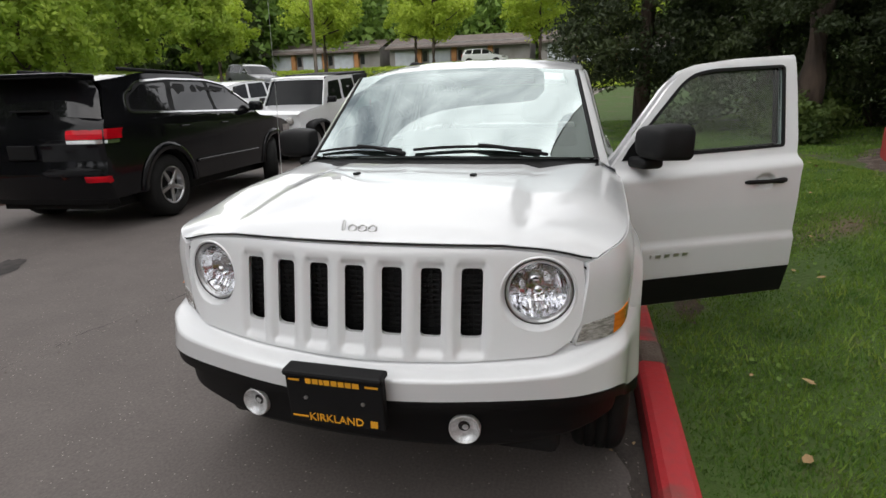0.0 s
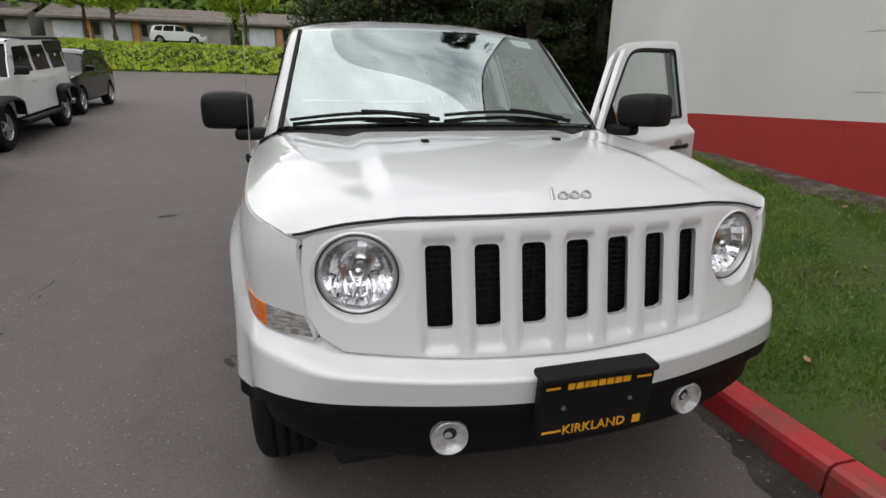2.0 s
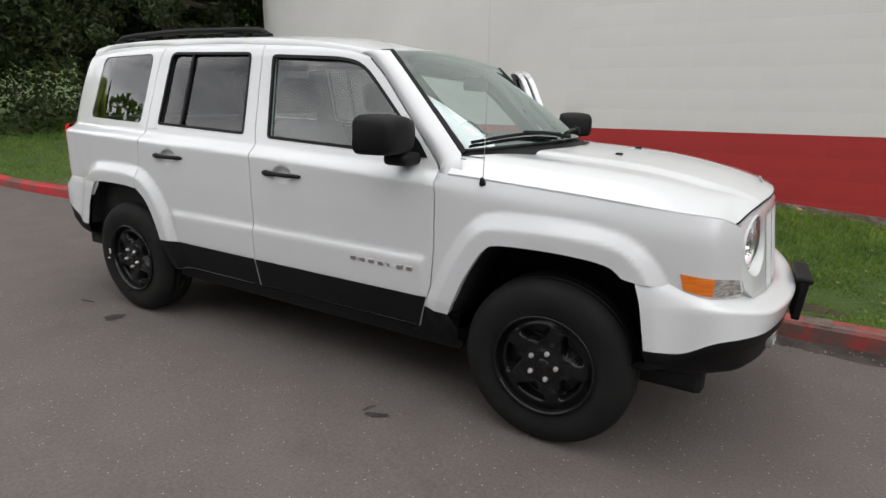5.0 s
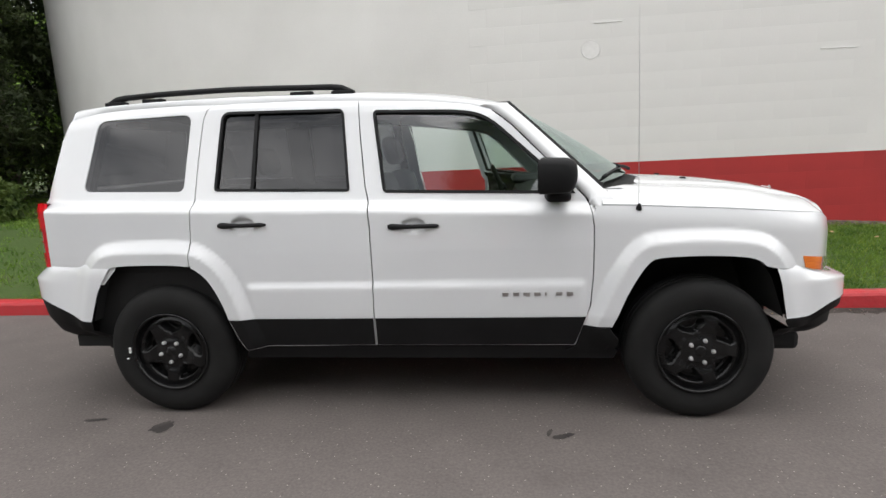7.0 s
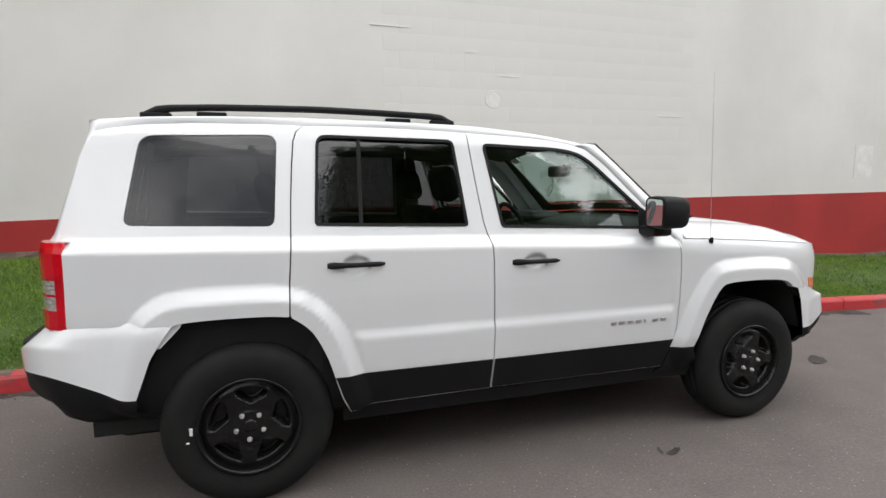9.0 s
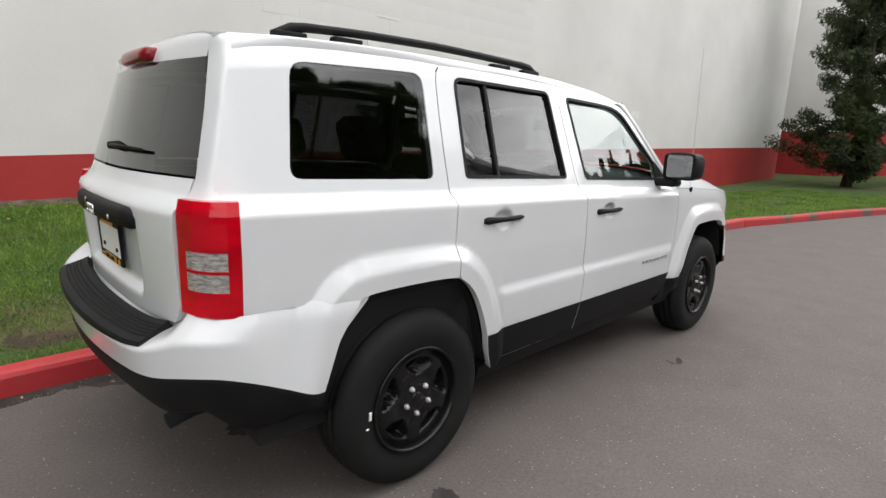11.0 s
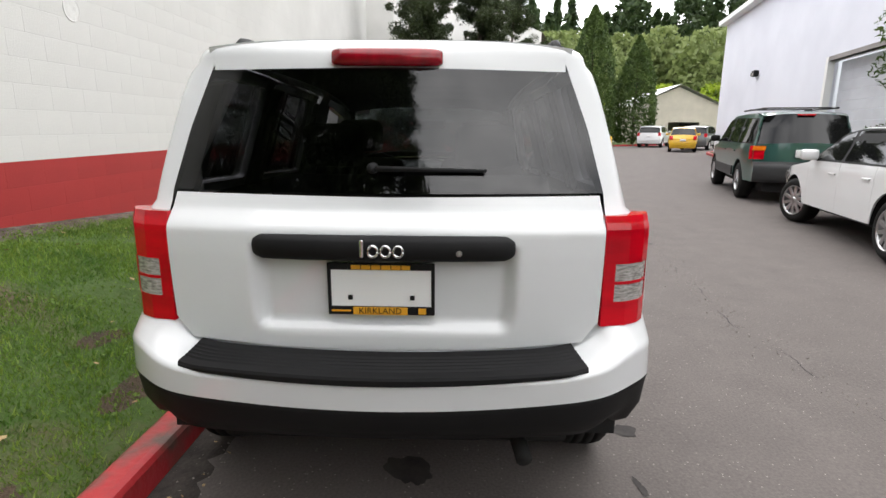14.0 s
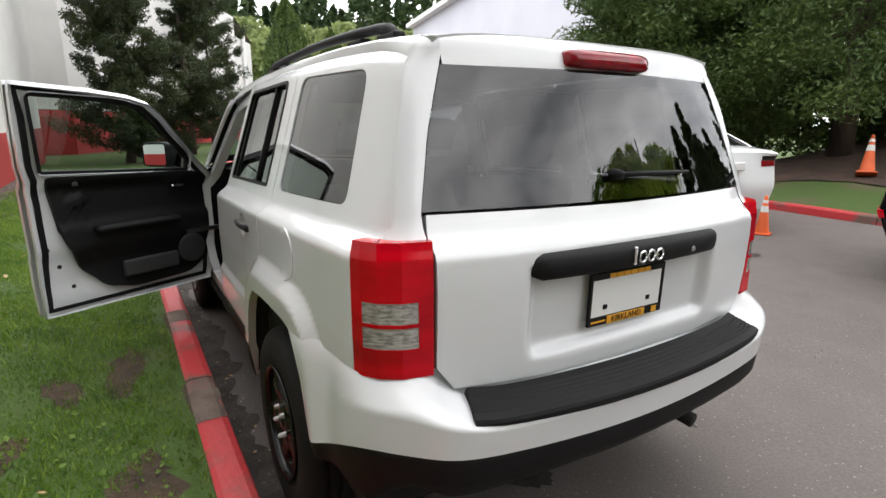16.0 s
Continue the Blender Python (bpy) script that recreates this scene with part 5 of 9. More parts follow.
# tail lamps wrap the corner
for sy in (-1, 1):
    lamp = empty("tail_lamp")
    lamp.parent = car
    outer = [(-1.943, 0.794), (-1.974, 0.784), (-2.010, 0.759), (-2.040, 0.712), (-2.056, 0.6375)]

    def lamp_piece(name, z0, z1, k0, k1, mat, bulge, label=""):
        rows = []
        zz = spaced(z0, z1, 0.02)
        zz = [zz[0]] + zz + [zz[-1]]
        for n, z in enumerate(zz):
            row = []
            hook = 0.045 if n in (0, len(zz) - 1) else 0.0
            for k in range(13):
                t = k0 + (k1 - k0) * k / 12
                f = t * (len(outer) - 1)
                i = min(int(f), len(outer) - 2)
                a, b = Vector(outer[i]), Vector(outer[i + 1])
                p = a.lerp(b, f - i)
                nrm = Vector((-(b - a).y, (b - a).x)).normalized()
                if nrm.x > 0:
                    nrm = -nrm
                top = 0.010 * smoothstep(1.070, 1.118, z)
                q = p + nrm * (bulge - top - hook)
                row.append((q.x, sy * q.y, z))
                if k in (0, 12) and not hook:
                    q = p + nrm * (bulge - top - 0.016)
                    row.insert(0 if k == 0 else len(row), (q.x, sy * q.y, z))
                elif k in (0, 12):
                    row.append(row[-1])
            rows.append(row)
        bm = loft(rows)
        bmesh.ops.remove_doubles(bm, verts=bm.verts[:], dist=1e-6)
        bmesh.ops.recalc_face_normals(bm, faces=bm.faces[:])
        return part(name, bm, mat, lamp, label)

    lamp_piece("red_lens", 0.975, 1.1165, 0.0, 1.0, red_lens, 0.006, "red upper lens")
    lamp_piece("red_lens", 0.786, 0.860, 0.0, 1.0, red_lens, 0.006, "red lower lens")
    lamp_piece("red_lens", 0.860, 0.975, 0.0, 0.26, red_lens, 0.006)
    lamp_piece("red_lens", 0.860, 0.975, 0.88, 1.0, red_lens, 0.006)
    lamp_piece("red_lens", 0.913, 0.922, 0.26, 0.88, red_lens, 0.006)
    lamp_piece("clear_lens", 0.922, 0.975, 0.26, 0.88, clear_lens, 0.004, "clear reversing lens")
    lamp_piece("clear_lens", 0.860, 0.913, 0.26, 0.88, clear_lens, 0.004, "clear indicator lens")
    # corner post from the quarter panel round to the glass, rolling over into the roof
    rows = []
    cols = [k / 7 for k in range(8)]
    for z in spaced(1.112, 1.55, 0.03):
        xs_ = lerp_table([(1.112, -1.985), (1.175, -1.972), (1.27, -1.945), (1.44, -1.905), (1.55, -1.863)], z)
        ya = side_y(xs_, z)
        a = Vector((xs_, ya))
        ta = Vector((-0.02, side_y(xs_ - 0.02, z) - ya)).normalized()
        gy = lerp_table([(1.112, 0.640), (1.175, 0.638), (1.36, 0.592), (1.55, 0.526)], z)
        b = Vector((gate_x(gy, z), gy))
        tb = Vector((gate_x(gy - 0.02, z) - b.x, -0.02)).normalized()
        den = ta.x * tb.y - ta.y * tb.x
        d = b - a
        u = (d.x * tb.y - d.y * tb.x) / den if abs(den) > 1e-5 else d.length / 2
        u = min(max(u, 0.2 * d.length), 0.8 * d.length)
        c = a + ta * u
        row = [Vector((xs_ + 0.012, sy * (side_y(xs_ + 0.012, z) - 0.002), z))]
        for t in cols:
            q = a * (1 - t) ** 2 + c * 2 * t * (1 - t) + b * t * t
            row.append(Vector((q.x, sy * q.y, z)))
        rows.append(row)
    last = rows[-1]
    a1 = Vector((-1.835, sy * (roof_half(-1.835) - 0.012), roof_z(-1.835, roof_half(-1.835) - 0.012) - 0.002))
    b1 = Vector((-1.880, sy * 0.526, roof_z(-1.880, 0.526) - 0.002))
    for n in range(1, 7):
        t = n / 6
        row = []
        for k, u in enumerate([-0.08] + cols):
            p, q = last[k], a1.lerp(b1, u)
            c = Vector((p.x * 0.65 + q.x * 0.35 - 0.004, p.y * 0.75 + q.y * 0.25, q.z - 0.002))
            row.append(p * (1 - t) ** 2 + c * 2 * t * (1 - t) + q * t * t)
        rows.append(row)
    part("corner_post", loft(rows), white_paint, car, smooth=True)
    part("lamp_backing", loft([[(-1.885, sy * 0.735, z), (-1.99, sy * 0.68, z), (-2.015, sy * 0.62, z)] for z in (0.775, 1.112)]), white_paint, lamp)

# rear bumper
RB = [(flush(-1.580, 0.792), flush(-1.668, 0.655, 0.004), flush(-1.722, 0.506, 0.012)),
      (flush(-1.69, 0.786), flush(-1.735, 0.668, 0.006), flush(-1.77, 0.515, 0.018)),
      (flush(-1.79, 0.786), flush(-1.815, 0.690, 0.014), (-1.84, -0.842, 0.545)),
      (flush(-1.925, 0.786, 0.004), (-1.935, -0.828, 0.712), (-1.935, -0.834, 0.590)),
      ((-2.000, -0.764, 0.786), (-2.030, -0.797, 0.722), (-2.022, -0.804, 0.618)),
      ((-2.052, -0.672, 0.785), (-2.108, -0.728, 0.722), (-2.096, -0.735, 0.618)),
      ((-2.052, -0.600, 0.740), (-2.165, -0.632, 0.690), (-2.157, -0.636, 0.606)),
      ((-2.060, -0.50, 0.708), (-2.196, -0.50, 0.672), (-2.186, -0.50, 0.596)),
      ((-2.105, -0.25, 0.694), (-2.218, -0.25, 0.662), (-2.208, -0.25, 0.584)),
      ((-2.110, 0.0, 0.690), (-2.225, 0.0, 0.657), (-2.216, 0.0, 0.580))]
rb = bumper("rear_bumper", bumper_rows([st(*s_) for s_ in RB]), white_paint, car, "white painted rear bumper", sharp=(0,))
low = []
for r0, r1, r3 in RB:
    c = Vector(r3)
    inward = Vector((0.03, 0.02, 0)) if r3[1] < -0.7 else Vector((0.02, 0.01, 0))
    foot = 0.410 if r3[1] < -0.8 else 0.462
    low.append([c + Vector((0.01, 0.008, 0.012)), c + Vector((0, 0, -0.003)), c + Vector((0.004, 0.003, -0.02)), Vector((c.x, c.y, (c.z + foot) / 2)) + inward * 0.5, Vector((c.x, c.y, foot + 0.03)) + inward * 1.6, Vector((c.x, c.y, foot)) + inward * 2.8, Vector((c.x + 0.15, c.y * 0.9, foot - 0.005))])
for row in low[:2]:
    for p in row[3:]:
        p.x -= 0.02
bumper("lower_bumper", bumper_rows(low), black_plastic, rb, "matt black lower rear bumper")
# ribbed step pad
pad_in = [(-2.078, -0.552, 0.738), (-2.100, -0.45, 0.730), (-2.112, -0.25, 0.722), (-2.116, 0.0, 0.718)]
pad_out = [(-2.168, -0.585, 0.702), (-2.196, -0.50, 0.699), (-2.222, -0.25, 0.692), (-2.230, 0.0, 0.688)]
pad_low = [(-2.174, -0.570, 0.684), (-2.202, -0.48, 0.680), (-2.226, -0.25, 0.668), (-2.233, 0.0, 0.663)]


def mirrored(pts, n=6):
    return cat(pts + [(p[0], -p[1], p[2]) for p in pts[::-1][1:]], n)


I_, O_, L_ = mirrored(pad_in), mirrored(pad_out), mirrored(pad_low)
rows = [[p + Vector((0.02, 0, -0.03)) for p in I_], I_]
for k in range(1, 24):
    t = k / 24
    groove = -0.004 if 4 <= k <= 18 and k % 3 == 0 else 0.0
    rows.append([a.lerp(b, t) + Vector((0, 0, groove)) for a, b in zip(I_, O_)])
rows += [O_, [p + Vector((-0.004, 0, -0.008)) for p in O_], L_, [p + Vector((0.03, 0, 0)) for p in L_]]
rows = [[r[0] + Vector((0.01, -0.004, -0.035))] + list(r) + [r[-1] + Vector((0.01, 0.004, -0.035))] for r in rows]
part("step_pad", loft(rows), black_plastic, rb, "ribbed black plastic step pad")
part("exhaust_pipe", tube([(-1.70, -0.42, 0.36), (-1.98, -0.42, 0.36), (-2.07, -0.43, 0.345)], 0.027, 12), dark_inside, car, "dark exhaust tailpipe", smooth=True)

# underside, floor, closing panels
part("underbody", box((-1.85, -0.62, 0.26), (1.88, 0.62, 0.36), 0.03), dark_inside, car)
part("floor_pan", box((-1.9, -0.76, 0.34), (0.9, 0.76, 0.42)), dark_inside, car)
part("engine_bay", box((0.88, -0.40, 0.34), (1.80, 0.40, 0.98)), dark_inside, car)
part("firewall", box((0.86, -0.74, 0.34), (0.90, 0.74, 1.10)), dark_inside, car)
part("load_floor", box((-2.02, -0.62, 0.60), (-1.40, 0.62, 0.66)), dark_inside, car)
part("exhaust_box", box((-1.9, -0.35, 0.28), (-1.55, 0.30, 0.42), 0.05), dark_inside, car)
part("headliner", loft([[(x, y, roof_z(x, y) - 0.035) for y in spaced(-0.56, 0.56, 0.16)] for x in spaced(-1.85, 0.42, 0.25)]), grey_plastic, car)
for sy in (-1, 1):
    rows = []
    for z in (0.40, 0.75, 1.05, 1.12):
        rows.append([(x, sy * (side_y(x, max(z, 0.5)) - (0.075 if z < 1.1 else 0.05)), z) for x in spaced(-1.92, -0.26, 0.15)])
    part("side_lining", loft(rows), dark_inside, car)
    if sy < 0:
        rows = []
        for z in (0.40, 0.75, 1.03, 1.085):
            rows.append([(x, sy * (side_y(x, max(z, 0.5)) - (0.085 if z < 1.06 else 0.045)), z) for x in spaced(-0.24, 0.84, 0.12)])
        part("side_lining", loft(rows), dark_inside, car)
    # pillar trims inside
    for poly in ([(-0.36, 1.53), (-0.23, 1.53), (-0.18, 1.10), (-0.33, 1.10)], [(-1.17, 1.54), (-1.0, 1.55), (-1.02, 1.12), (-1.19, 1.12)], [(-1.90, 1.50), (-1.68, 1.53), (-1.74, 1.12), (-1.97, 1.12)]):
        panel("pillar_trim", poly, right_side if sy < 0 else left_side, grey_plastic, car, sign=1 if sy < 0 else -1, lift=-0.035, flange=0.02, du=0.1, dv=0.1)


def seat(name, x, y, width, back=0.62, rest=True, lean=14):
    root = empty(name)
    root.parent = car
    part("cushion", shift(box((-0.26, -width / 2, 0), (0.26, width / 2, 0.15), 0.05), Matrix.Translation((x, y, 0.52)) @ pose(0, 0, 0, 0, -6, 0)), seat_cloth, root, smooth=True)
    part("backrest", shift(box((-0.07, -width / 2, 0), (0.07, width / 2, back), 0.06), Matrix.Translation((x - 0.24, y, 0.60)) @ pose(0, 0, 0, 0, -lean, 0)), seat_cloth, root, smooth=True)
    if rest:
        n = 1 if width < 0.7 else 2
        for k in range(n):
            oy = 0 if n == 1 else (-0.33 + 0.66 * k)
            part("headrest", shift(box((-0.05, -0.13, 0), (0.05, 0.13, 0.19), 0.045), Matrix.Translation((x - 0.24 - math.sin(radians(lean)) * (back + 0.05), y + oy, 0.60 + back + 0.02)) @ pose(0, 0, 0, 0, -lean, 0)), seat_cloth, root, smooth=True)
    return root


seat("front_seat", 0.10, -0.36, 0.50)
seat("front_seat", 0.10, 0.36, 0.50)
seat("rear_seat", -0.80, 0.0, 1.26, 0.58)
dash = cat([(1.02, 1.125), (0.84, 1.115), (0.70, 1.118), (0.56, 1.10), (0.50, 1.04), (0.52, 0.90), (0.58, 0.70), (0.70, 0.55)], 4)
part("dashboard", loft([[(p[0], y, p[1] - 0.02 * (abs(y) > 0.6)) for p in dash] for y in spaced(-0.62, 0.62, 0.124)]), grey_plastic, car, "dark grey dashboard", smooth=True)
part("instrument_hood", shift(box((-0.12, -0.18, 0), (0.10, 0.18, 0.06), 0.03), Matrix.Translation((0.60, 0.36, 1.09))), grey_plastic, car, smooth=True)
wheel_m = Matrix.Translation((0.43, 0.36, 1.03)) @ pose(0, 0, 0, 0, -24, 0)
sw = part("steering_wheel", shift(tube([(0, 0.185 * math.cos(a), 0.185 * math.sin(a)) for a in [2 * math.pi * k / 24 for k in range(25)]], 0.016, 8), wheel_m), black_plastic, car, "black steering wheel", smooth=True)
part("wheel_boss", shift(box((-0.03, -0.08, -0.06), (0.03, 0.08, 0.06), 0.02), wheel_m), black_plastic, sw, smooth=True)
for a in (0, 180, 270):
    part("wheel_spoke", shift(box((-0.012, 0.05, -0.018), (0.012, 0.18, 0.018), 0.006), wheel_m @ pose(0, 0, 0, a, 0, 0)), black_plastic, sw)
part("inside_mirror", shift(box((-0.02, -0.12, -0.035), (0.02, 0.12, 0.035), 0.015), Matrix.Translation((0.575, 0.0, 1.415))), black_plastic, car, "inside rear-view mirror", smooth=True)
part("mirror_stalk", tube([(0.585, 0, 1.435), (0.615, 0, 1.455)], 0.01, 6), black_plastic, car)

# door mirrors
def door_mirror(parent, sy, m=None):
    root = empty("door_mirror")
    root.parent = parent
    T = (lambda b: shift(b, m)) if m is not None else (lambda b: b)
    rows = []
    for y, e, zb_, zt, xf in ((0.822, 1, 1.126, 1.238, 0.690), (0.832, 1, 1.114, 1.258, 0.712), (0.90, 1.0, 1.110, 1.268, 0.724), (0.98, 1.0, 1.110, 1.266, 0.720), (1.012, 1, 1.114, 1.258, 0.705), (1.024, 1, 1.126, 1.240, 0.685)):
        xb_ = 0.575 - 0.26 * (y - 0.925)
        ring = rounded([(xb_, zb_), (xb_, zt), (xf - 0.004, zt - 0.006), (xf + 0.006, (zb_ + zt) / 2), (xf - 0.010, zb_ + 0.004)], [0.012, 0.014, 0.045, 0.03, 0.040], 5)
        rows.append([(px, sy * y, pz) for px, pz in ring])
    rows = [[tuple(v) for v in r] for r in zip(*[cat([r[i] for r in rows], 3) for i in range(len(rows[0]))])]
    part("mirror_shell", T(loft(rows, close=True, caps=True)), black_plastic, root, smooth=True)
    gp = rounded([(0.845, 1.122), (1.008, 1.122), (1.008, 1.250), (0.845, 1.254)], 0.02)
    bm = bmesh.new()
    bm.faces.new([bm.verts.new((0.572 - 0.26 * (a - 0.925), sy * a, b)) for a, b in gp])
    part("mirror_face", T(bm), mirror_glass, root, "mirror glass")
    arm = box((0.60, sy * 0.76 if sy > 0 else -0.90, 1.065), (0.71, sy * 0.90 if sy > 0 else -0.76, 1.115), 0.018)
    part("mirror_arm", T(arm), black_plastic, root, smooth=True)
    bm = bmesh.new()
    fm = [(0.60, 1.10), (0.745, 1.095), (0.70, 1.15), (0.64, 1.205), (0.615, 1.20)]
    fl_ = [bm.verts.new((x, sy * (side_y(x, z) + 0.006), z)) for x, z in fm]
    bm.faces.new(fl_)
    bmesh.ops.solidify(bm, geom=bm.faces[:], thickness=0.02)
    part("mirror_base", T(bm), black_plastic, root)
    return root


for door in [o for o in car.children if o.name.startswith("front_door")]:
    sy = 1 if door.data.vertices[0].co.y > 0 else -1
    door_mirror(door, sy)
    badge_x = [0.395 + 0.050 * k for k in range(7)]
    for k, bx in enumerate(badge_x):
        w_ = 0.010 if k == 4 else 0.030
        bm = bmesh.new()
        add_box(bm, (bx, -0.002, 0.623), (bx + w_, 0.002, 0.641), 0.0015)
        sgn = 1 if sy > 0 else -1
        shift(bm, Matrix.Translation((0, sgn * (side_y(bx, 0.633) + 0.002), 0)))
        part("badge_block", bm, satin_metal, door)

# inside of the open door
HINGE = (0.80, 0.775)
OPEN = 62.0
for door in [o for o in car.children if o.name.startswith("front_door")]:
    if door.data.vertices[0].co.y < 0:
        continue
    def inner(x, z):
        return (x, side_y(x, max(z, 0.45)) - 0.052 - 0.03 * smoothstep(1.15, 1.0, z), z)
    frame_poly = inset(FRONT_DOOR, 0.004)
    win_in = inset(FWIN, -0.012)
    panel("inner_skin", frame_poly, inner, white_paint, door, holes=[win_in], sign=1, du=0.07, dv=0.06, flange=-0.03, label="white inner door skin")
    seal_out = rounded(inset(FRONT_DOOR, 0.042), 0.0)
    panel("door_seal", inset(FRONT_DOOR, 0.035), lambda x, z: (x, inner(x, z)[1] - 0.010, z), black_plastic, door, holes=[inset(FRONT_DOOR, 0.062)], sign=1, du=0.06, dv=0.06, flange=0.02, label="black rubber door seal")
    TRIM = [(-0.15, 1.105), (-0.10, 0.80), (-0.03, 0.60), (0.10, 0.47), (0.25, 0.43), (0.60, 0.44), (0.72, 0.50), (0.765, 0.70), (0.775, 0.95), (0.76, 1.06), (0.65, 1.095)]
    panel("trim_panel", rounded(TRIM, 0.04), lambda x, z: (x, inner(x, z)[1] - 0.030 - 0.02 * smoothstep(0.86, 0.80, z) * smoothstep(0.6, 0.66, z), z), black_plastic, door, sign=1, du=0.06, dv=0.05, flange=0.04, label="black moulded inner door trim")
    ring_panel("window_seal", FWIN, 0.014, inner, black_plastic, door, 1, lift=0.012, flange=0.02)
    part("arm_rest", box((0.05, 0.66, 0.78), (0.55, 0.735, 0.83), 0.025), black_plastic, door, smooth=True)
    part("speaker_ring", shift(revolve([(0.085, 0.0), (0.095, -0.012), (0.085, -0.016), (0.02, -0.010), (0.0, -0.010)], 24, "y"), Matrix.Translation((0.62, 0.715, 0.60))), grey_plastic, door, smooth=True)
    part("map_pocket", box((0.18, 0.69, 0.50), (0.52, 0.72, 0.60), 0.012), grey_plastic, door)
    part("inner_handle", box((0.52, 0.688, 0.995), (0.60, 0.712, 1.02), 0.008), chrome, door, "chrome inner door handle")
    part("lock_knob", box((-0.03, 0.70, 1.05), (0.0, 0.72, 1.075), 0.006), grey_plastic, door)
    for cx, cz in ((-0.17, 0.72), (-0.12, 0.62), (-0.07, 0.50)):
        part("bolt_hole", shift(revolve([(0, -0.002), (0.010, -0.002), (0.012, 0.002)], 12, "y"), Matrix.Translation((cx, inner(cx, cz)[1] - 0.002, cz))), dark_inside, door)
    part("check_strap", box((0.60, 0.70, 0.69), (0.84, 0.715, 0.715)), satin_metal, door)
    H = Matrix.Translation((HINGE[0], HINGE[1], 0.012)) @ pose(0, 0, 0, 0, 0, -OPEN) @ Matrix.Translation((-HINGE[0], -HINGE[1], 0))
    door.matrix_world = H
# door opening frame on the open side
rim_poly = FRONT_DOOR
panel("door_frame", inset(rim_poly, -0.004), lambda x, z: (x, side_y(x, max(z, 0.45)) - 0.050, z), white_paint, car, holes=[inset(rim_poly, 0.075)], sign=-1, du=0.08, dv=0.07, flange=0.05, label="white door opening frame")

# roof rails, antenna, fuel flap
for sy in (-1, 1):
    pts = []
    for k in range(25):
        t = k / 24
        x = -1.70 + 1.36 * t
        y = roof_half(x) - 0.045
        e = min(1.0, min(t, 1 - t) / 0.07)
        pts.append((x, sy * y, roof_z(x, y) - 0.004 + 0.034 * math.sin(e * math.pi / 2) + 0.006 * math.sin(math.pi * t)))
    rows = []
    for i, p in enumerate(pts):
        t = i / 24
        e = min(1.0, min(t, 1 - t) / 0.10)
        h = 0.016 - 0.006 * e + 0.005
        rows.append([(p[0], p[1] + 0.017 * math.cos(a), p[2] + h * math.sin(a)) for a in [2 * math.pi * k / 10 for k in range(10)]])
    rail = part("roof_rail", loft(rows, close=True, caps=True), black_plastic, car, "black roof rail", smooth=True)
    for t in (0.04, 0.20, 0.80, 0.96):
        x = -1.70 + 1.36 * t
        y = sy * (roof_half(x) - 0.045)
        part("rail_foot", box((x - 0.06, y - 0.018, roof_z(x, y) - 0.01), (x + 0.06, y + 0.018, roof_z(x, y) + 0.014), 0.006), black_plastic, rail)
ant = part("antenna_base", shift(revolve([(0.0, 0.03), (0.006, 0.028), (0.012, 0.012), (0.014, 0.0)], 14, "z"), Matrix.Translation((1.02, -0.825, 1.018)) @ pose(0, 0, 0, 25, 0, 0)), black_plastic, car, "black antenna base and thin mast", smooth=True)
part("antenna_mast", tube([(1.02, -0.825, 1.03), (1.015, -0.815, 1.40), (1.005, -0.81, 1.90)], 0.0017, 6, 0.5), satin_metal, ant)
panel("fuel_flap", circle(-1.47, 0.99, 0.082), left_side, white_paint, car, sign=-1, du=0.04, dv=0.04, flange=0.006, lift=0.0035, label="round fuel filler flap")


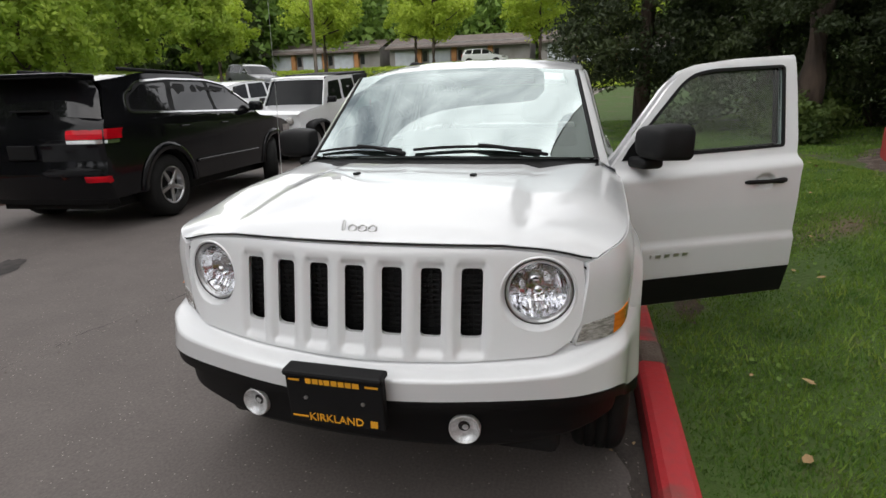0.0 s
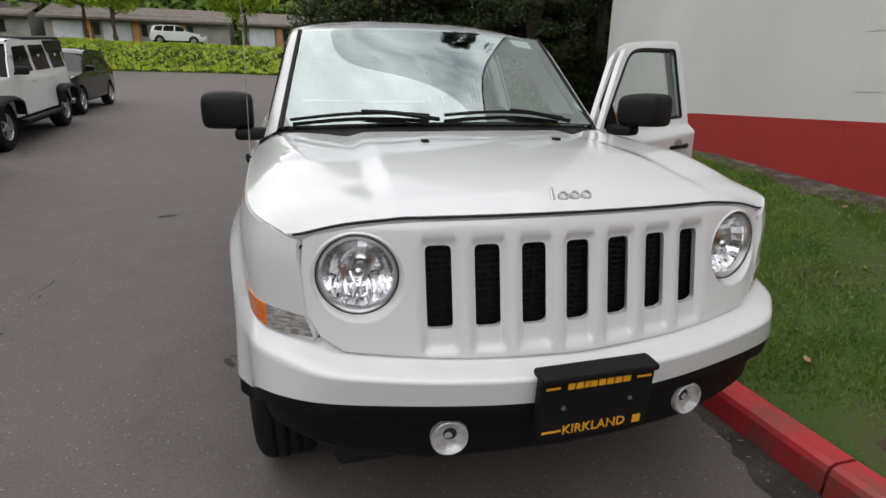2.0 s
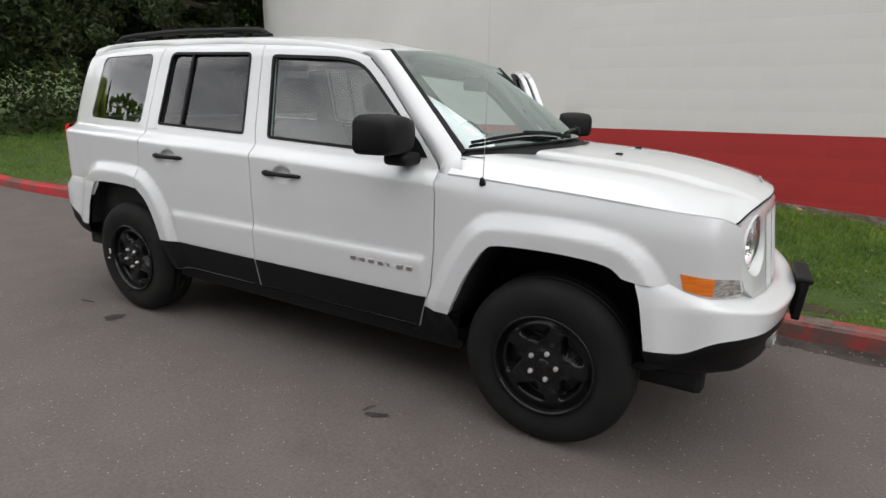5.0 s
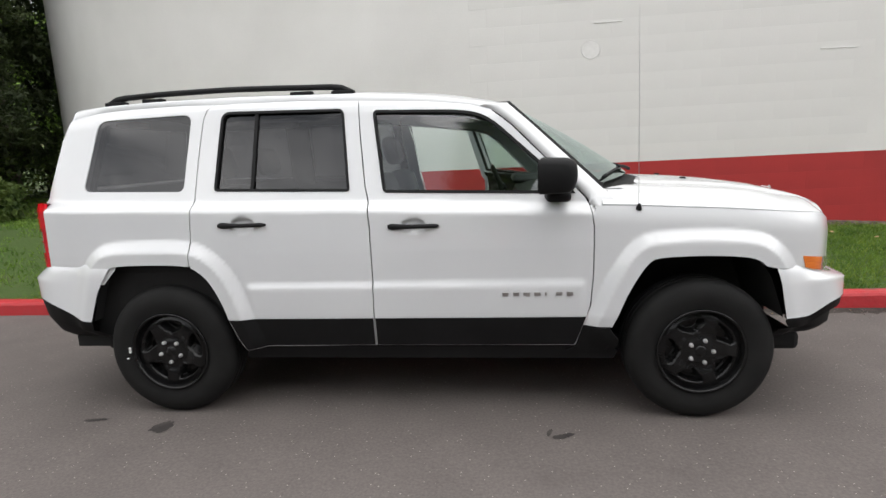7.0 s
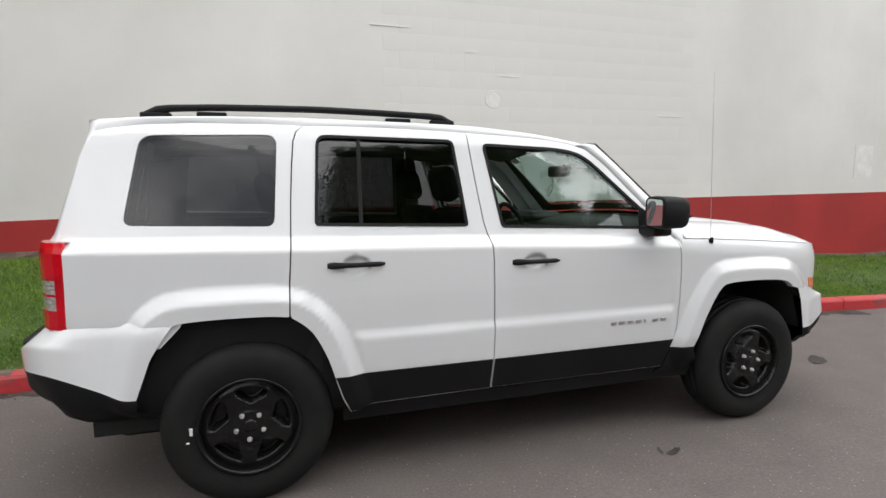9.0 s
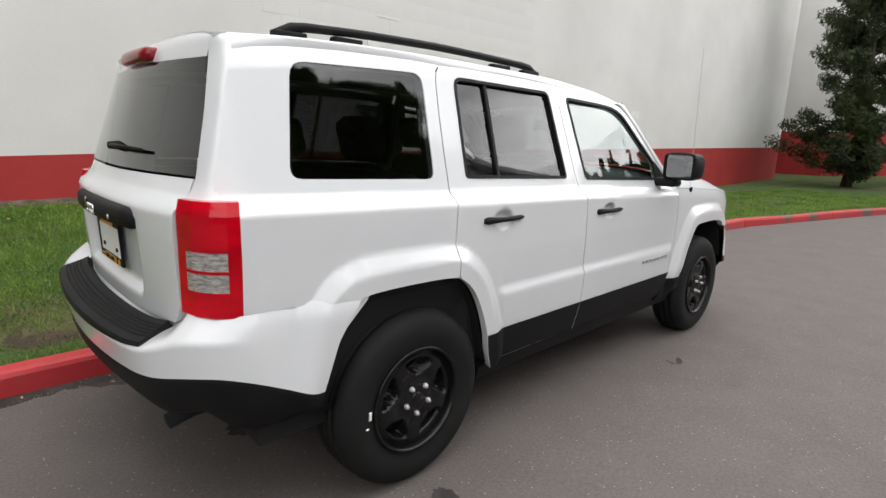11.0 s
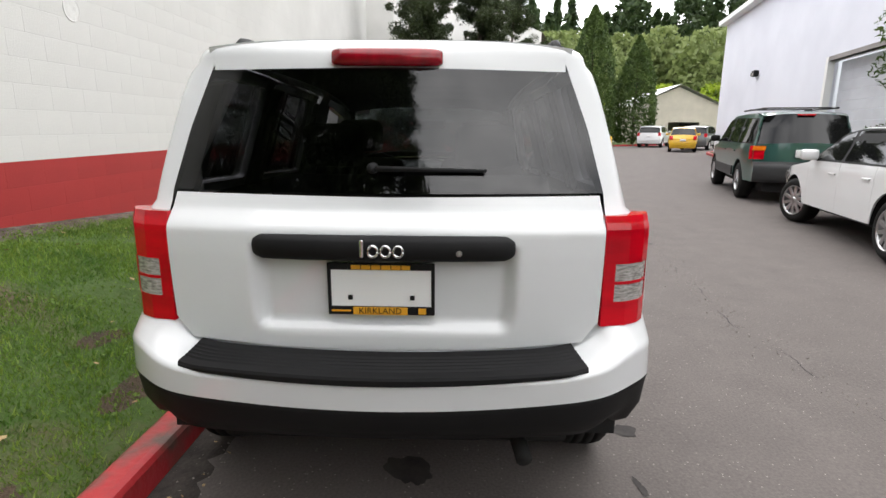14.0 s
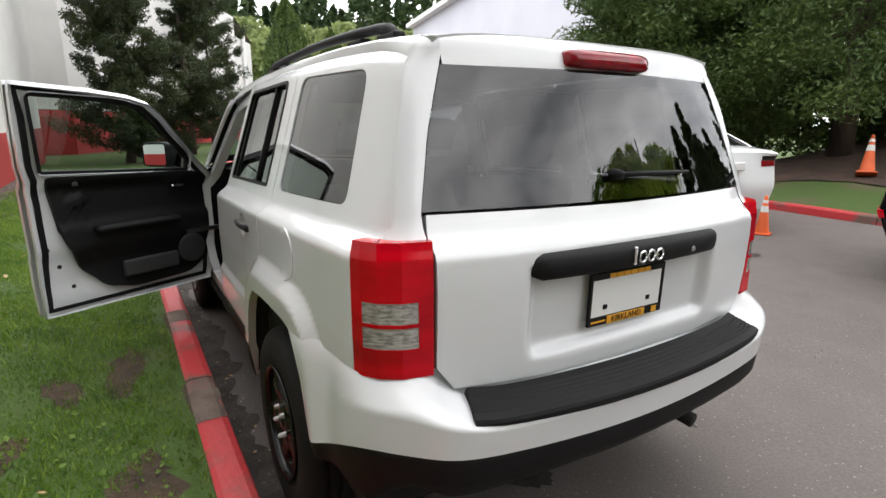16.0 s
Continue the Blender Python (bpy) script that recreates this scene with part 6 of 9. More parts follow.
# wheels
def make_wheel():
    root = empty("wheel")
    r, w = 0.343, 0.10
    prof = [(0.205, -w), (0.225, -w - 0.004), (0.262, -w - 0.012), (0.300, -w - 0.006), (0.322, -w + 0.006), (0.335, -w + 0.022), (r - 0.002, -w + 0.040), (r - 0.001, -0.045), (r - 0.010, -0.044), (r - 0.010, -0.036), (r, -0.035), (r, -0.006), (r - 0.010, -0.005), (r - 0.010, 0.005), (r, 0.006), (r, 0.035), (r - 0.010, 0.036), (r - 0.010, 0.044), (r - 0.001, 0.045), (r - 0.002, w - 0.040), (0.33, w - 0.02), (0.28, w), (0.205, w)]
    tyre = part("tyre", revolve(prof, 56), rubber, root, "black road tyre", smooth=True)
    rim = part("rim", revolve([(0.205, -w - 0.002), (0.207, -w - 0.009), (0.200, -w - 0.012), (0.193, -w - 0.005), (0.190, -w + 0.012), (0.186, -w + 0.05), (0.180, 0.06)], 48), rim_black, root, "gloss black steel rim", smooth=True)
    # disc with five openings: spokes raised between them
    rows = []
    n = 140
    for rr in (0.028, 0.05, 0.062, 0.078, 0.088, 0.096, 0.104, 0.112, 0.120, 0.130, 0.140, 0.150, 0.156, 0.162, 0.170, 0.180, 0.190):
        row = []
        for k in range(n):
            a = 2 * math.pi * k / n
            lobe = math.cos(5 * (a - math.pi / 2))
            hub = smoothstep(0.075, 0.055, rr)
            y = -w + 0.020 - 0.018 * hub - 0.012 * math.sin(math.pi * min(1, max(0, (rr - 0.06) / 0.13)))
            turn = math.degrees(math.acos(max(-1.0, min(1.0, -lobe)))) / 5
            inner = 0.092 + 0.042 * (turn / 23) ** 2
            rim_of_hole = smoothstep(inner - 0.016, inner - 0.004, rr) * smoothstep(0.172, 0.160, rr) * smoothstep(28, 25, turn)
            hole = smoothstep(inner, inner + 0.009, rr) * smoothstep(0.160, 0.151, rr) * smoothstep(24.5, 21.5, turn)
            y += 0.060 * hole - 0.005 * rim_of_hole
            y -= 0.006 * smoothstep(0.2, 0.9, lobe) * smoothstep(0.09, 0.12, rr) * smoothstep(0.185, 0.17, rr)
            row.append((rr * math.cos(a), y, rr * math.sin(a)))
        rows.append(row)
    part("rim_disc", loft(rows, close=True), rim_black, root, smooth=True)
    part("hub_cap", revolve([(0.0, -w - 0.004), (0.022, -w - 0.003), (0.030, -w + 0.004), (0.032, -w + 0.03)], 24), rim_black, root, smooth=True)
    for k in range(5):
        a = 2 * math.pi * k / 5 + math.pi / 2
        nut = revolve([(0.0, -0.017), (0.006, -0.016), (0.0095, -0.009), (0.0105, 0.0)], 8)
        part("lug_nut", shift(nut, Matrix.Translation((0.056 * math.cos(a), -w + 0.002, 0.056 * math.sin(a)))), nut_steel, root, "bright lug nut")
    part("brake_disc", revolve([(0.0, -0.03), (0.15, -0.03), (0.15, 0.0), (0.0, 0.0)], 32), grey_plastic, root)
    return root


wheel_master = make_wheel()
first = True
for x in (1.3175, -1.3175):
    for sy in (-1, 1):
        m = Matrix.Translation((x, sy * 0.745, 0.341)) @ pose(0, 0, 0, 0, 17 if x > 0 else 40, 0 if sy < 0 else 180)
        if first:
            wheel_master.matrix_world = m
            wheel_master.parent = car
            first = False
        else:
            w2 = copy_thing(wheel_master, m)
            w2.parent = car
# chalk on the rear tyre's wall
for dx, dz, hw, hh, out in ((-0.222, 0.008, 0.006, 0.016, -0.8505), (-0.236, -0.036, 0.007, 0.003, -0.8535)):
    bm = box((-1.3175 + dx - hw, out - 0.003, 0.341 + dz - hh), (-1.3175 + dx + hw, out + 0.006, 0.341 + dz + hh), 0.003)
    part("chalk_mark", bm, white_card, car, "white chalk mark on the tyre")
for p in panes:
    p.visible_shadow = False


# ---- plants ----
rng = np.random.default_rng(7)


def leaf_mesh(name, centers, size, mat, parent=None, slim=0.5, droop=0.0, kind="", corners=4):
    """Many small leaves, each a blade of three or four corners set at its own angle."""
    c = np.asarray(centers, float)
    n = len(c)
    u = rng.normal(size=(n, 3))
    u[:, 2] = u[:, 2] * (1 - droop * 0.5) - droop
    u /= np.linalg.norm(u, axis=1)[:, None]
    w = rng.normal(size=(n, 3))
    v = np.cross(u, w)
    v /= np.linalg.norm(v, axis=1)[:, None]
    s = (size * rng.uniform(0.6, 1.35, n))[:, None]
    k = corners
    if k == 4:
        verts = np.stack([c - u * s, c + v * s * slim, c + u * s, c - v * s * slim], 1).reshape(-1, 3)
    else:
        verts = np.stack([c - u * s, c + u * s, c + v * s * slim * 1.8], 1).reshape(-1, 3)
    me = bpy.data.meshes.new(name)
    me.vertices.add(k * n)
    me.vertices.foreach_set("co", verts.ravel())
    me.loops.add(k * n)
    me.loops.foreach_set("vertex_index", np.arange(k * n, dtype=np.int32))
    me.polygons.add(n)
    me.polygons.foreach_set("loop_start", np.arange(0, k * n, k, dtype=np.int32))
    me.polygons.foreach_set("loop_total", np.full(n, k, dtype=np.int32))
    me.update(calc_edges=True)
    me.materials.append(mat)
    ob = new(name, me)
    if parent is not None:
        ob.parent = parent
    if kind:
        ob["kind"] = kind
    return ob


def clumps(points, radius, per, flat=1.0):
    p = np.asarray(points, float)
    k = np.repeat(p, per, axis=0)
    d = rng.normal(size=k.shape)
    d /= np.linalg.norm(d, axis=1)[:, None]
    d *= (rng.uniform(0, 1, len(k)) ** 0.45)[:, None] * (np.repeat(np.asarray(radius) * np.ones(len(p)), per))[:, None]
    d[:, 2] *= flat
    return k + d


def trunk_mesh(base, top, r0, r1, bend=0.1):
    b, t = Vector(base), Vector(top)
    pts = [b.lerp(t, k / 8) + Vector((math.sin(k * 1.3) * bend, math.cos(k * 1.7) * bend, 0)) * (k / 8) for k in range(9)]
    return tube(pts, r0, 9, r1 / r0)


def tree_root(name, label, x, y):
    root = empty(name, Matrix.Translation((x, y, land_z(x, y) - 0.02)))
    return tagged(root, label, "tree")


def limb_set(root, tips, base_of, r=0.05):
    for tip in tips:
        a = Vector(base_of(tip))
        b = Vector(tip)
        mid = a.lerp(b, 0.5) + Vector((0, 0, -0.06 * (b - a).length))
        part("limb", tube([a, mid, b], r, 5, 0.25), bark, root)


def broadleaf(name, label, x, y, h, r, leaf, clear=0.28, n=70, per=150, size=0.11):
    root = tree_root(name, label, x, y)
    part("trunk", trunk_mesh((0, 0, -0.2), (0, 0, h * 0.78), h * 0.022, h * 0.006), bark, root, smooth=True)
    pts = []
    while len(pts) < n:
        q = rng.uniform(-1, 1, 3)
        d = np.linalg.norm(q)
        if 0.35 < d < 1.0:
            zz = h * clear + (q[2] * 0.5 + 0.5) * h * (1 - clear)
            taper = 1.0 - 0.55 * max(0, q[2])
            pts.append((q[0] * r * taper, q[1] * r * taper, zz))
    limb_set(root, [Vector(p) * 1.0 for p in pts[:12]], lambda t: (0, 0, max(h * 0.2, t[2] - 0.35 * math.hypot(t[0], t[1]) - 0.3)), h * 0.008)
    leaf_mesh("crown", clumps(pts, rng.uniform(0.16, 0.30, n) * r, per, 0.75), size, leaf, root)
    return root


def big_conifer(name, label, x, y, h, r, leaf, clear=1.0, n=150, per=130, size=0.13, top=0.25):
    """A dense evergreen of drooping layered boughs."""
    root = tree_root(name, label, x, y)
    part("trunk", trunk_mesh((0, 0, -0.2), (0, 0, h * 0.95), h * 0.025, 0.03, 0.05), bark, root, smooth=True)
    pts, rad = [], []
    for k in range(n):
        t = rng.uniform(0, 1) ** 0.8
        z = clear + (h - clear) * t
        rr = r * (1 - (1 - top) * t ** 1.3) * rng.uniform(0.55, 1.05)
        a = rng.uniform(0, 2 * math.pi)
        pts.append((rr * math.cos(a), rr * math.sin(a), z - 0.15 * rr))
        rad.append(r * rng.uniform(0.17, 0.30))
    limb_set(root, pts[:16], lambda t: (0, 0, t[2] + 0.25 * math.hypot(t[0], t[1])), h * 0.006)
    leaf_mesh("crown", clumps(pts, rad, int(per * 1.9), 0.6), size * 0.66, leaf, root, slim=0.34, droop=0.25, corners=3)
    return root


def mountain_pine(name, label, x, y, h, r, leaf, seed, limbs=62):
    """An open pine: bare limbs that carry tufts, with gaps between."""
    g = np.random.default_rng(seed)
    root = tree_root(name, label, x, y)
    lean = g.uniform(-0.25, 0.25, 2)
    part("trunk", tube([(lean[0] * k / 8 + 0.08 * math.sin(k), lean[1] * k / 8 + 0.08 * math.cos(k * 1.4), h * 0.96 * k / 8 - 0.1) for k in range(9)], 0.15, 9, 0.2), bark, root, smooth=True)
    pts, rad = [], []
    for k in range(limbs):
        t = 0.03 + 0.95 * k / limbs + g.uniform(-0.02, 0.02)
        a = g.uniform(0, 2 * math.pi)
        reach = r * (1.05 - 0.75 * t ** 1.6) * g.uniform(0.45, 1.15)
        z0 = h * t
        b = Vector((lean[0] * t, lean[1] * t, z0))
        tip = b + Vector((math.cos(a) * reach, math.sin(a) * reach, reach * g.uniform(0.15, 0.6)))
        mid = b.lerp(tip, 0.55) + Vector((0, 0, -0.12 * reach))
        part("limb", tube([b, mid, tip], 0.035 * (1.2 - t), 5, 0.3), bark, root)
        for q in range(7):
            u = 0.28 + 0.76 * q / 6
            p = b.lerp(mid, u / 0.55) if u < 0.55 else mid.lerp(tip, (u - 0.55) / 0.45)
            pts.append(tuple(p + Vector((g.normal() * 0.10, g.normal() * 0.10, 0.05 + g.normal() * 0.05))))
            rad.append(0.17 + 0.23 * g.uniform())
    leaf_mesh("crown", clumps(pts, rad, 210, 0.75), 0.064, leaf, root, slim=0.26, corners=3)
    return root


def column_tree(name, label, x, y, h, r, leaf, n=9000, size=0.12):
    root = tree_root(name, label, x, y)
    part("trunk", trunk_mesh((0, 0, -0.2), (0, 0, h * 0.8), 0.16, 0.04), bark, root, smooth=True)
    t = rng.uniform(0, 1, n)
    a = rng.uniform(0, 2 * math.pi, n)
    prof = np.interp(t, [0, 0.08, 0.35, 0.6, 0.85, 1.0], [0.75, 0.95, 1.0, 0.82, 0.42, 0.03])
    rib = 1 + 0.09 * np.sin(a * 5 + t * 5) + 0.06 * np.sin(a * 11 - t * 17) + rng.normal(0, 0.045, n)
    rr = r * prof * rib * (rng.uniform(0.55, 1, n) ** 0.25)
    leaf_mesh("crown", np.stack([rr * np.cos(a), rr * np.sin(a), 0.15 + t * (h - 0.15)], 1), size, leaf, root, slim=0.4, droop=-0.4)
    return root


def shrub(name, label, x, y, r, h, leaf, n=26, per=120, size=0.05):
    root = tree_root(name, label, x, y)
    tagged(root, "", "bush")
    pts = []
    for k in range(n):
        a, t = rng.uniform(0, 2 * math.pi), rng.uniform(0, 1)
        q = r * math.sqrt(rng.uniform(0.1, 1)) * (1 - 0.5 * t ** 2)
        pts.append((q * math.cos(a), q * math.sin(a), 0.12 + t * h * 0.85))
    for p in pts[:6]:
        part("stem", tube([(0, 0, -0.05), (p[0] * 0.4, p[1] * 0.4, p[2] * 0.6), p], 0.02, 5, 0.4), bark, root)
    leaf_mesh("foliage", clumps(pts, 0.36 * r, per, 0.8), size, leaf, root)
    return root


# evergreens behind the corner of the building
big_conifer("evergreen_tree", "broad dark evergreen with a bare lower trunk on the lawn", -12.6, 2.1, 10.5, 2.4, needle_dark, 1.5, 500, 105, 0.12, 0.6)
big_conifer("evergreen_tree", "broad dark evergreen beside the curved kerb", -12.2, 5.0, 11.5, 2.8, needle_dark, 0.35, 540, 105, 0.12, 0.6)
big_conifer("evergreen_tree", "dark evergreen close to the building's corner", -8.7, 4.8, 11, 1.25, needle_dark, 1.7, 300, 110, 0.09, 0.6)
big_conifer("evergreen_tree", "dark evergreen standing at the back of the lawn", -11.4, 7.6, 13, 2.6, needle_dark, 0.3, 500, 105, 0.13, 0.6)
for x, y, r, h in ((-7.6, 4.3, 0.5, 0.7), (-8.8, 4.5, 0.8, 1.0), (-10.4, 5.0, 1.0, 1.3), (-10.2, 6.6, 1.2, 1.5), (-9.8, 8.0, 1.1, 1.5), (-13.0, 9.6, 1.5, 1.7), (-16.5, 10.5, 1.6, 1.8)):
    shrub("garden_bush", "rounded dark green bush on the lawn", x, y, r, h, leaf_hedge)
# pines by the far wall
mountain_pine("pine_tree", "open dark pine with layered limbs by the wall", 16.6, 0.9, 7.6, 1.75, needle_dark, 3)
mountain_pine("pine_tree", "tall open pine on the grass strip", 20.2, -1.3, 8.0, 1.9, needle_dark, 5)
mountain_pine("pine_tree", "wind-shaped open pine beside the drive", 29.5, -3.4, 9.0, 2.4, needle_dark, 11)
column_tree("column_cypress", "tall clipped green cypress column", 43.6, -11.6, 11.2, 2.1, leaf_cypress, 18000, 0.13)
column_tree("column_cypress", "smaller pointed green cypress column", 44.2, -15.6, 8.9, 1.75, leaf_cypress, 14000, 0.13)
# big evergreens over the far kerb
big_conifer("cedar_tree", "dense green cedar over the far kerb", 6.3, -11.4, 10, 2.7, leaf_cypress, 1.5, 700, 200, 0.098, 0.65)
big_conifer("cedar_tree", "dense green cedar over the mulch bed", 2.6, -12.2, 11, 3.1, leaf_cypress, 1.2, 700, 190, 0.088, 0.55)
for x, y in ((10.5, -14.5), (7.5, -16.0), (4.5, -16.8), (1.5, -17.2)):
    shrub("hedge_bush", "tall dense dark hedge bush behind the cedars", x, y, 2.0, 3.4, leaf_hedge, 44, 130, 0.10)
for x, y, r, h in ((8.6, -13.2, 1.3, 1.8), (6.0, -13.8, 1.4, 2.0), (3.6, -14.4, 1.5, 2.2), (1.0, -14.6, 1.5, 2.3)):
    shrub("hedge_bush", "low dense dark bush under the cedars", x, y, r, h, leaf_cypress, 40, 150, 0.07)
# spring maples on and behind the bank
for x, y, h, r in ((-40.5, -21.0, 8.5, 3.1), (-42.5, -12.0, 8.5, 3.3), (-43, -3.2, 8.0, 3.1), (-52, -16.5, 8.5, 3.2), (-47, 3.5, 7.5, 2.8), (-40, -31, 8.5, 3.4)):
    broadleaf("spring_maple", "young maple with bright yellow-green leaves", x, y, h, r, leaf_bright, 0.30, 90, 140, 0.14)
for x, y, h, r in ((-29, -24.5, 8.5, 2.4), (-20.5, -22.5, 8.0, 3.0), (-14.5, -21.5, 7.0, 2.8), (-24, -30, 10, 3.6)):
    broadleaf("leafy_tree", "full mid-green broadleaf tree", x, y, h, r, leaf_fresh, 0.16, 90, 150, 0.14)
big_conifer("evergreen_tree", "dark evergreen behind the far verge", -10.5, -25.5, 7.0, 2.2, needle_dark, 0.4, 150, 90, 0.14, 0.3)
# shrubs that cover the bank
bx, by = rng.uniform(-42.5, -38.4, 9000), rng.uniform(-32, 8, 9000)
leaf_mesh("bank_ivy", np.stack([bx, by, [land_z(a, b) + 0.12 + 0.15 * abs(math.sin(a * 3 + b * 2)) for a, b in zip(bx, by)]], 1), 0.17, leaf_bright, kind="stuff")
tagged(bpy.data.objects["bank_ivy"], "bright green ivy that covers the bank", "ivy")


# far woods: rows of crowns on rising ground
def far_woods(name, label, spots, leaf, size, conical, n=560):
    pts = []
    for x, y, z, h, r in spots:
        t = rng.uniform(0, 1, n)
        a = rng.uniform(0, 2 * math.pi, n)
        if conical:
            prof = (1 - t) ** 0.8 * (0.75 + 0.25 * np.sin(t * 40))
        else:
            prof = np.sqrt(np.clip(1 - (2 * t - 1.05) ** 2, 0, 1)) + 0.05
        rr = r * prof * rng.uniform(0.5, 1.05, n)
        pts.append(np.stack([x + rr * np.cos(a), y + rr * np.sin(a), z + t * h], 1))
    ob = leaf_mesh(name, np.concatenate(pts), size, leaf, slim=0.6, kind="stuff", corners=3)
    tagged(ob, label, "woods")


def ring_spots(n, a0, a1, d0, d1, h0, h1, zf, seed):
    g = np.random.default_rng(seed)
    out = []
    for k in range(n):
        a = radians(a0 + (a1 - a0) * (k + g.uniform(-0.4, 0.4)) / n)
        d = g.uniform(d0, d1)
        h = g.uniform(h0, h1)
        out.append((d * math.cos(a), d * math.sin(a), zf(d), h, h * g.uniform(0.24, 0.36)))
    return out


far_woods("dark_fir_woods", "dark fir woods behind the houses", ring_spots(110, 125, 215, 82, 108, 14, 22, lambda d: 3.0, 1) + ring_spots(30, 215, 262, 62, 90, 12, 20, lambda d: 1.0, 2), needle_dark, 0.75, True, 800)
far_woods("leafy_woods", "green leafy woods behind the houses", ring_spots(80, 130, 235, 70, 88, 12, 19, lambda d: 2.5, 3), leaf_mid, 0.55, False, 1000)
far_woods("hillside_firs", "firs along the top of the hill", ring_spots(90, -70, 14, 100, 135, 13, 21, lambda d: 0.20 * (d - 66), 4), needle, 0.75, True, 800)
far_woods("hillside_thicket", "bright green thicket on the hillside", ring_spots(120, -62, 8, 68, 108, 7, 13, lambda d: 0.19 * (d - 64), 5), leaf_hazy, 0.5, False, 1300)
far_woods("spring_thicket", "yellow-green thicket low on the hillside", ring_spots(26, -34, -12, 66, 84, 4, 7, lambda d: 0.1 * (d - 62), 6), leaf_bright, 0.36, False, 1200)


# ---- other buildings ----
metal_door = material("roller_door", (0.55, 0.56, 0.60), 0.6, second=(0.5, 0.51, 0.55), scale=2, fine=60, grain=0.2)
blue_white = material("blue_white_wall", (0.74, 0.75, 0.82), 0.8, second=(0.68, 0.69, 0.76), scale=0.5, fine=40, bump=0.1, grain=0.2)
cream = material("cream_siding", (0.55, 0.50, 0.42), 0.8, second=(0.48, 0.44, 0.37), scale=1, fine=40, grain=0.2)
shingle = material("brown_shingles", (0.16, 0.13, 0.115), 0.9, second=(0.11, 0.09, 0.08), scale=2, fine=30, bump=0.4, grain=0.3)
siding = material("grey_siding", (0.30, 0.28, 0.27), 0.85, second=(0.24, 0.22, 0.21), scale=1, fine=30, grain=0.2)
cedar_board = material("orange_cedar", (0.42, 0.20, 0.075), 0.7, second=(0.34, 0.15, 0.055), scale=2, fine=30, grain=0.2)
garage_white = material("garage_white", (0.55, 0.58, 0.62), 0.6, second=(0.48, 0.5, 0.54), scale=2, fine=30, grain=0.2)
wood_grey = material("weathered_wood", (0.16, 0.13, 0.11), 0.9, second=(0.10, 0.085, 0.07), scale=5, fine=40, bump=0.4, stretch=(1, 1, 0.2))
mulch = material("bark_mulch", (0.085, 0.05, 0.035), 0.95, second=(0.05, 0.032, 0.024), scale=3, fine=40, bump=0.9, grain=0.4, dist=0.03)
window_dark = material("dark_window", (0.02, 0.022, 0.025), 0.08, second=(0.03, 0.03, 0.033), scale=1, fine=5, grain=0.1)


def slab(a, b, z0, z1, thick=0.25):
    """A wall from a to b in plan, from z0 to z1."""
    a, b = Vector((a[0], a[1], 0)), Vector((b[0], b[1], 0))
    d = (b - a).normalized()
    n = Vector((-d.y, d.x, 0)) * thick
    bm = bmesh.new()
    lo = [bm.verts.new((p.x, p.y, z0)) for p in (a, b, b + n, a + n)]
    hi = [bm.verts.new((p.x, p.y, z1)) for p in (a, b, b + n, a + n)]
    bm.faces.new(lo[::-1])
    bm.faces.new(hi)
    for i in range(4):
        j = (i + 1) % 4
        bm.faces.new((lo[i], lo[j], hi[j], hi[i]))
    bmesh.ops.recalc_face_normals(bm, faces=bm.faces[:])
    return bm


# the next painted building, set back behind the pines
nb = empty("next_building")
tagged(nb, "tall white painted building with a red base behind pines", "building")
for a, b in (((21.2, 8.5), (21.6, 2.6)), ((21.6, 2.6), (37.2, -6.3))):
    part("wall", slab(a, b, 2.0, 8.6), white_wall, nb)
    part("wall_base", slab(a, b, -0.5, 1.98), red_wall, nb, "red painted base")
part("wall", slab((37.2, -6.3), (40.6, -8.0), -0.5, 7.4), white_wall, nb)
part("downpipe", tube([(38.3, -7.05, 0.3), (38.3, -7.05, 7.6)], 0.14, 8), white_card, nb)
part("roof", loft([[(21.2, 9.0, 8.62), (37.4, -6.4, 8.62), (40.8, -8.2, 7.45)], [(36, 22, 8.9), (48, 6, 8.9), (50, 4, 7.6)]]), shingle, nb)

# the white workshop over the road, with a roller door
ws_a, ws_b = Vector((27.2, -15.03, 0)), Vector((3.0, -10.0, 0))
ws_dir = (ws_b - ws_a).normalized()
workshop = empty("white_workshop")
tagged(workshop, "plain bluish-white workshop with a roller door", "building")


def along(d, off=0.0):
    n = Vector((-ws_dir.y, ws_dir.x, 0))
    p = ws_a + ws_dir * d - n * off
    return (p.x, p.y)


for d0, d1, z0, z1 in ((0.0, 12.9, -0.5, 7.2), (12.9, 17.0, 3.75, 7.2), (17.0, 20.0, -0.5, 7.2)):
    part("wall", slab(along(d1), along(d0), z0, z1, 0.3), blue_white, workshop)
part("wall", slab((27.2, -15.03), (25.0, -27.0), -0.5, 7.2, 0.3), blue_white, workshop)
part("roof_edge", slab(along(20.05, 0.10), along(-0.15, 0.10), 7.2, 7.42, 0.6), white_card, workshop)
door_root = empty("roller_door")
door_root.parent = workshop
for k in range(12):
    z = 0.02 + 0.31 * k
    part("door_slat", slab(along(17.0, -0.14), along(12.9, -0.14), z, z + 0.295, 0.05), metal_door, door_root)
part("door_jamb", slab(along(12.95, 0.13), along(12.78, 0.13), -0.3, 3.88, 0.2), white_card, workshop)
part("door_head", slab(along(17.2, 0.13), along(12.95, 0.13), 3.75, 3.88, 0.2), siding, workshop)
lx, ly = along(6.0, 0.29)
lamp_ob = empty("wall_lamp")
lamp_ob.parent = workshop
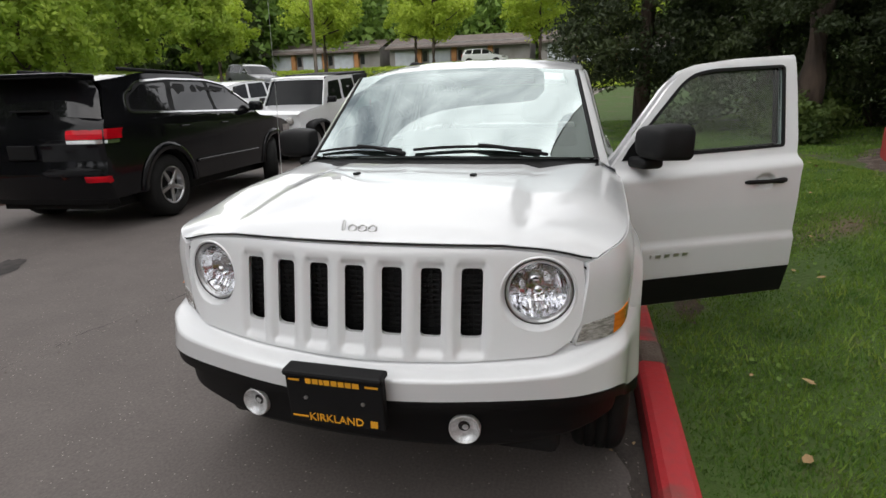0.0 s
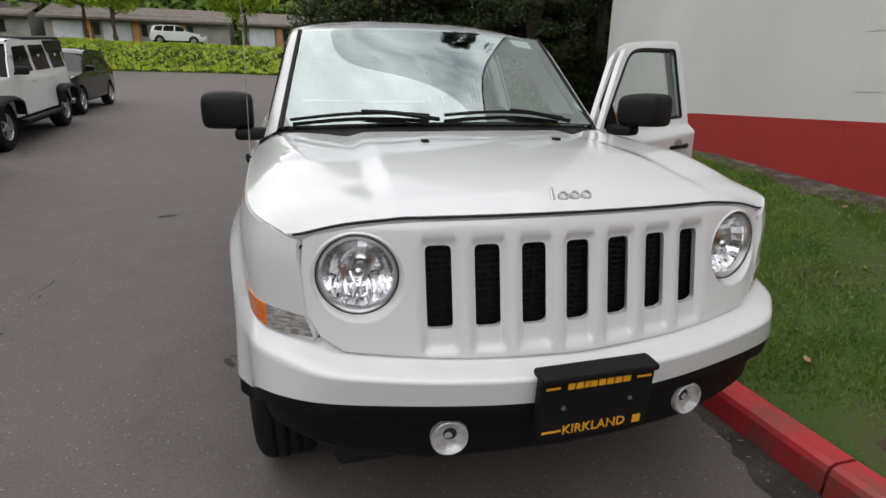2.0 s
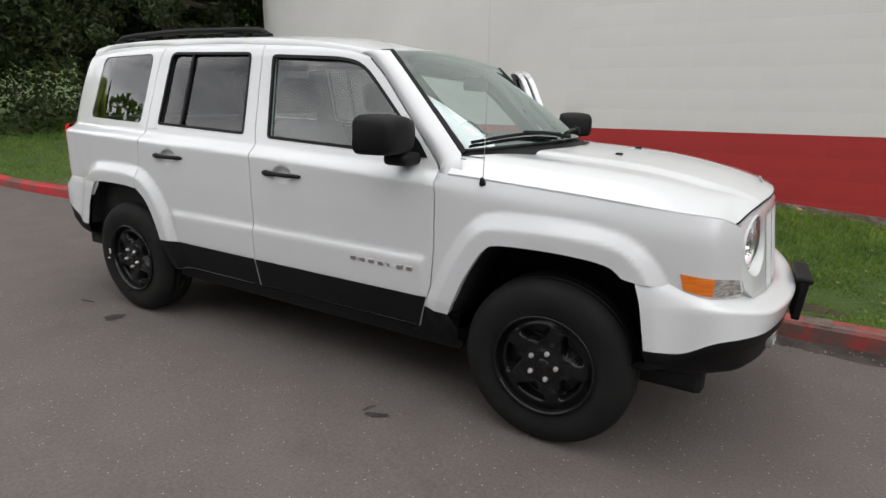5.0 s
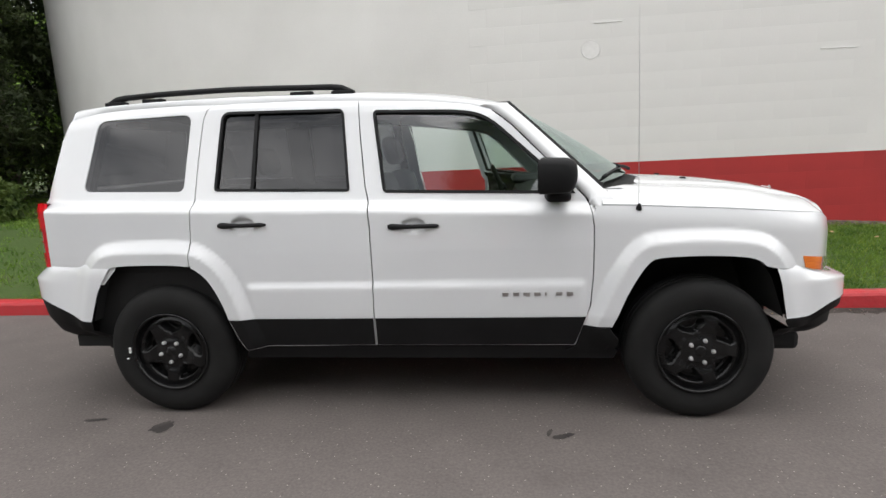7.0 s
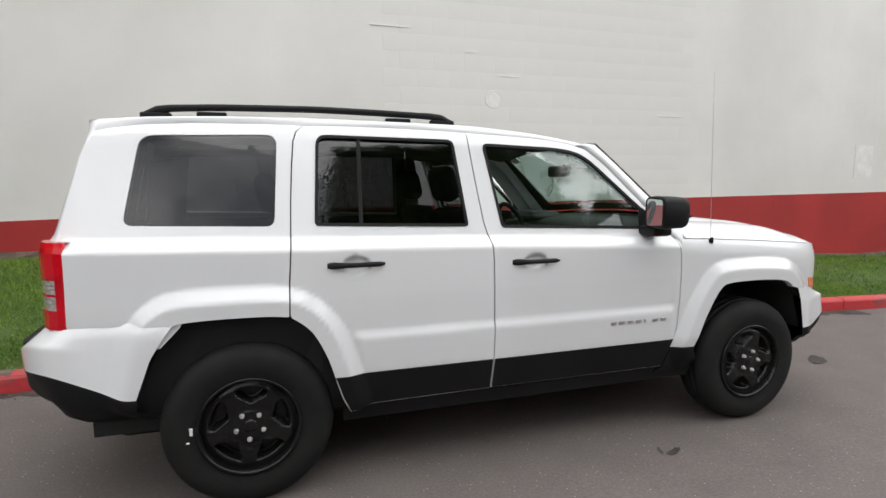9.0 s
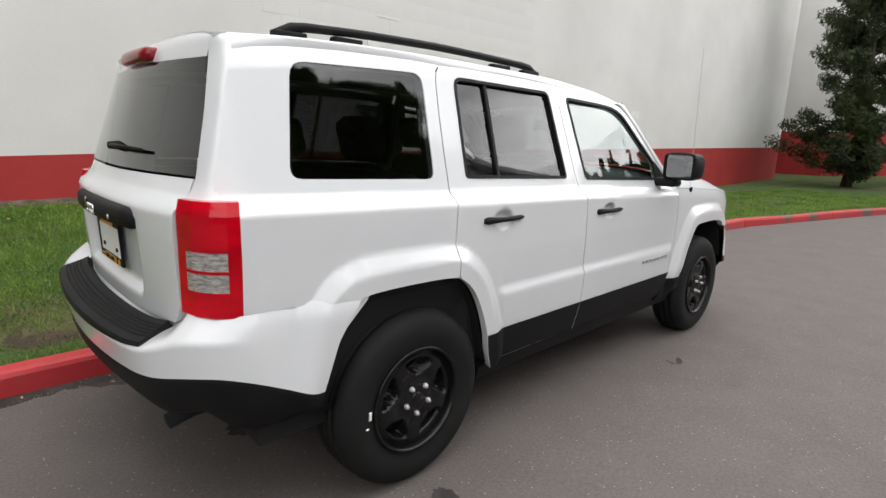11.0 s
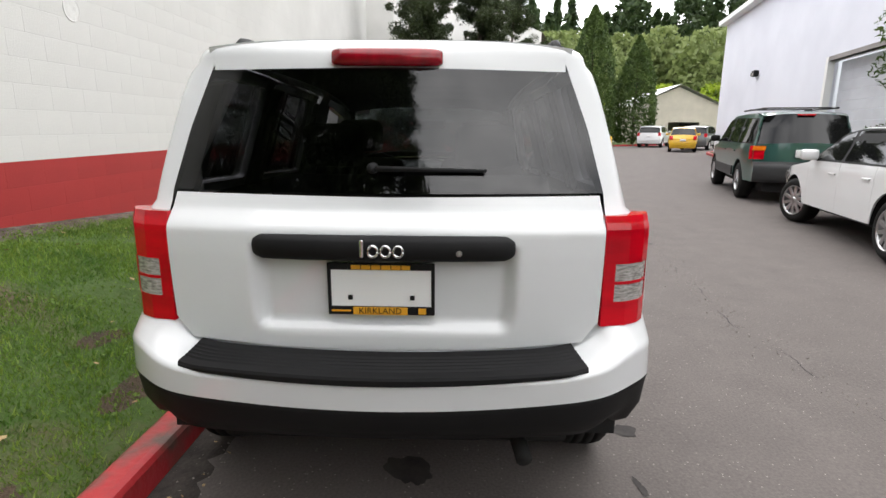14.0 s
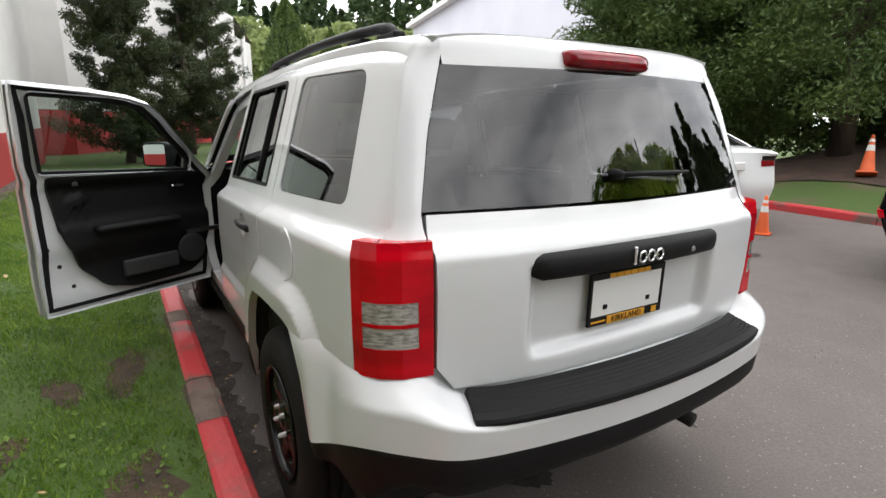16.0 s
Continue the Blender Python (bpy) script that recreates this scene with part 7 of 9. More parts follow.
mlamp = Matrix.Translation((lx, ly, 4.10)) @ pose(0, 0, 0, 0, 0, math.degrees(math.atan2(ws_dir.y, ws_dir.x)))
part("lamp_box", shift(box((-0.18, 0.0, -0.12), (0.18, 0.22, 0.14), 0.03), mlamp @ pose(0, 0, 0, 0, 0, 180)), black_plastic, lamp_ob)
part("lamp_front", shift(box((-0.15, 0.2, -0.10), (0.15, 0.26, 0.05), 0.02), mlamp @ pose(0, 0, 0, 0, 0, 180)), clear_lens, lamp_ob)
part("security_camera", shift(tube([(0, 0, 0), (0, 0.3, 0.05), (0, 0.5, -0.05)], 0.07, 8), Matrix.Translation((27.1, -14.72, 4.0)) @ pose(0, 0, 0, 0, 0, 120)), white_card, workshop)

# the cream shed at the end of the drive
shed = empty("cream_shed", pose(52, -22.5, 0.6, 0, 0, 0))
tagged(shed, "cream gabled shed with a dark open doorway", "building")
for lo, hi in (((0, 0.9, -0.3), (0.3, 4.2, 3.9)), ((0, -4.0, -0.3), (0.3, -2.2, 3.9)), ((0, -2.2, 2.2), (0.3, 0.9, 3.9)), ((0.3, -4.0, -0.3), (9, -3.7, 3.9)), ((0.3, 3.9, -0.3), (9, 4.2, 3.9)), ((8.7, -3.7, -0.3), (9, 3.9, 3.9))):
    part("wall", box(lo, hi), cream, shed)
bm = bmesh.new()
for xx in (0.0, 0.3):
    bm.faces.new([bm.verts.new(p) for p in ((xx, -4.0, 3.9), (xx, 4.2, 3.9), (xx, 0.1, 5.6))])
part("gable", bm, cream, shed)
part("roof", loft([[(-0.4, -4.6, 3.75), (9.3, -4.6, 3.75)], [(-0.4, 0.1, 5.85), (9.3, 0.1, 5.85)], [(-0.4, 4.8, 3.75), (9.3, 4.8, 3.75)]]), white_card, shed)

# row of low houses behind the bank
def row_house(y, width, label):
    zb = 5.45
    root = empty("row_house", pose(-60, y, zb))
    tagged(root, label, "house")
    part("wall", box((-7, -width / 2, -1), (0, width / 2, 2.35)), siding, root)
    part("roof", loft([[(-7.6, -width / 2 - 0.3, 1.9), (-7.6, width / 2 + 0.3, 1.9)], [(-3.5, -width / 2 - 0.3, 3.35), (-3.5, width / 2 + 0.3, 3.35)], [(0.9, -width / 2 - 0.3, 1.85), (0.9, width / 2 + 0.3, 1.85)], [(0.9, -width / 2 - 0.3, 1.65), (0.9, width / 2 + 0.3, 1.65)]]), shingle, root)
    n = int(width // 4.2)
    for k in range(n):
        yy = -width / 2 + 2.0 + k * 4.2
        g = part("garage_door", box((0.02, yy - 1.3, -0.5), (0.10, yy + 1.2, 1.55)), garage_white, root, "pale panelled garage door")
        for r in range(3):
            part("door_panel", box((0.10, yy - 1.22, -0.1 + r * 0.54), (0.13, yy + 1.12, 0.36 + r * 0.54)), garage_white, g)
        part("cedar_post", box((0.05, yy + 1.45, -0.5), (0.45, yy + 2.0, 1.7)), cedar_board, root, "orange cedar cladding")
        w = part("window", box((0.02, yy + 2.15, 0.3), (0.08, yy + 2.65, 1.4)), window_dark, root)
    return root


row_house(-31, 15.0, "low grey townhouse with a brown roof and garages")
row_house(-14, 16.5, "low grey townhouse with orange cedar posts")
row_house(3, 15.0, "low grey townhouse beside the curved drive")
cottage = empty("far_cottage", pose(-52, 9.5, 4.9))
tagged(cottage, "small brown-roofed cottage past the bend", "house")
part("wall", box((-4, -3.0, -1), (0, 3.0, 2.0)), siding, cottage)
part("roof", loft([[(-4.5, -3.6, 1.8), (-4.5, 3.6, 1.8)], [(-2, -3.6, 3.3), (-2, 3.6, 3.3)], [(0.6, -3.6, 1.7), (0.6, 3.6, 1.7)]]), shingle, cottage)
for yy in (-1.6, 0.2, 1.8):
    part("window", box((0.01, yy - 0.5, 0.3), (0.06, yy + 0.5, 1.3)), window_dark, cottage)

# poles and signs
for x, y, h in ((-34.0, -18.6, 11.0), (-24.0, -33.0, 11.0), (-41.0, 1.5, 9.0), (-9.8, 7.2, 9.0)):
    z = land_z(x, y)
    pole = part("utility_pole", tube([(x, y, z - 0.4), (x, y, z + h)], 0.14, 10, 0.75), wood_grey)
    tagged(pole, "weathered grey wooden utility pole", "pole")
post = empty("sign_post", pose(37.8, -8.7, land_z(37.8, -8.7)))
tagged(post, "short brown post with a small red sign", "sign")
part("post", box((-0.15, -0.2, -0.2), (0.15, 0.2, 1.5), 0.02), cedar_board, post)
part("sign_plate", box((-0.17, -0.26, 1.45), (-0.12, 0.26, 2.0), 0.01), red_kerb, post)
hyd = empty("fire_hydrant", pose(42.4, -13.2, land_z(42.4, -13.2)))
tagged(hyd, "small yellow fire hydrant on the grass", "hydrant")
yellow_paint = material("yellow_paint", (0.75, 0.45, 0.03), 0.35, second=(0.68, 0.40, 0.03), scale=3, fine=100, grain=0.1, coat=0.6)
part("barrel", revolve([(0.0, 0.72), (0.10, 0.68), (0.15, 0.58), (0.15, 0.1), (0.2, 0.08), (0.2, 0.0)], 16, "z"), yellow_paint, hyd, smooth=True)
part("outlet", tube([(-0.26, 0, 0.45), (0.26, 0, 0.45)], 0.07, 10), yellow_paint, hyd)
sg = empty("parking_sign", pose(5.1, -8.75, land_z(5.1, -8.75), 0, 0, 40))
tagged(sg, "small white sign board on a wooden post", "sign")
part("post", box((-0.05, -0.05, -0.3), (0.05, 0.05, 1.75)), wood_grey, sg)
part("sign_plate", box((-0.075, -0.16, 1.35), (-0.052, 0.16, 1.9), 0.004), white_card, sg)


def traffic_cone(x, y, s, label, lean=0.0):
    z = land_z(x, y) if (y < right_y(x) or y > kerb_y(x)) else road_z(x, y)
    root = empty("traffic_cone", pose(x, y, z + 0.1 * abs(lean) / 30, lean, 0, 20))
    tagged(root, label, "cone", "traffic cones")
    part("base", box((-0.19 * s, -0.19 * s, 0.0), (0.19 * s, 0.19 * s, 0.04 * s), 0.012), orange_plastic, root)
    part("cone", revolve([(0.155 * s, 0.03 * s), (0.145 * s, 0.06 * s), (0.035 * s, 0.88 * s), (0.022 * s, 0.90 * s), (0.0, 0.90 * s)], 20, "z"), orange_plastic, root, smooth=True)
    for z0, z1 in ((0.52, 0.66), (0.73, 0.80)):
        r = lambda q: 0.145 - (q - 0.06) * 0.110 / 0.82 + 0.002
        part("white_band", revolve([(r(z0) * s, z0 * s), (r(z1) * s, z1 * s)], 20, "z"), white_card, root, smooth=True)
    return root


traffic_cone(-37.6, -11.6, 1.0, "orange traffic cone with white bands by the bank")
traffic_cone(1.15, -9.85, 0.8, "orange traffic cone leaning on the mulch bed", 20.0)
traffic_cone(0.44, -5.45, 0.53, "faded orange traffic cone behind the parked saloon")

# mulch under the cedars
strip("mulch_bed", spaced(-6, 9, 0.6), lambda x: right_y(x) - 8.0, lambda x: right_y(x) - 1.5 - 0.4 * math.sin(x * 1.3), 10, lambda x, y: land_z(x, y) + 0.02, mulch, "brown bark mulch under the cedars", "mulch")


# ---- the other parked vehicles ----
fleet_white = material("fleet_white_paint", (0.80, 0.81, 0.82), 0.3, second=(0.77, 0.78, 0.79), scale=1.2, fine=300, grain=0.1, coat=1.0, spec=0.4)
black_paint = material("black_car_paint", (0.004, 0.004, 0.005), 0.08, second=(0.006, 0.006, 0.007), scale=2, fine=200, grain=0.1, coat=0.16, spec=0.25)
green_paint = material("green_car_paint", (0.010, 0.055, 0.045), 0.3, second=(0.012, 0.065, 0.052), scale=2, fine=200, grain=0.1, coat=0.8)
grey_paint = material("grey_car_paint", (0.10, 0.105, 0.11), 0.3, second=(0.12, 0.125, 0.13), scale=2, fine=200, grain=0.1, coat=0.8)
dark_glass = material("dark_car_glass", (0.012, 0.013, 0.014), 0.03, second=(0.02, 0.021, 0.022), scale=1, fine=4, grain=0.1, spec=0.3)
suv_glass = material("privacy_car_glass", (0.006, 0.006, 0.007), 0.02, second=(0.010, 0.010, 0.011), scale=1, fine=4, grain=0.1, spec=0.6)
offroader_glass = material("offroader_glass", (0.008, 0.009, 0.010), 0.05, second=(0.014, 0.015, 0.016), scale=1, fine=4, grain=0.1, spec=0.12)
alloy = material("alloy_wheel", (0.55, 0.55, 0.56), 0.28, 1.0, second=(0.45, 0.45, 0.46), scale=6, fine=60, grain=0.1)


def alloy_wheel(r, w, rim, spokes, mat):
    root = empty("wheel")
    part("tyre", revolve([(rim, -w), (rim + 0.02, -w - 0.006), ((r + rim) / 2, -w - 0.012), (r - 0.02, -w + 0.01), (r, -w + 0.04), (r, w - 0.04), (r - 0.02, w), (rim, w)], 36), rubber, root, smooth=True)
    part("rim", revolve([(rim + 0.004, -w - 0.006), (rim - 0.006, -w - 0.010), (rim - 0.016, -w + 0.01), (rim - 0.02, 0.03), (0.0, 0.04)], 32), mat, root, smooth=True)
    for k in range(spokes):
        a = 360 * k / spokes
        part("spoke", shift(box((0.03, -w + 0.004, -0.026), (rim - 0.008, -w + 0.03, 0.026), 0.01), pose(0, 0, 0, 0, a, 0)), mat, root)
    part("hub", revolve([(0.0, -w - 0.006), (0.045, -w - 0.004), (0.055, -w + 0.03)], 16), mat, root, smooth=True)
    part("brake_disc", revolve([(0.0, -w + 0.06), (rim - 0.05, -w + 0.06)], 20), dark_inside, root)
    return root


def clip_x(poly, lo, hi):
    pts = poly
    for co, keep in ((lo, 1), (hi, -1)):
        res = []
        for a, b in zip(pts, pts[1:] + pts[:1]):
            ia, ib = (a[0] - co) * keep >= 0, (b[0] - co) * keep >= 0
            if ia:
                res.append(a)
            if ia != ib:
                t = (co - a[0]) / (b[0] - a[0])
                res.append((co, a[1] + (b[1] - a[1]) * t))
        pts = res
    return pts


def vehicle(name, label, top, half, belt, tumble, axles, wheel, sill, seams, windows, paint, glass, ends, arch=0.06, lower=None, flare=None, crown=0.04, taper=(0.10, 0.08)):
    """top: the outline from the front foot over the roof to the back foot, (x, z, what follows)."""
    root = empty(name)
    tagged(root, label, "car")
    x_front, x_back = top[0][0], top[-1][0]
    r_w = wheel[0]

    def hw(x, z):
        y = half - tumble * max(0.0, z - belt) - 0.02 * max(0.0, 0.55 - z) / 0.3
        y -= taper[0] * smoothstep(axles[0] - 0.1, x_front + 0.05, x) ** 1.5 + taper[1] * smoothstep(axles[1] + 0.1, x_back - 0.05, x) ** 1.5
        y -= 0.012 * smoothstep(belt - 0.10, belt - 0.02, z) * (z < belt + 0.3)
        return y

    STEEP = ("grille", "grille_panel", "front_bumper", "tailgate", "rear_bumper", "lower_bumper", "rear_window")

    def run(points):
        out = [points[0]]
        for i, p in enumerate(points[1:]):
            kind = points[i][2] if points is top else p[2]
            if kind not in STEEP:
                break
            out.append(p)
        return sorted((z, x) for x, z, _ in out)

    ends_at = {1: run(top), -1: run(top[::-1])}

    def end_x(s, z):
        return lerp_table(ends_at[s], z)

    def pull(s, z):
        """How far the corners of an end stand back from its middle."""
        zt = ends_at[s][-1][0]
        return 0.10 * min(1.0, max(0.0, (zt + 0.02 - z) / 0.14))

    # skin over the top: hood, screens, roof, ends
    line = [(p[0], p[1]) for p in top]
    groups = []
    for (x0, z0, k0), (x1, z1, _) in zip(top, top[1:]):
        if groups and groups[-1][0] == k0:
            groups[-1][1].append((x1, z1))
        else:
            groups.append((k0, [(x0, z0), (x1, z1)]))
    mats = {"screen": glass, "rear_window": glass, "grille": black_plastic, "lower_bumper": lower or black_plastic}
    for kind, pts in groups:
        fine = cat([(x, z) for x, z in pts], 4) if len(pts) > 2 else [Vector(pts[0]).lerp(Vector(pts[1]), k / 4) for k in range(5)]
        rows = []
        for p in fine:
            x, z = p[0], p[1]
            w = hw(x, z) + (0.002 if kind not in ("screen", "rear_window") else -0.03)
            row = []
            for k in range(15):
                q = -1 + 2 * k / 14
                bow = abs(q) ** 2.6
                sx = 1 if x > 0 else -1
                if kind in STEEP and z <= ends_at[sx][-1][0] + 1e-6 and abs(x - end_x(sx, z)) < 0.25:
                    dx, dz = -sx * pull(sx, z) * bow, (-crown * bow if z > belt else 0.0)
                elif kind in ("screen", "rear_window"):
                    dx, dz = -sx * 0.05 * bow, -crown * bow
                else:
                    dx, dz = 0.0, -crown * bow
                row.append((x + dx, q * w, z + dz))
            rows.append(row)
        part(kind, loft(rows), mats.get(kind, paint), root, smooth=True)
    # sides, cut by seams, with arches
    arches = []
    for ax in axles:
        arches.append([(ax + (r_w + arch) * math.cos(a), max(sill, r_w + (r_w + arch) * math.sin(a))) for a in [math.pi * k / 14 for k in range(15)]])
    poly = [(x, z - crown * 0.9) if z > belt - 0.25 else (x, z) for x, z in line]
    under = [(x_back, sill)] + [p for p in arches[1][::-1]] + [p for p in arches[0][::-1]] + [(x_front, sill)]
    poly = poly + under
    edges = [x_back - 1] + sorted(seams) + [x_front + 1]
    names = ["quarter_panel", "rear_door", "front_door", "front_fender"] if len(seams) == 3 else ["quarter_panel", "front_door", "front_fender"]
    for s in (-1, 1):
        def fmap(x, z, s=s):
            y = s * hw(x, z)
            for e in (1, -1):
                if z < ends_at[e][-1][0] + 0.02:
                    t = 1 - e * (end_x(e, z) - x) / 0.40
                    if t > 0:
                        x -= e * pull(e, z) * min(1.0, t) ** 2
            return (x, y, z)
        for nm, a, b in zip(names, edges, edges[1:]):
            pl = clip_x(poly, a, b)
            if len(pl) < 3:
                continue
            ob = panel(nm, inset(pl, 0.003), fmap, paint, root, sign=1 if s < 0 else -1, du=0.09, dv=0.06, flange=0.02)
            if "door" in nm:
                hx = a + 0.16
                part("door_handle", box((hx - 0.09, s * hw(hx, belt - 0.12) - 0.02, belt - 0.14), (hx + 0.09, s * hw(hx, belt - 0.12) + 0.02, belt - 0.115), 0.008), paint, ob)
        if "daylight" in ends:
            hole = rounded(ends["daylight"], ends.get("daylight_round", 0.08), 6)
            panel("window_surround", inset(hole, -0.004), fmap, ends.get("surround", black_plastic), root, sign=1 if s < 0 else -1, du=0.12, dv=0.1, flange=0.0, lift=0.003)
            if "bright_line" in ends:
                panel("window_trim", inset(hole, -0.020), fmap, ends["bright_line"], root, holes=[hole], sign=1 if s < 0 else -1, du=0.06, dv=0.1, flange=0.008, lift=0.008)
        for win in windows:
            panel("side_window", rounded(win, 0.04), fmap, glass, root, sign=1 if s < 0 else -1, du=0.2, dv=0.15, flange=0.0, lift=0.005)
        for arc in arches:
            rows = [[(x, s * (half - 0.02), z) for x, z in arc], [(x, s * (half - 0.38), z) for x, z in arc]]
            part("arch_liner", loft(rows), dark_inside, root)
            if flare:
                fr = [[(x + (x - arc[7][0]) * 0.0, s * (hw(x, z) + 0.005), z) for x, z in arc], [(x, s * (hw(x, z) + 0.03), z + 0.0) for x, z in arc], [(arc[7][0] + (x - arc[7][0]) * 1.16, s * (hw(x, z) + 0.03), r_w + (z - r_w) * 1.16) for x, z in arc], [(arc[7][0] + (x - arc[7][0]) * 1.2, s * (hw(x, z) + 0.002), r_w + (z - r_w) * 1.2) for x, z in arc]]
                part("arch_flare", loft(fr), flare, root, smooth=True)
        for ax in axles:
            pass
    body_in = box((x_back + 0.15, -half + 0.30, 0.22), (x_front - 0.15, half - 0.30, belt - 0.10))
    part("chassis", body_in, dark_inside, root)
    # mirrors
    mx = ends.get("mirror")
    if mx:
        for s in (-1, 1):
            y0 = hw(mx, belt + 0.05)
            mr = part("door_mirror", shift(box((-0.08, -0.10, -0.07), (0.06, 0.10, 0.07), 0.035), Matrix.Translation((mx, s * (y0 + 0.13), belt + 0.09))), ends.get("mirror_mat", paint), root, smooth=True)
            part("mirror_arm", tube([(mx, s * (y0 - 0.02), belt + 0.02), (mx, s * (y0 + 0.06), belt + 0.05)], 0.025, 6), black_plastic, mr)
    # lamps wrap the corners: (x end, z0, z1, length along the side, width over the end, material)
    for lname, xe, z0, z1, along_side, across, mat in ends.get("lamps", ()):
        for s in (-1, 1):
            sg = 1 if xe > 0 else -1
            rows = []
            for k in range(5):
                z = z0 + (z1 - z0) * k / 4
                e, w = end_x(sg, z), hw(end_x(sg, z), z)
                d = pull(sg, z)
                row = [(e - sg * along_side, s * (hw(e - sg * along_side, z) + 0.005), z), (e - sg * (d + 0.03), s * (hw(e - sg * 0.1, z) + 0.016), z)]
                for j in range(6):
                    q = 0.985 - (across / w) * j / 5
                    row.append((e - sg * (d * q ** 2.6 - 0.007), s * q * w, z))
                rows.append(row)
            bm = loft(rows)
            bmesh.ops.solidify(bm, geom=bm.faces[:], thickness=0.01)
            part(lname, bm, mat, root)
    for nm, lo, hi, mat in ends.get("boxes", ()):
        part(nm, box(lo, hi, min(0.02, 0.3 * min(b - a for a, b in zip(lo, hi)))), mat, root)
    w0 = alloy_wheel(*wheel)
    first_w = True
    for ax in axles:
        for s in (-1, 1):
            m = Matrix.Translation((ax, s * (half - wheel[1] - 0.02), r_w)) @ pose(0, 0, 0, 0, 20, 0 if s < 0 else 180)
            ob = w0 if first_w else copy_thing(w0, m)
            ob.matrix_world = m if ax < 0 else m @ pose(0, 0, 0, 0, -20, 0) @ pose(0, 0, 0, 0, 0, ends.get("steer", 0.0)) @ pose(0, 0, 0, 0, 20, 0)
            ob.parent = root
            first_w = False
    return root


def park(root, x, y, yaw, zf=None):
    """Stands a vehicle with the ground's slope under its axles."""
    g = zf or road_z
    c, s = math.cos(radians(yaw)), math.sin(radians(yaw))
    zf_, zb_ = g(x + 1.4 * c, y + 1.4 * s), g(x - 1.4 * c, y - 1.4 * s)
    root.matrix_world = pose(x, y, (zf_ + zb_) / 2, 0, -math.degrees(math.atan2(zf_ - zb_, 2.8)), yaw)


suv = vehicle("black_suv", "gloss black sport utility car parked along the drive",
              [(2.26, 0.28, "lower_bumper"), (2.33, 0.42, "front_bumper"), (2.36, 0.62, "grille"), (2.33, 0.86, "hood"), (2.22, 1.02, "hood"), (1.75, 1.11, "hood"), (1.02, 1.18, "screen"), (0.14, 1.66, "roof"), (-0.5, 1.755, "roof"), (-1.4, 1.735, "roof"), (-2.18, 1.63, "rear_window"), (-2.38, 1.24, "tailgate"), (-2.47, 1.05, "tailgate"), (-2.48, 0.78, "rear_bumper"), (-2.50, 0.60, "rear_bumper"), (-2.42, 0.36, "lower_bumper"), (-2.38, 0.30, "lower_bumper")],
              0.955, 1.20, 0.38, (1.457, -1.457), (0.378, 0.12, 0.225, 5, alloy), 0.36, (-1.22, -0.26, 0.86),
              [[(0.84, 1.24), (0.20, 1.57), (-0.20, 1.62), (-0.22, 1.25)], [(-0.30, 1.25), (-0.28, 1.62), (-1.02, 1.61), (-1.17, 1.26)], [(-1.27, 1.26), (-1.13, 1.60), (-1.62, 1.56), (-1.86, 1.42), (-1.90, 1.29)]],
              black_paint, suv_glass, {"mirror": 0.72, "steer": 26, "surround": black_plastic, "bright_line": chrome, "daylight": [(0.93, 1.235), (0.22, 1.595), (-0.22, 1.645), (-1.10, 1.635), (-1.66, 1.585), (-1.90, 1.43), (-1.95, 1.265)],
               "lamps": [("tail_lamp", -2.47, 1.00, 1.105, 0.34, 0.36, red_lens), ("lamp_strip", -2.47, 0.955, 0.992, 0.30, 0.36, chrome), ("head_lamp", 2.30, 0.80, 0.95, 0.40, 0.30, clear_lens), ("reflector", -2.49, 0.555, 0.615, 0.08, 0.22, red_lens)],
               "boxes": [("side_moulding", (-0.9, -0.978, 0.59), (0.8, -0.940, 0.635), black_paint), ("side_moulding", (-0.9, 0.940, 0.59), (0.8, 0.978, 0.635), black_paint), ("roof_spoiler", (-2.46, -0.64, 1.615), (-2.05, 0.64, 1.668), black_paint), ("rear_wiper", (-2.43, -0.28, 1.285), (-2.36, 0.12, 1.305), black_plastic), ("roof_rail", (-1.7, -0.66, 1.72), (0.0, -0.62, 1.76), black_plastic), ("roof_rail", (-1.7, 0.62, 1.72), (0.0, 0.66, 1.76), black_plastic), ("badge_block", (-2.50, 0.42, 1.02), (-2.475, 0.60, 1.05), chrome), ("plate_card", (-2.52, -0.16, 0.80), (-2.485, 0.16, 0.95), black_plastic)]}, flare=black_paint)
park(suv, -3.44, -5.36, 186.5)

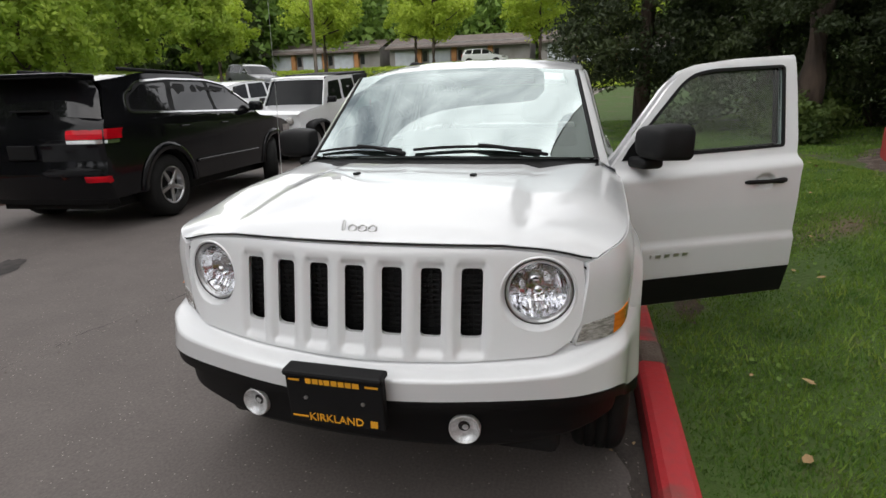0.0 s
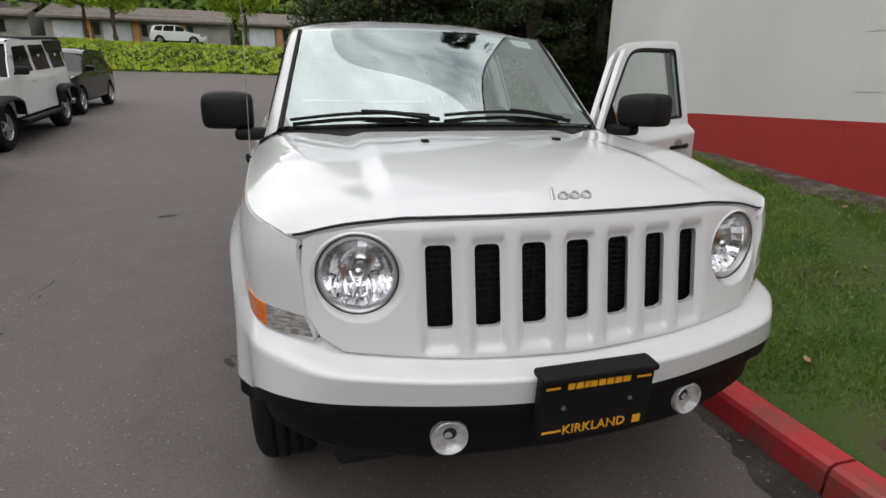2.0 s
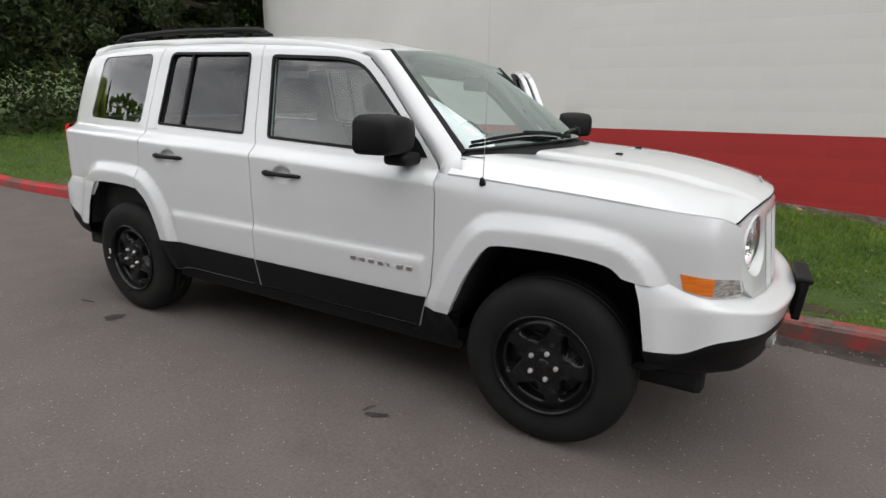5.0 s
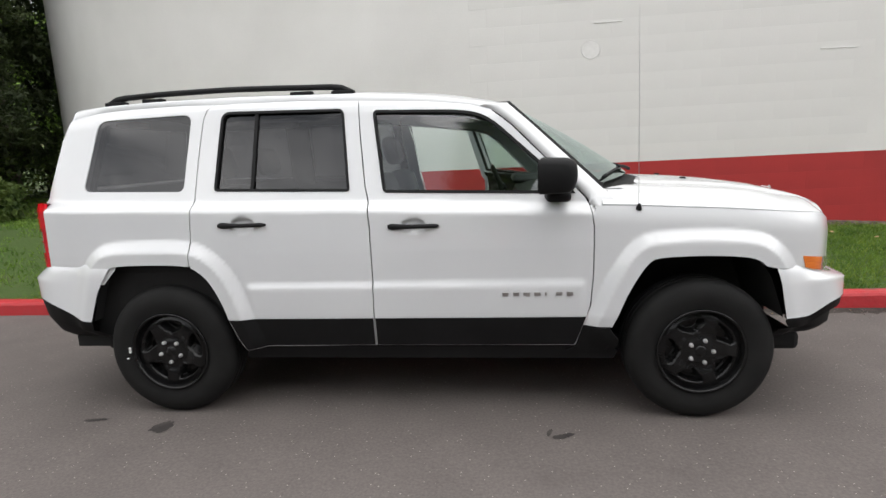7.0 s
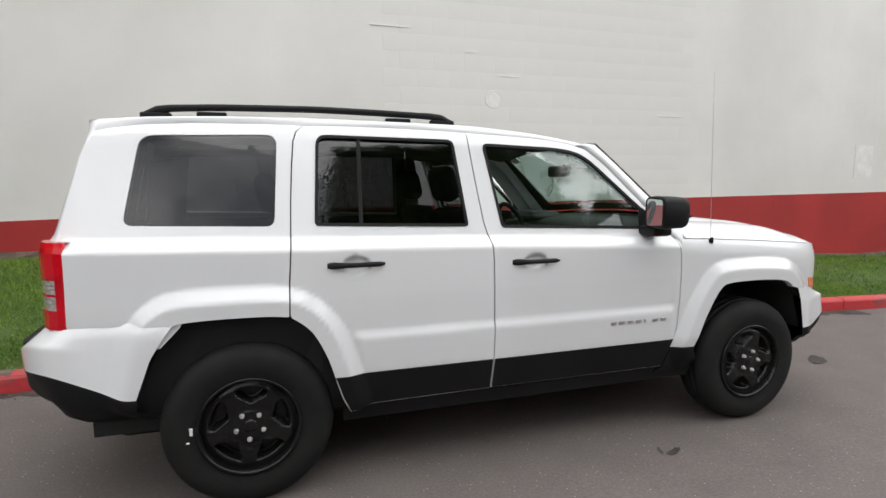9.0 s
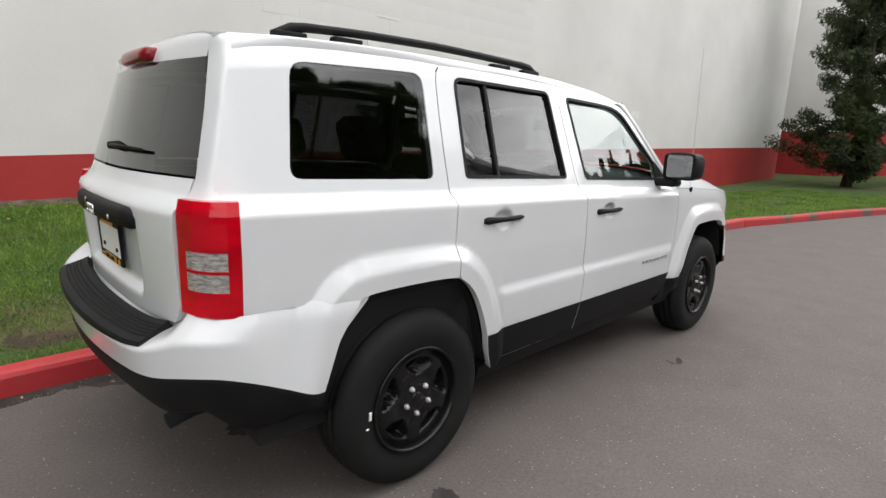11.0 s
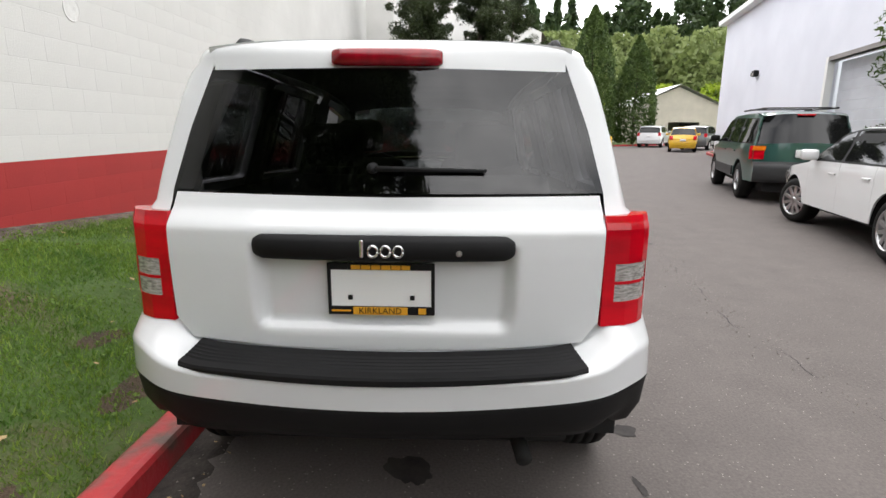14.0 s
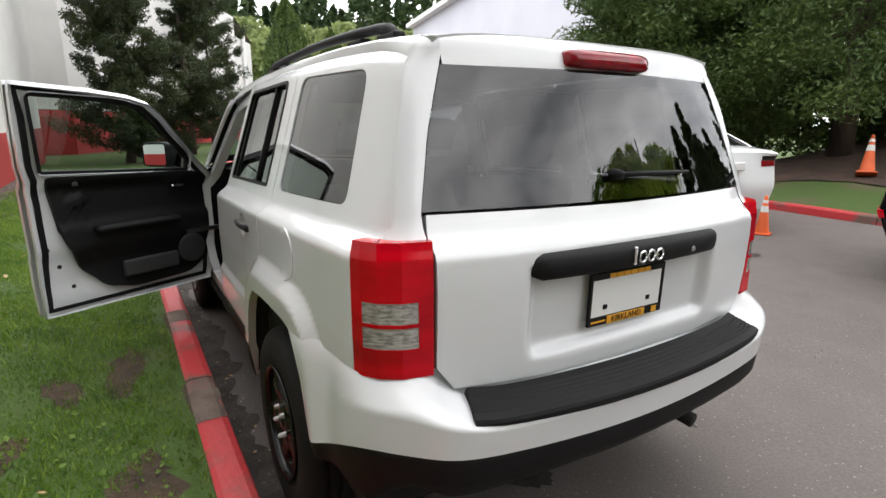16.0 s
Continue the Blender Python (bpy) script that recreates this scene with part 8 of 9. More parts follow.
rock = vehicle("white_offroader", "white boxy four-door off-roader with black wheel flares",
               [(2.16, 0.42, "front_bumper"), (2.24, 0.55, "front_bumper"), (2.10, 0.66, "grille_panel"), (2.05, 1.08, "hood"), (1.9, 1.14, "hood"), (0.98, 1.20, "screen"), (0.62, 1.74, "roof"), (0.4, 1.82, "roof"), (-1.6, 1.82, "roof"), (-2.05, 1.76, "rear_window"), (-2.12, 1.20, "tailgate"), (-2.12, 0.62, "rear_bumper"), (-2.24, 0.58, "rear_bumper"), (-2.2, 0.42, "rear_bumper")],
               0.79, 1.20, 0.16, (1.475, -1.475), (0.40, 0.12, 0.22, 5, alloy), 0.50, (-1.15, -0.22, 0.72),
               [[(0.66, 1.24), (0.46, 1.68), (-0.14, 1.70), (-0.15, 1.24)], [(-0.28, 1.24), (-0.28, 1.70), (-1.02, 1.70), (-1.06, 1.24)], [(-1.2, 1.24), (-1.18, 1.70), (-1.95, 1.68), (-2.0, 1.24)]],
               fleet_white, offroader_glass, {"mirror": 0.72, "mirror_mat": black_plastic, "lamps": [("tail_lamp", -2.13, 0.85, 1.05, 0.05, 0.12, red_lens)],
                "boxes": [("hard_top", (-2.10, -0.70, 1.78), (-0.1, 0.70, 1.845), black_plastic), ("hard_top_side", (-2.09, -0.735, 1.26), (-1.10, -0.70, 1.78), black_plastic), ("hard_top_side", (-2.09, 0.70, 1.26), (-1.10, 0.735, 1.78), black_plastic), ("side_step", (-1.0, -0.92, 0.40), (1.0, -0.80, 0.47), black_plastic), ("side_step", (-1.0, 0.80, 0.40), (1.0, 0.92, 0.47), black_plastic), ("bumper_bar", (2.10, -0.85, 0.45), (2.32, 0.85, 0.66), black_plastic)] + [("grille_slot", (2.045, -0.30 + 0.095 * k, 0.74), (2.09, -0.30 + 0.095 * k + 0.05, 1.0), dark_inside) for k in range(7)]}, crown=0.015, taper=(0.12, 0.0))
for s in (-1, 1):
    part("head_lamp", shift(revolve([(0, 0.04), (0.06, 0.03), (0.085, 0.01), (0.09, -0.02)], 20, "x"), Matrix.Translation((2.06, s * 0.47, 0.93))), clear_lens, rock, smooth=True)
for ax in (1.475, -1.475):
    for s in (-1, 1):
        rows = []
        for k in range(13):
            a = math.pi * (0.04 + 0.92 * k / 12)
            dx, dz = 0.50 * max(-0.86, min(0.86, 1.25 * math.cos(a))), 0.50 * math.sin(a) ** 0.6
            rows.append([(ax + dx * 0.94, s * 0.74, 0.40 + dz * 0.95), (ax + dx, s * 0.76, 0.42 + dz), (ax + dx * 1.02, s * 0.90, 0.42 + dz), (ax + dx * 1.02, s * 0.955, 0.40 + dz * 0.96), (ax + dx * 0.96, s * 0.95, 0.39 + dz * 0.90)])
        part("wheel_flare", loft(rows), black_plastic, rock, "bowed black wheel flare", smooth=True)
park(rock, -9.4, -6.10, 1.0)

saloon = vehicle("white_saloon", "white four-door saloon with bright alloy wheels parked by the verge",
                 [(2.16, 0.22, "front_bumper"), (2.22, 0.42, "front_bumper"), (2.20, 0.60, "hood"), (2.05, 0.74, "hood"), (1.55, 0.86, "hood"), (0.90, 0.95, "screen"), (0.18, 1.32, "roof"), (-0.25, 1.41, "roof"), (-0.75, 1.40, "roof"), (-1.15, 1.32, "rear_window"), (-1.78, 1.06, "boot"), (-2.15, 1.03, "boot"), (-2.26, 0.98, "tailgate"), (-2.30, 0.72, "rear_bumper"), (-2.32, 0.52, "rear_bumper"), (-2.24, 0.24, "rear_bumper")],
                 0.905, 0.93, 0.42, (1.38, -1.38), (0.325, 0.11, 0.215, 10, alloy), 0.22, (-0.98, -0.10, 0.86),
                 [[(0.78, 0.97), (0.18, 1.27), (-0.06, 1.32), (-0.08, 0.97)], [(-0.14, 0.97), (-0.13, 1.33), (-0.80, 1.33), (-1.12, 1.24), (-1.42, 1.04), (-1.30, 0.97)]],
                 fleet_white, suv_glass, {"mirror": 0.62, "steer": 20, "daylight": [(0.84, 0.945), (0.20, 1.300), (-0.20, 1.352), (-0.74, 1.348), (-1.12, 1.275), (-1.46, 1.06), (-1.40, 0.955)],
                  "lamps": [("tail_lamp", -2.28, 0.80, 0.875, 0.24, 0.28, dark_red_lens), ("tail_lamp", -2.28, 0.877, 0.93, 0.22, 0.26, black_plastic), ("head_lamp", 2.16, 0.58, 0.72, 0.35, 0.35, clear_lens)],
                  "boxes": [("number_plate", (-2.335, -0.16, 0.76), (-2.30, 0.16, 0.86), white_card), ("exhaust_tip", (-2.34, 0.42, 0.26), (-2.20, 0.56, 0.31), black_plastic)]}, crown=0.035, taper=(0.16, 0.13))
park(saloon, 3.02, -5.82, -14.0)

estate = vehicle("green_suv", "dark green older sport utility car with grey lower body",
                 [(2.12, 0.34, "lower_bumper"), (2.20, 0.50, "front_bumper"), (2.18, 0.70, "hood"), (2.08, 0.92, "hood"), (1.1, 1.06, "screen"), (0.42, 1.58, "roof"), (0.1, 1.68, "roof"), (-1.6, 1.70, "roof"), (-2.10, 1.64, "rear_window"), (-2.34, 1.12, "tailgate"), (-2.38, 0.78, "lower_bumper"), (-2.50, 0.70, "lower_bumper"), (-2.48, 0.46, "lower_bumper"), (-2.4, 0.40, "lower_bumper")],
                 0.89, 1.06, 0.30, (1.42, -1.42), (0.36, 0.115, 0.205, 5, alloy), 0.40, (-1.10, -0.10, 0.95),
                 [[(0.98, 1.10), (0.46, 1.52), (-0.02, 1.58), (-0.04, 1.10)], [(-0.14, 1.10), (-0.12, 1.58), (-0.98, 1.58), (-1.06, 1.10)], [(-1.16, 1.10), (-1.10, 1.58), (-1.98, 1.54), (-2.18, 1.12)]],
                 green_paint, suv_glass, {"mirror": 0.86, "daylight": [(1.00, 1.085), (0.48, 1.545), (-0.05, 1.60), (-2.00, 1.56), (-2.20, 1.10)], "mirror_mat": black_plastic, "lamps": [("tail_lamp", -2.37, 0.82, 1.06, 0.10, 0.16, red_lens), ("amber_lamp", -2.385, 0.98, 1.06, 0.03, 0.17, amber_lens)],
                  "boxes": [("roof_rail", (-1.8, -0.60, 1.735), (0.1, -0.56, 1.765), black_plastic), ("roof_rail", (-1.8, 0.56, 1.735), (0.1, 0.60, 1.765), black_plastic), ("cross_bar", (-1.5, -0.58, 1.75), (-1.44, 0.58, 1.775), black_plastic), ("cross_bar", (-0.4, -0.58, 1.75), (-0.34, 0.58, 1.775), black_plastic), ("side_cladding", (-0.95, -0.915, 0.42), (0.95, -0.87, 0.62), grey_plastic), ("side_cladding", (-0.95, 0.87, 0.42), (0.95, 0.915, 0.62), grey_plastic), ("number_plate", (-2.43, -0.16, 0.86), (-2.375, 0.16, 1.0), white_card), ("brake_lamp", (-2.16, -0.14, 1.60), (-2.10, 0.14, 1.635), red_lens)]}, lower=grey_plastic)
park(estate, 8.6, -7.18, -16.5)

mini = vehicle("yellow_hatchback", "small bright yellow hatchback with a dark folded roof",
               [(1.70, 0.22, "front_bumper"), (1.76, 0.45, "front_bumper"), (1.68, 0.75, "hood"), (1.0, 0.98, "screen"), (0.35, 1.38, "roof"), (-0.5, 1.48, "roof"), (-1.05, 1.40, "rear_window"), (-1.50, 1.02, "tailgate"), (-1.66, 0.80, "rear_bumper"), (-1.72, 0.50, "rear_bumper"), (-1.64, 0.24, "rear_bumper")],
               0.80, 0.95, 0.42, (1.15, -1.15), (0.29, 0.09, 0.19, 6, alloy), 0.24, (-0.52, 0.62),
               [[(0.78, 0.99), (0.34, 1.30), (-0.40, 1.38), (-0.45, 0.99)], [(-0.55, 0.99), (-0.52, 1.37), (-0.95, 1.30), (-1.2, 1.02)]],
               yellow_paint, dark_glass, {"mirror": 0.62, "lamps": [("tail_lamp", -1.63, 0.72, 0.95, 0.10, 0.16, red_lens)], "boxes": [("number_plate", (-1.74, -0.16, 0.66), (-1.66, 0.16, 0.78), white_card)]})
park(mini, 30.5, -14.3, -22)

for nm, lb, pt, x, y, yaw, zf in (("white_wagon", "white compact wagon parked at the drive's end", fleet_white, 39.0, -15.6, -30, road_z), ("grey_wagon", "grey compact wagon parked near the shed", grey_paint, 34.0, -16.9, -35, road_z), ("white_wagon", "white sport utility car with dark rear window", fleet_white, -12.8, -10.2, 176, land_z), ("grey_wagon", "grey sport utility car on the upper lot", grey_paint, -26.6, -19.0, 60, land_z), ("white_wagon", "white car parked by the row of houses", fleet_white, -50, -9.0, 85, land_z), ("dark_wagon", "dark compact wagon parked behind the off-roader", black_paint, -14.5, -6.6, 1.0, road_z)):
    v = vehicle(nm, lb,
                [(2.10, 0.28, "front_bumper"), (2.18, 0.50, "front_bumper"), (2.14, 0.78, "hood"), (2.0, 0.92, "hood"), (1.05, 1.06, "screen"), (0.30, 1.50, "roof"), (-0.2, 1.60, "roof"), (-1.3, 1.58, "roof"), (-1.85, 1.50, "rear_window"), (-2.15, 1.08, "tailgate"), (-2.20, 0.75, "rear_bumper"), (-2.22, 0.52, "rear_bumper"), (-2.15, 0.30, "rear_bumper")],
                0.90, 1.04, 0.34, (1.33, -1.33), (0.34, 0.11, 0.21, 6, alloy), 0.30, (-1.05, -0.12, 0.88),
                [[(0.92, 1.08), (0.32, 1.45), (-0.06, 1.52), (-0.08, 1.08)], [(-0.18, 1.08), (-0.16, 1.52), (-0.92, 1.50), (-1.02, 1.08)], [(-1.12, 1.08), (-1.02, 1.50), (-1.62, 1.44), (-1.80, 1.12)]],
                pt, dark_glass, {"mirror": 0.74, "lamps": [("tail_lamp", -2.18, 0.85, 1.08, 0.14, 0.16, red_lens), ("head_lamp", 2.12, 0.72, 0.86, 0.3, 0.3, clear_lens)], "boxes": [("number_plate", (-2.24, -0.16, 0.78), (-2.19, 0.16, 0.90), white_card)]})
    park(v, x, y, yaw, zf)


# ---- small things: litter, stains, grass ----
stain_mat = material("oil_stain", (0.022, 0.019, 0.018), 0.8, second=(0.05, 0.043, 0.040), scale=9, fine=80, grain=0.3)
dry_leaf = material("dry_leaf", (0.42, 0.33, 0.16), 0.7, second=(0.30, 0.19, 0.09), scale=5, fine=40, grain=0.2, per_object=0.9)
patch_mat = material("patched_paint", (0.76, 0.75, 0.73), 0.85, second=(0.66, 0.65, 0.63), scale=9, fine=60, bump=0.4, grain=0.4)
g3 = random.Random(4)


def blot(name, x, y, rx, ry, turn, label, mat=None, zf=None, up=0.004, category="stain"):
    bm = bmesh.new()
    n = 44
    vs = []
    ph = [g3.uniform(0, 6.28) for _ in range(4)]
    for k in range(n):
        a = 2 * math.pi * k / n
        q = 1 + 0.24 * math.sin(2 * a + ph[0]) + 0.10 * math.sin(3 * a + ph[1]) + 0.06 * math.sin(7 * a + ph[2]) + 0.06 * math.sin(11 * a + ph[3])
        px, py = rx * q * math.cos(a), ry * q * math.sin(a)
        c, s = math.cos(turn), math.sin(turn)
        wx, wy = x + px * c - py * s, y + px * s + py * c
        vs.append(bm.verts.new((wx, wy, (zf or road_z)(wx, wy) + up)))
    bm.faces.new(vs)
    bmesh.ops.triangulate(bm, faces=bm.faces[:])
    bmesh.ops.recalc_face_normals(bm, faces=bm.faces[:])
    ob = part(name, bm, mat or stain_mat)
    if ob.data.polygons[0].normal.z < 0:
        ob.data.flip_normals()
    tagged(ob, label, category, kind="structure")


for x, y, rx, ry, tn in ((0.66, -1.03, 0.045, 0.024, 0.4), (0.60, -1.00, 0.03, 0.012, 1.1), (-1.31, -1.00, 0.07, 0.04, 1.2), (-1.72, -0.94, 0.05, 0.018, 0.1), (-1.64, -0.03, 0.12, 0.07, 0.5), (-6.9, -0.2, 0.25, 0.10, 0.2), (-2.6, -1.9, 0.10, 0.03, 2.0), (2.7, -0.2, 0.10, 0.06, 1.0), (3.0, -2.6, 0.08, 0.05, 0.4), (1.4, -5.2, 0.5, 0.22, 0.1), (0.2, -4.2, 0.4, 0.14, 0.6)):
    blot("oil_stain", x, y, rx, ry, tn, "dark damp oil stain on the asphalt")

# a worn seam in the asphalt with loose grit along it
SEAM = [(-2.2, -2.24), (-1.0, -2.25), (-0.55, -2.26), (0.0, -2.21), (0.8, -2.32), (1.9, -2.48), (4.0, -2.92)]
bm = bmesh.new()
edge = []
for t in spaced(-1.3, 2.6, 0.03):
    y = lerp_table(SEAM, t) + 0.02 * math.sin(t * 5.3) + 0.010 * math.sin(t * 17.0) + g3.uniform(-0.006, 0.006)
    w = max(0.0005, 0.0022 + 0.0022 * math.sin(t * 7.7) + g3.uniform(-0.001, 0.002))
    edge.append((bm.verts.new((t, y - w, road_z(t, y - w) + 0.0014)), bm.verts.new((t, y + w, road_z(t, y + w) + 0.0014))))
for p, q in zip(edge, edge[1:]):
    if math.sin(p[0].co.x * 9.1) + 0.6 * math.sin(p[0].co.x * 23.0) > -0.35:
        bm.faces.new((p[0], q[0], q[1], p[1]))
tagged(part("asphalt_crack", bm, stain_mat), "thin dark crack along a seam in the asphalt", "crack", kind="structure")
grit = np.array([(t, lerp_table(SEAM, t) + d, 0.0) for t, d in zip(rng.uniform(-1.8, 4.0, 520), rng.normal(0, 0.09, 520))])
grit[:, 2] = [road_z(a, b) + 0.003 for a, b in zip(grit[:, 0], grit[:, 1])]
leaf_mesh("seam_grit", grit, 0.0055, concrete, slim=0.8, kind="stuff")
tagged(bpy.data.objects["seam_grit"], "loose pale grit along the asphalt seam", "grit")

# bare earth showing through the lawn
bare_earth = material("bare_earth", (0.040, 0.028, 0.018), 0.95, second=(0.075, 0.050, 0.030), scale=7, fine=60, bump=0.9, grain=0.6, dist=0.02)
bed_soil = material("bed_soil", (0.060, 0.045, 0.034), 0.95, second=(0.20, 0.17, 0.145), scale=9, fine=70, bump=0.9, grain=0.6, dist=0.02, low=0.45, high=0.75)
BARE = [(-1.18, 1.28, 0.26, 0.13), (-0.98, 1.22, 0.16, 0.09), (-0.06, 1.34, 0.24, 0.09), (-0.85, 1.73, 0.12, 0.07), (-0.28, 1.58, 0.14, 0.07), (0.05, 1.20, 0.22, 0.06), (-1.45, 1.14, 0.35, 0.05), (0.85, 1.12, 0.30, 0.05), (1.62, 2.36, 0.26, 0.14), (-2.2, 1.35, 0.20, 0.12), (2.3, 1.25, 0.22, 0.10), (3.1, 1.9, 0.20, 0.12), (-0.45, 1.10, 0.30, 0.04)]
for x, y, rx, ry in BARE:
    blot("bare_patch", x, y, rx * 1.1, ry * 1.1, g3.uniform(-0.3, 0.3), "bare dark earth patch in the thin lawn", bare_earth, land_z, 0.003, "soil")

# a bed of bare soil and chips along the foot of the wall
bm = bmesh.new()
edge = []
for t in spaced(-6.0, 12.0, 0.08):
    yw = wall_at(t)
    w = 0.24 + 0.05 * math.sin(t * 2.3) + 0.03 * math.sin(t * 7.9 + 1) + 0.02 * g3.uniform(-1, 1)
    edge.append([bm.verts.new((t, yw - w * q, land_z(t, yw - w * q) + 0.030 * (1 - q) + 0.004)) for q in (0.0, 0.35, 0.7, 1.0)])
for p, q in zip(edge, edge[1:]):
    for i in range(3):
        bm.faces.new((p[i + 1], q[i + 1], q[i], p[i]))
bmesh.ops.recalc_face_normals(bm, faces=bm.faces[:])
tagged(part("wall_bed", bm, bed_soil), "bare soil with stone chips along the wall's foot", "soil", kind="structure")

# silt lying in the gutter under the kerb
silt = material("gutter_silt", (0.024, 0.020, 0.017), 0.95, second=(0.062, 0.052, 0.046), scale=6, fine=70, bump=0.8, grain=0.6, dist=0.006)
bm = bmesh.new()
edge = []
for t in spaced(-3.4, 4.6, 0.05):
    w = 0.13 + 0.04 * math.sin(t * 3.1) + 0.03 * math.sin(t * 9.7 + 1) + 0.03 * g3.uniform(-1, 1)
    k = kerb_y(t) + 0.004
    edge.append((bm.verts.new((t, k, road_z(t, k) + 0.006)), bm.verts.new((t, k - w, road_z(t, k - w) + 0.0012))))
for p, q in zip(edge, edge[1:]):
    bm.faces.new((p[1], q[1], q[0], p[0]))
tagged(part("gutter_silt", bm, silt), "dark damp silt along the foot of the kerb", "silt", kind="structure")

# lengths of the kerb where the red paint has gone
worn_kerb = material("worn_kerb_face", (0.16, 0.125, 0.10), 0.9, second=(0.10, 0.070, 0.058), scale=8, fine=60, bump=0.7, grain=0.5)
for x0, x1 in ((-0.76, -0.44), (0.62, 0.86), (-3.1, -2.86), (2.35, 2.5)):
    bm = bmesh.new()
    rings = []
    for t in spaced(x0, x1, 0.04):
        y, z = kerb_y(t), road_z(t, kerb_y(t))
        h = 0.125 + 0.006 * math.sin(t * 2.1) + 0.003
        prof = [(0.018 + 0.01 * g3.uniform(-1, 1), h - 0.012), (0.043, h), (0.127, h), (0.148, h - 0.010)]
        wob = 0.012 * g3.uniform(-1, 1) if rings and t < x1 - 0.02 else 0.0
        rings.append([bm.verts.new((t + wob, y + a, z + b)) for a, b in prof])
    for p, q in zip(rings, rings[1:]):
        for i in range(len(p) - 1):
            bm.faces.new((p[i], q[i], q[i + 1], p[i + 1]))
    bmesh.ops.recalc_face_normals(bm, faces=bm.faces[:])
    part("worn_face", bm, worn_kerb, bpy.data.objects["kerb_near"], "bare grey-brown concrete with the paint gone")

# marks on the wall
def wall_mark(name, x, z, w, h, label, round_=False):
    if round_:
        bm = shift(revolve([(0.0, 0.0), (w * 0.55, -0.0015), (w * 0.9, 0.0), (w, -0.003), (w * 1.04, 0.006)], 28, "y"), Matrix.Translation((x, WALL_Y - 0.008, z)))
    else:
        bm = box((x - w, WALL_Y - 0.009, z - h), (x + w, WALL_Y - 0.001, z + h), 0.002)
    part(name, bm, patch_mat, building, label)


wall_mark("wall_patch", 1.50, 2.42, 0.105, 0.115, "rough round filled patch in the wall", True)
wall_mark("wall_patch", 1.21, 2.98, 0.08, 0.012, "square painted-over patch")
wall_mark("wall_patch", 8.08, 1.71, 0.20, 0.26, "faded rectangle where a sign hung")
wall_mark("wall_patch", 1.69, 2.71, 0.16, 0.006, "painted-over crack")
wall_mark("wall_patch", 4.2, 2.3, 0.20, 0.006, "painted-over crack")
wall_mark("wall_patch", 0.2, 3.2, 0.25, 0.006, "painted-over crack")

# leaves and chips on the lawn and in the gutter
bm = bmesh.new()
vs = [bm.verts.new(p) for p in ((-0.5, 0, 0), (-0.15, 0.28, 0.05), (0.3, 0.22, 0.1), (0.55, 0, 0.06), (0.3, -0.24, 0.02), (-0.15, -0.26, 0.08))]
bm.faces.new(vs)
leaf_me = mesh_of("fallen_leaf", bm, dry_leaf)
spots = [(g3.uniform(-3.6, 4.5), None) for _ in range(70)] + [(g3.uniform(-2.4, 3.5), "gutter") for _ in range(60)]
for x, where in spots:
    y = kerb_y(x) + g3.uniform(0.25, 2.2) if where is None else kerb_y(x) - abs(g3.gauss(0, 0.10)) - 0.015
    z = land_z(x, y) + 0.028 if where is None else road_z(x, y) + 0.004
    ob = new("fallen_leaf", leaf_me)
    s = g3.uniform(0.025, 0.06) if where is None else g3.uniform(0.010, 0.028)
    ob.matrix_world = pose(x, y, z, g3.uniform(-25, 25), g3.uniform(-25, 25), g3.uniform(0, 360)) @ Matrix.Diagonal((s, s, s, 1))
    tagged(ob, "small dry leaf lying on the ground", "leaf", "fallen leaves")


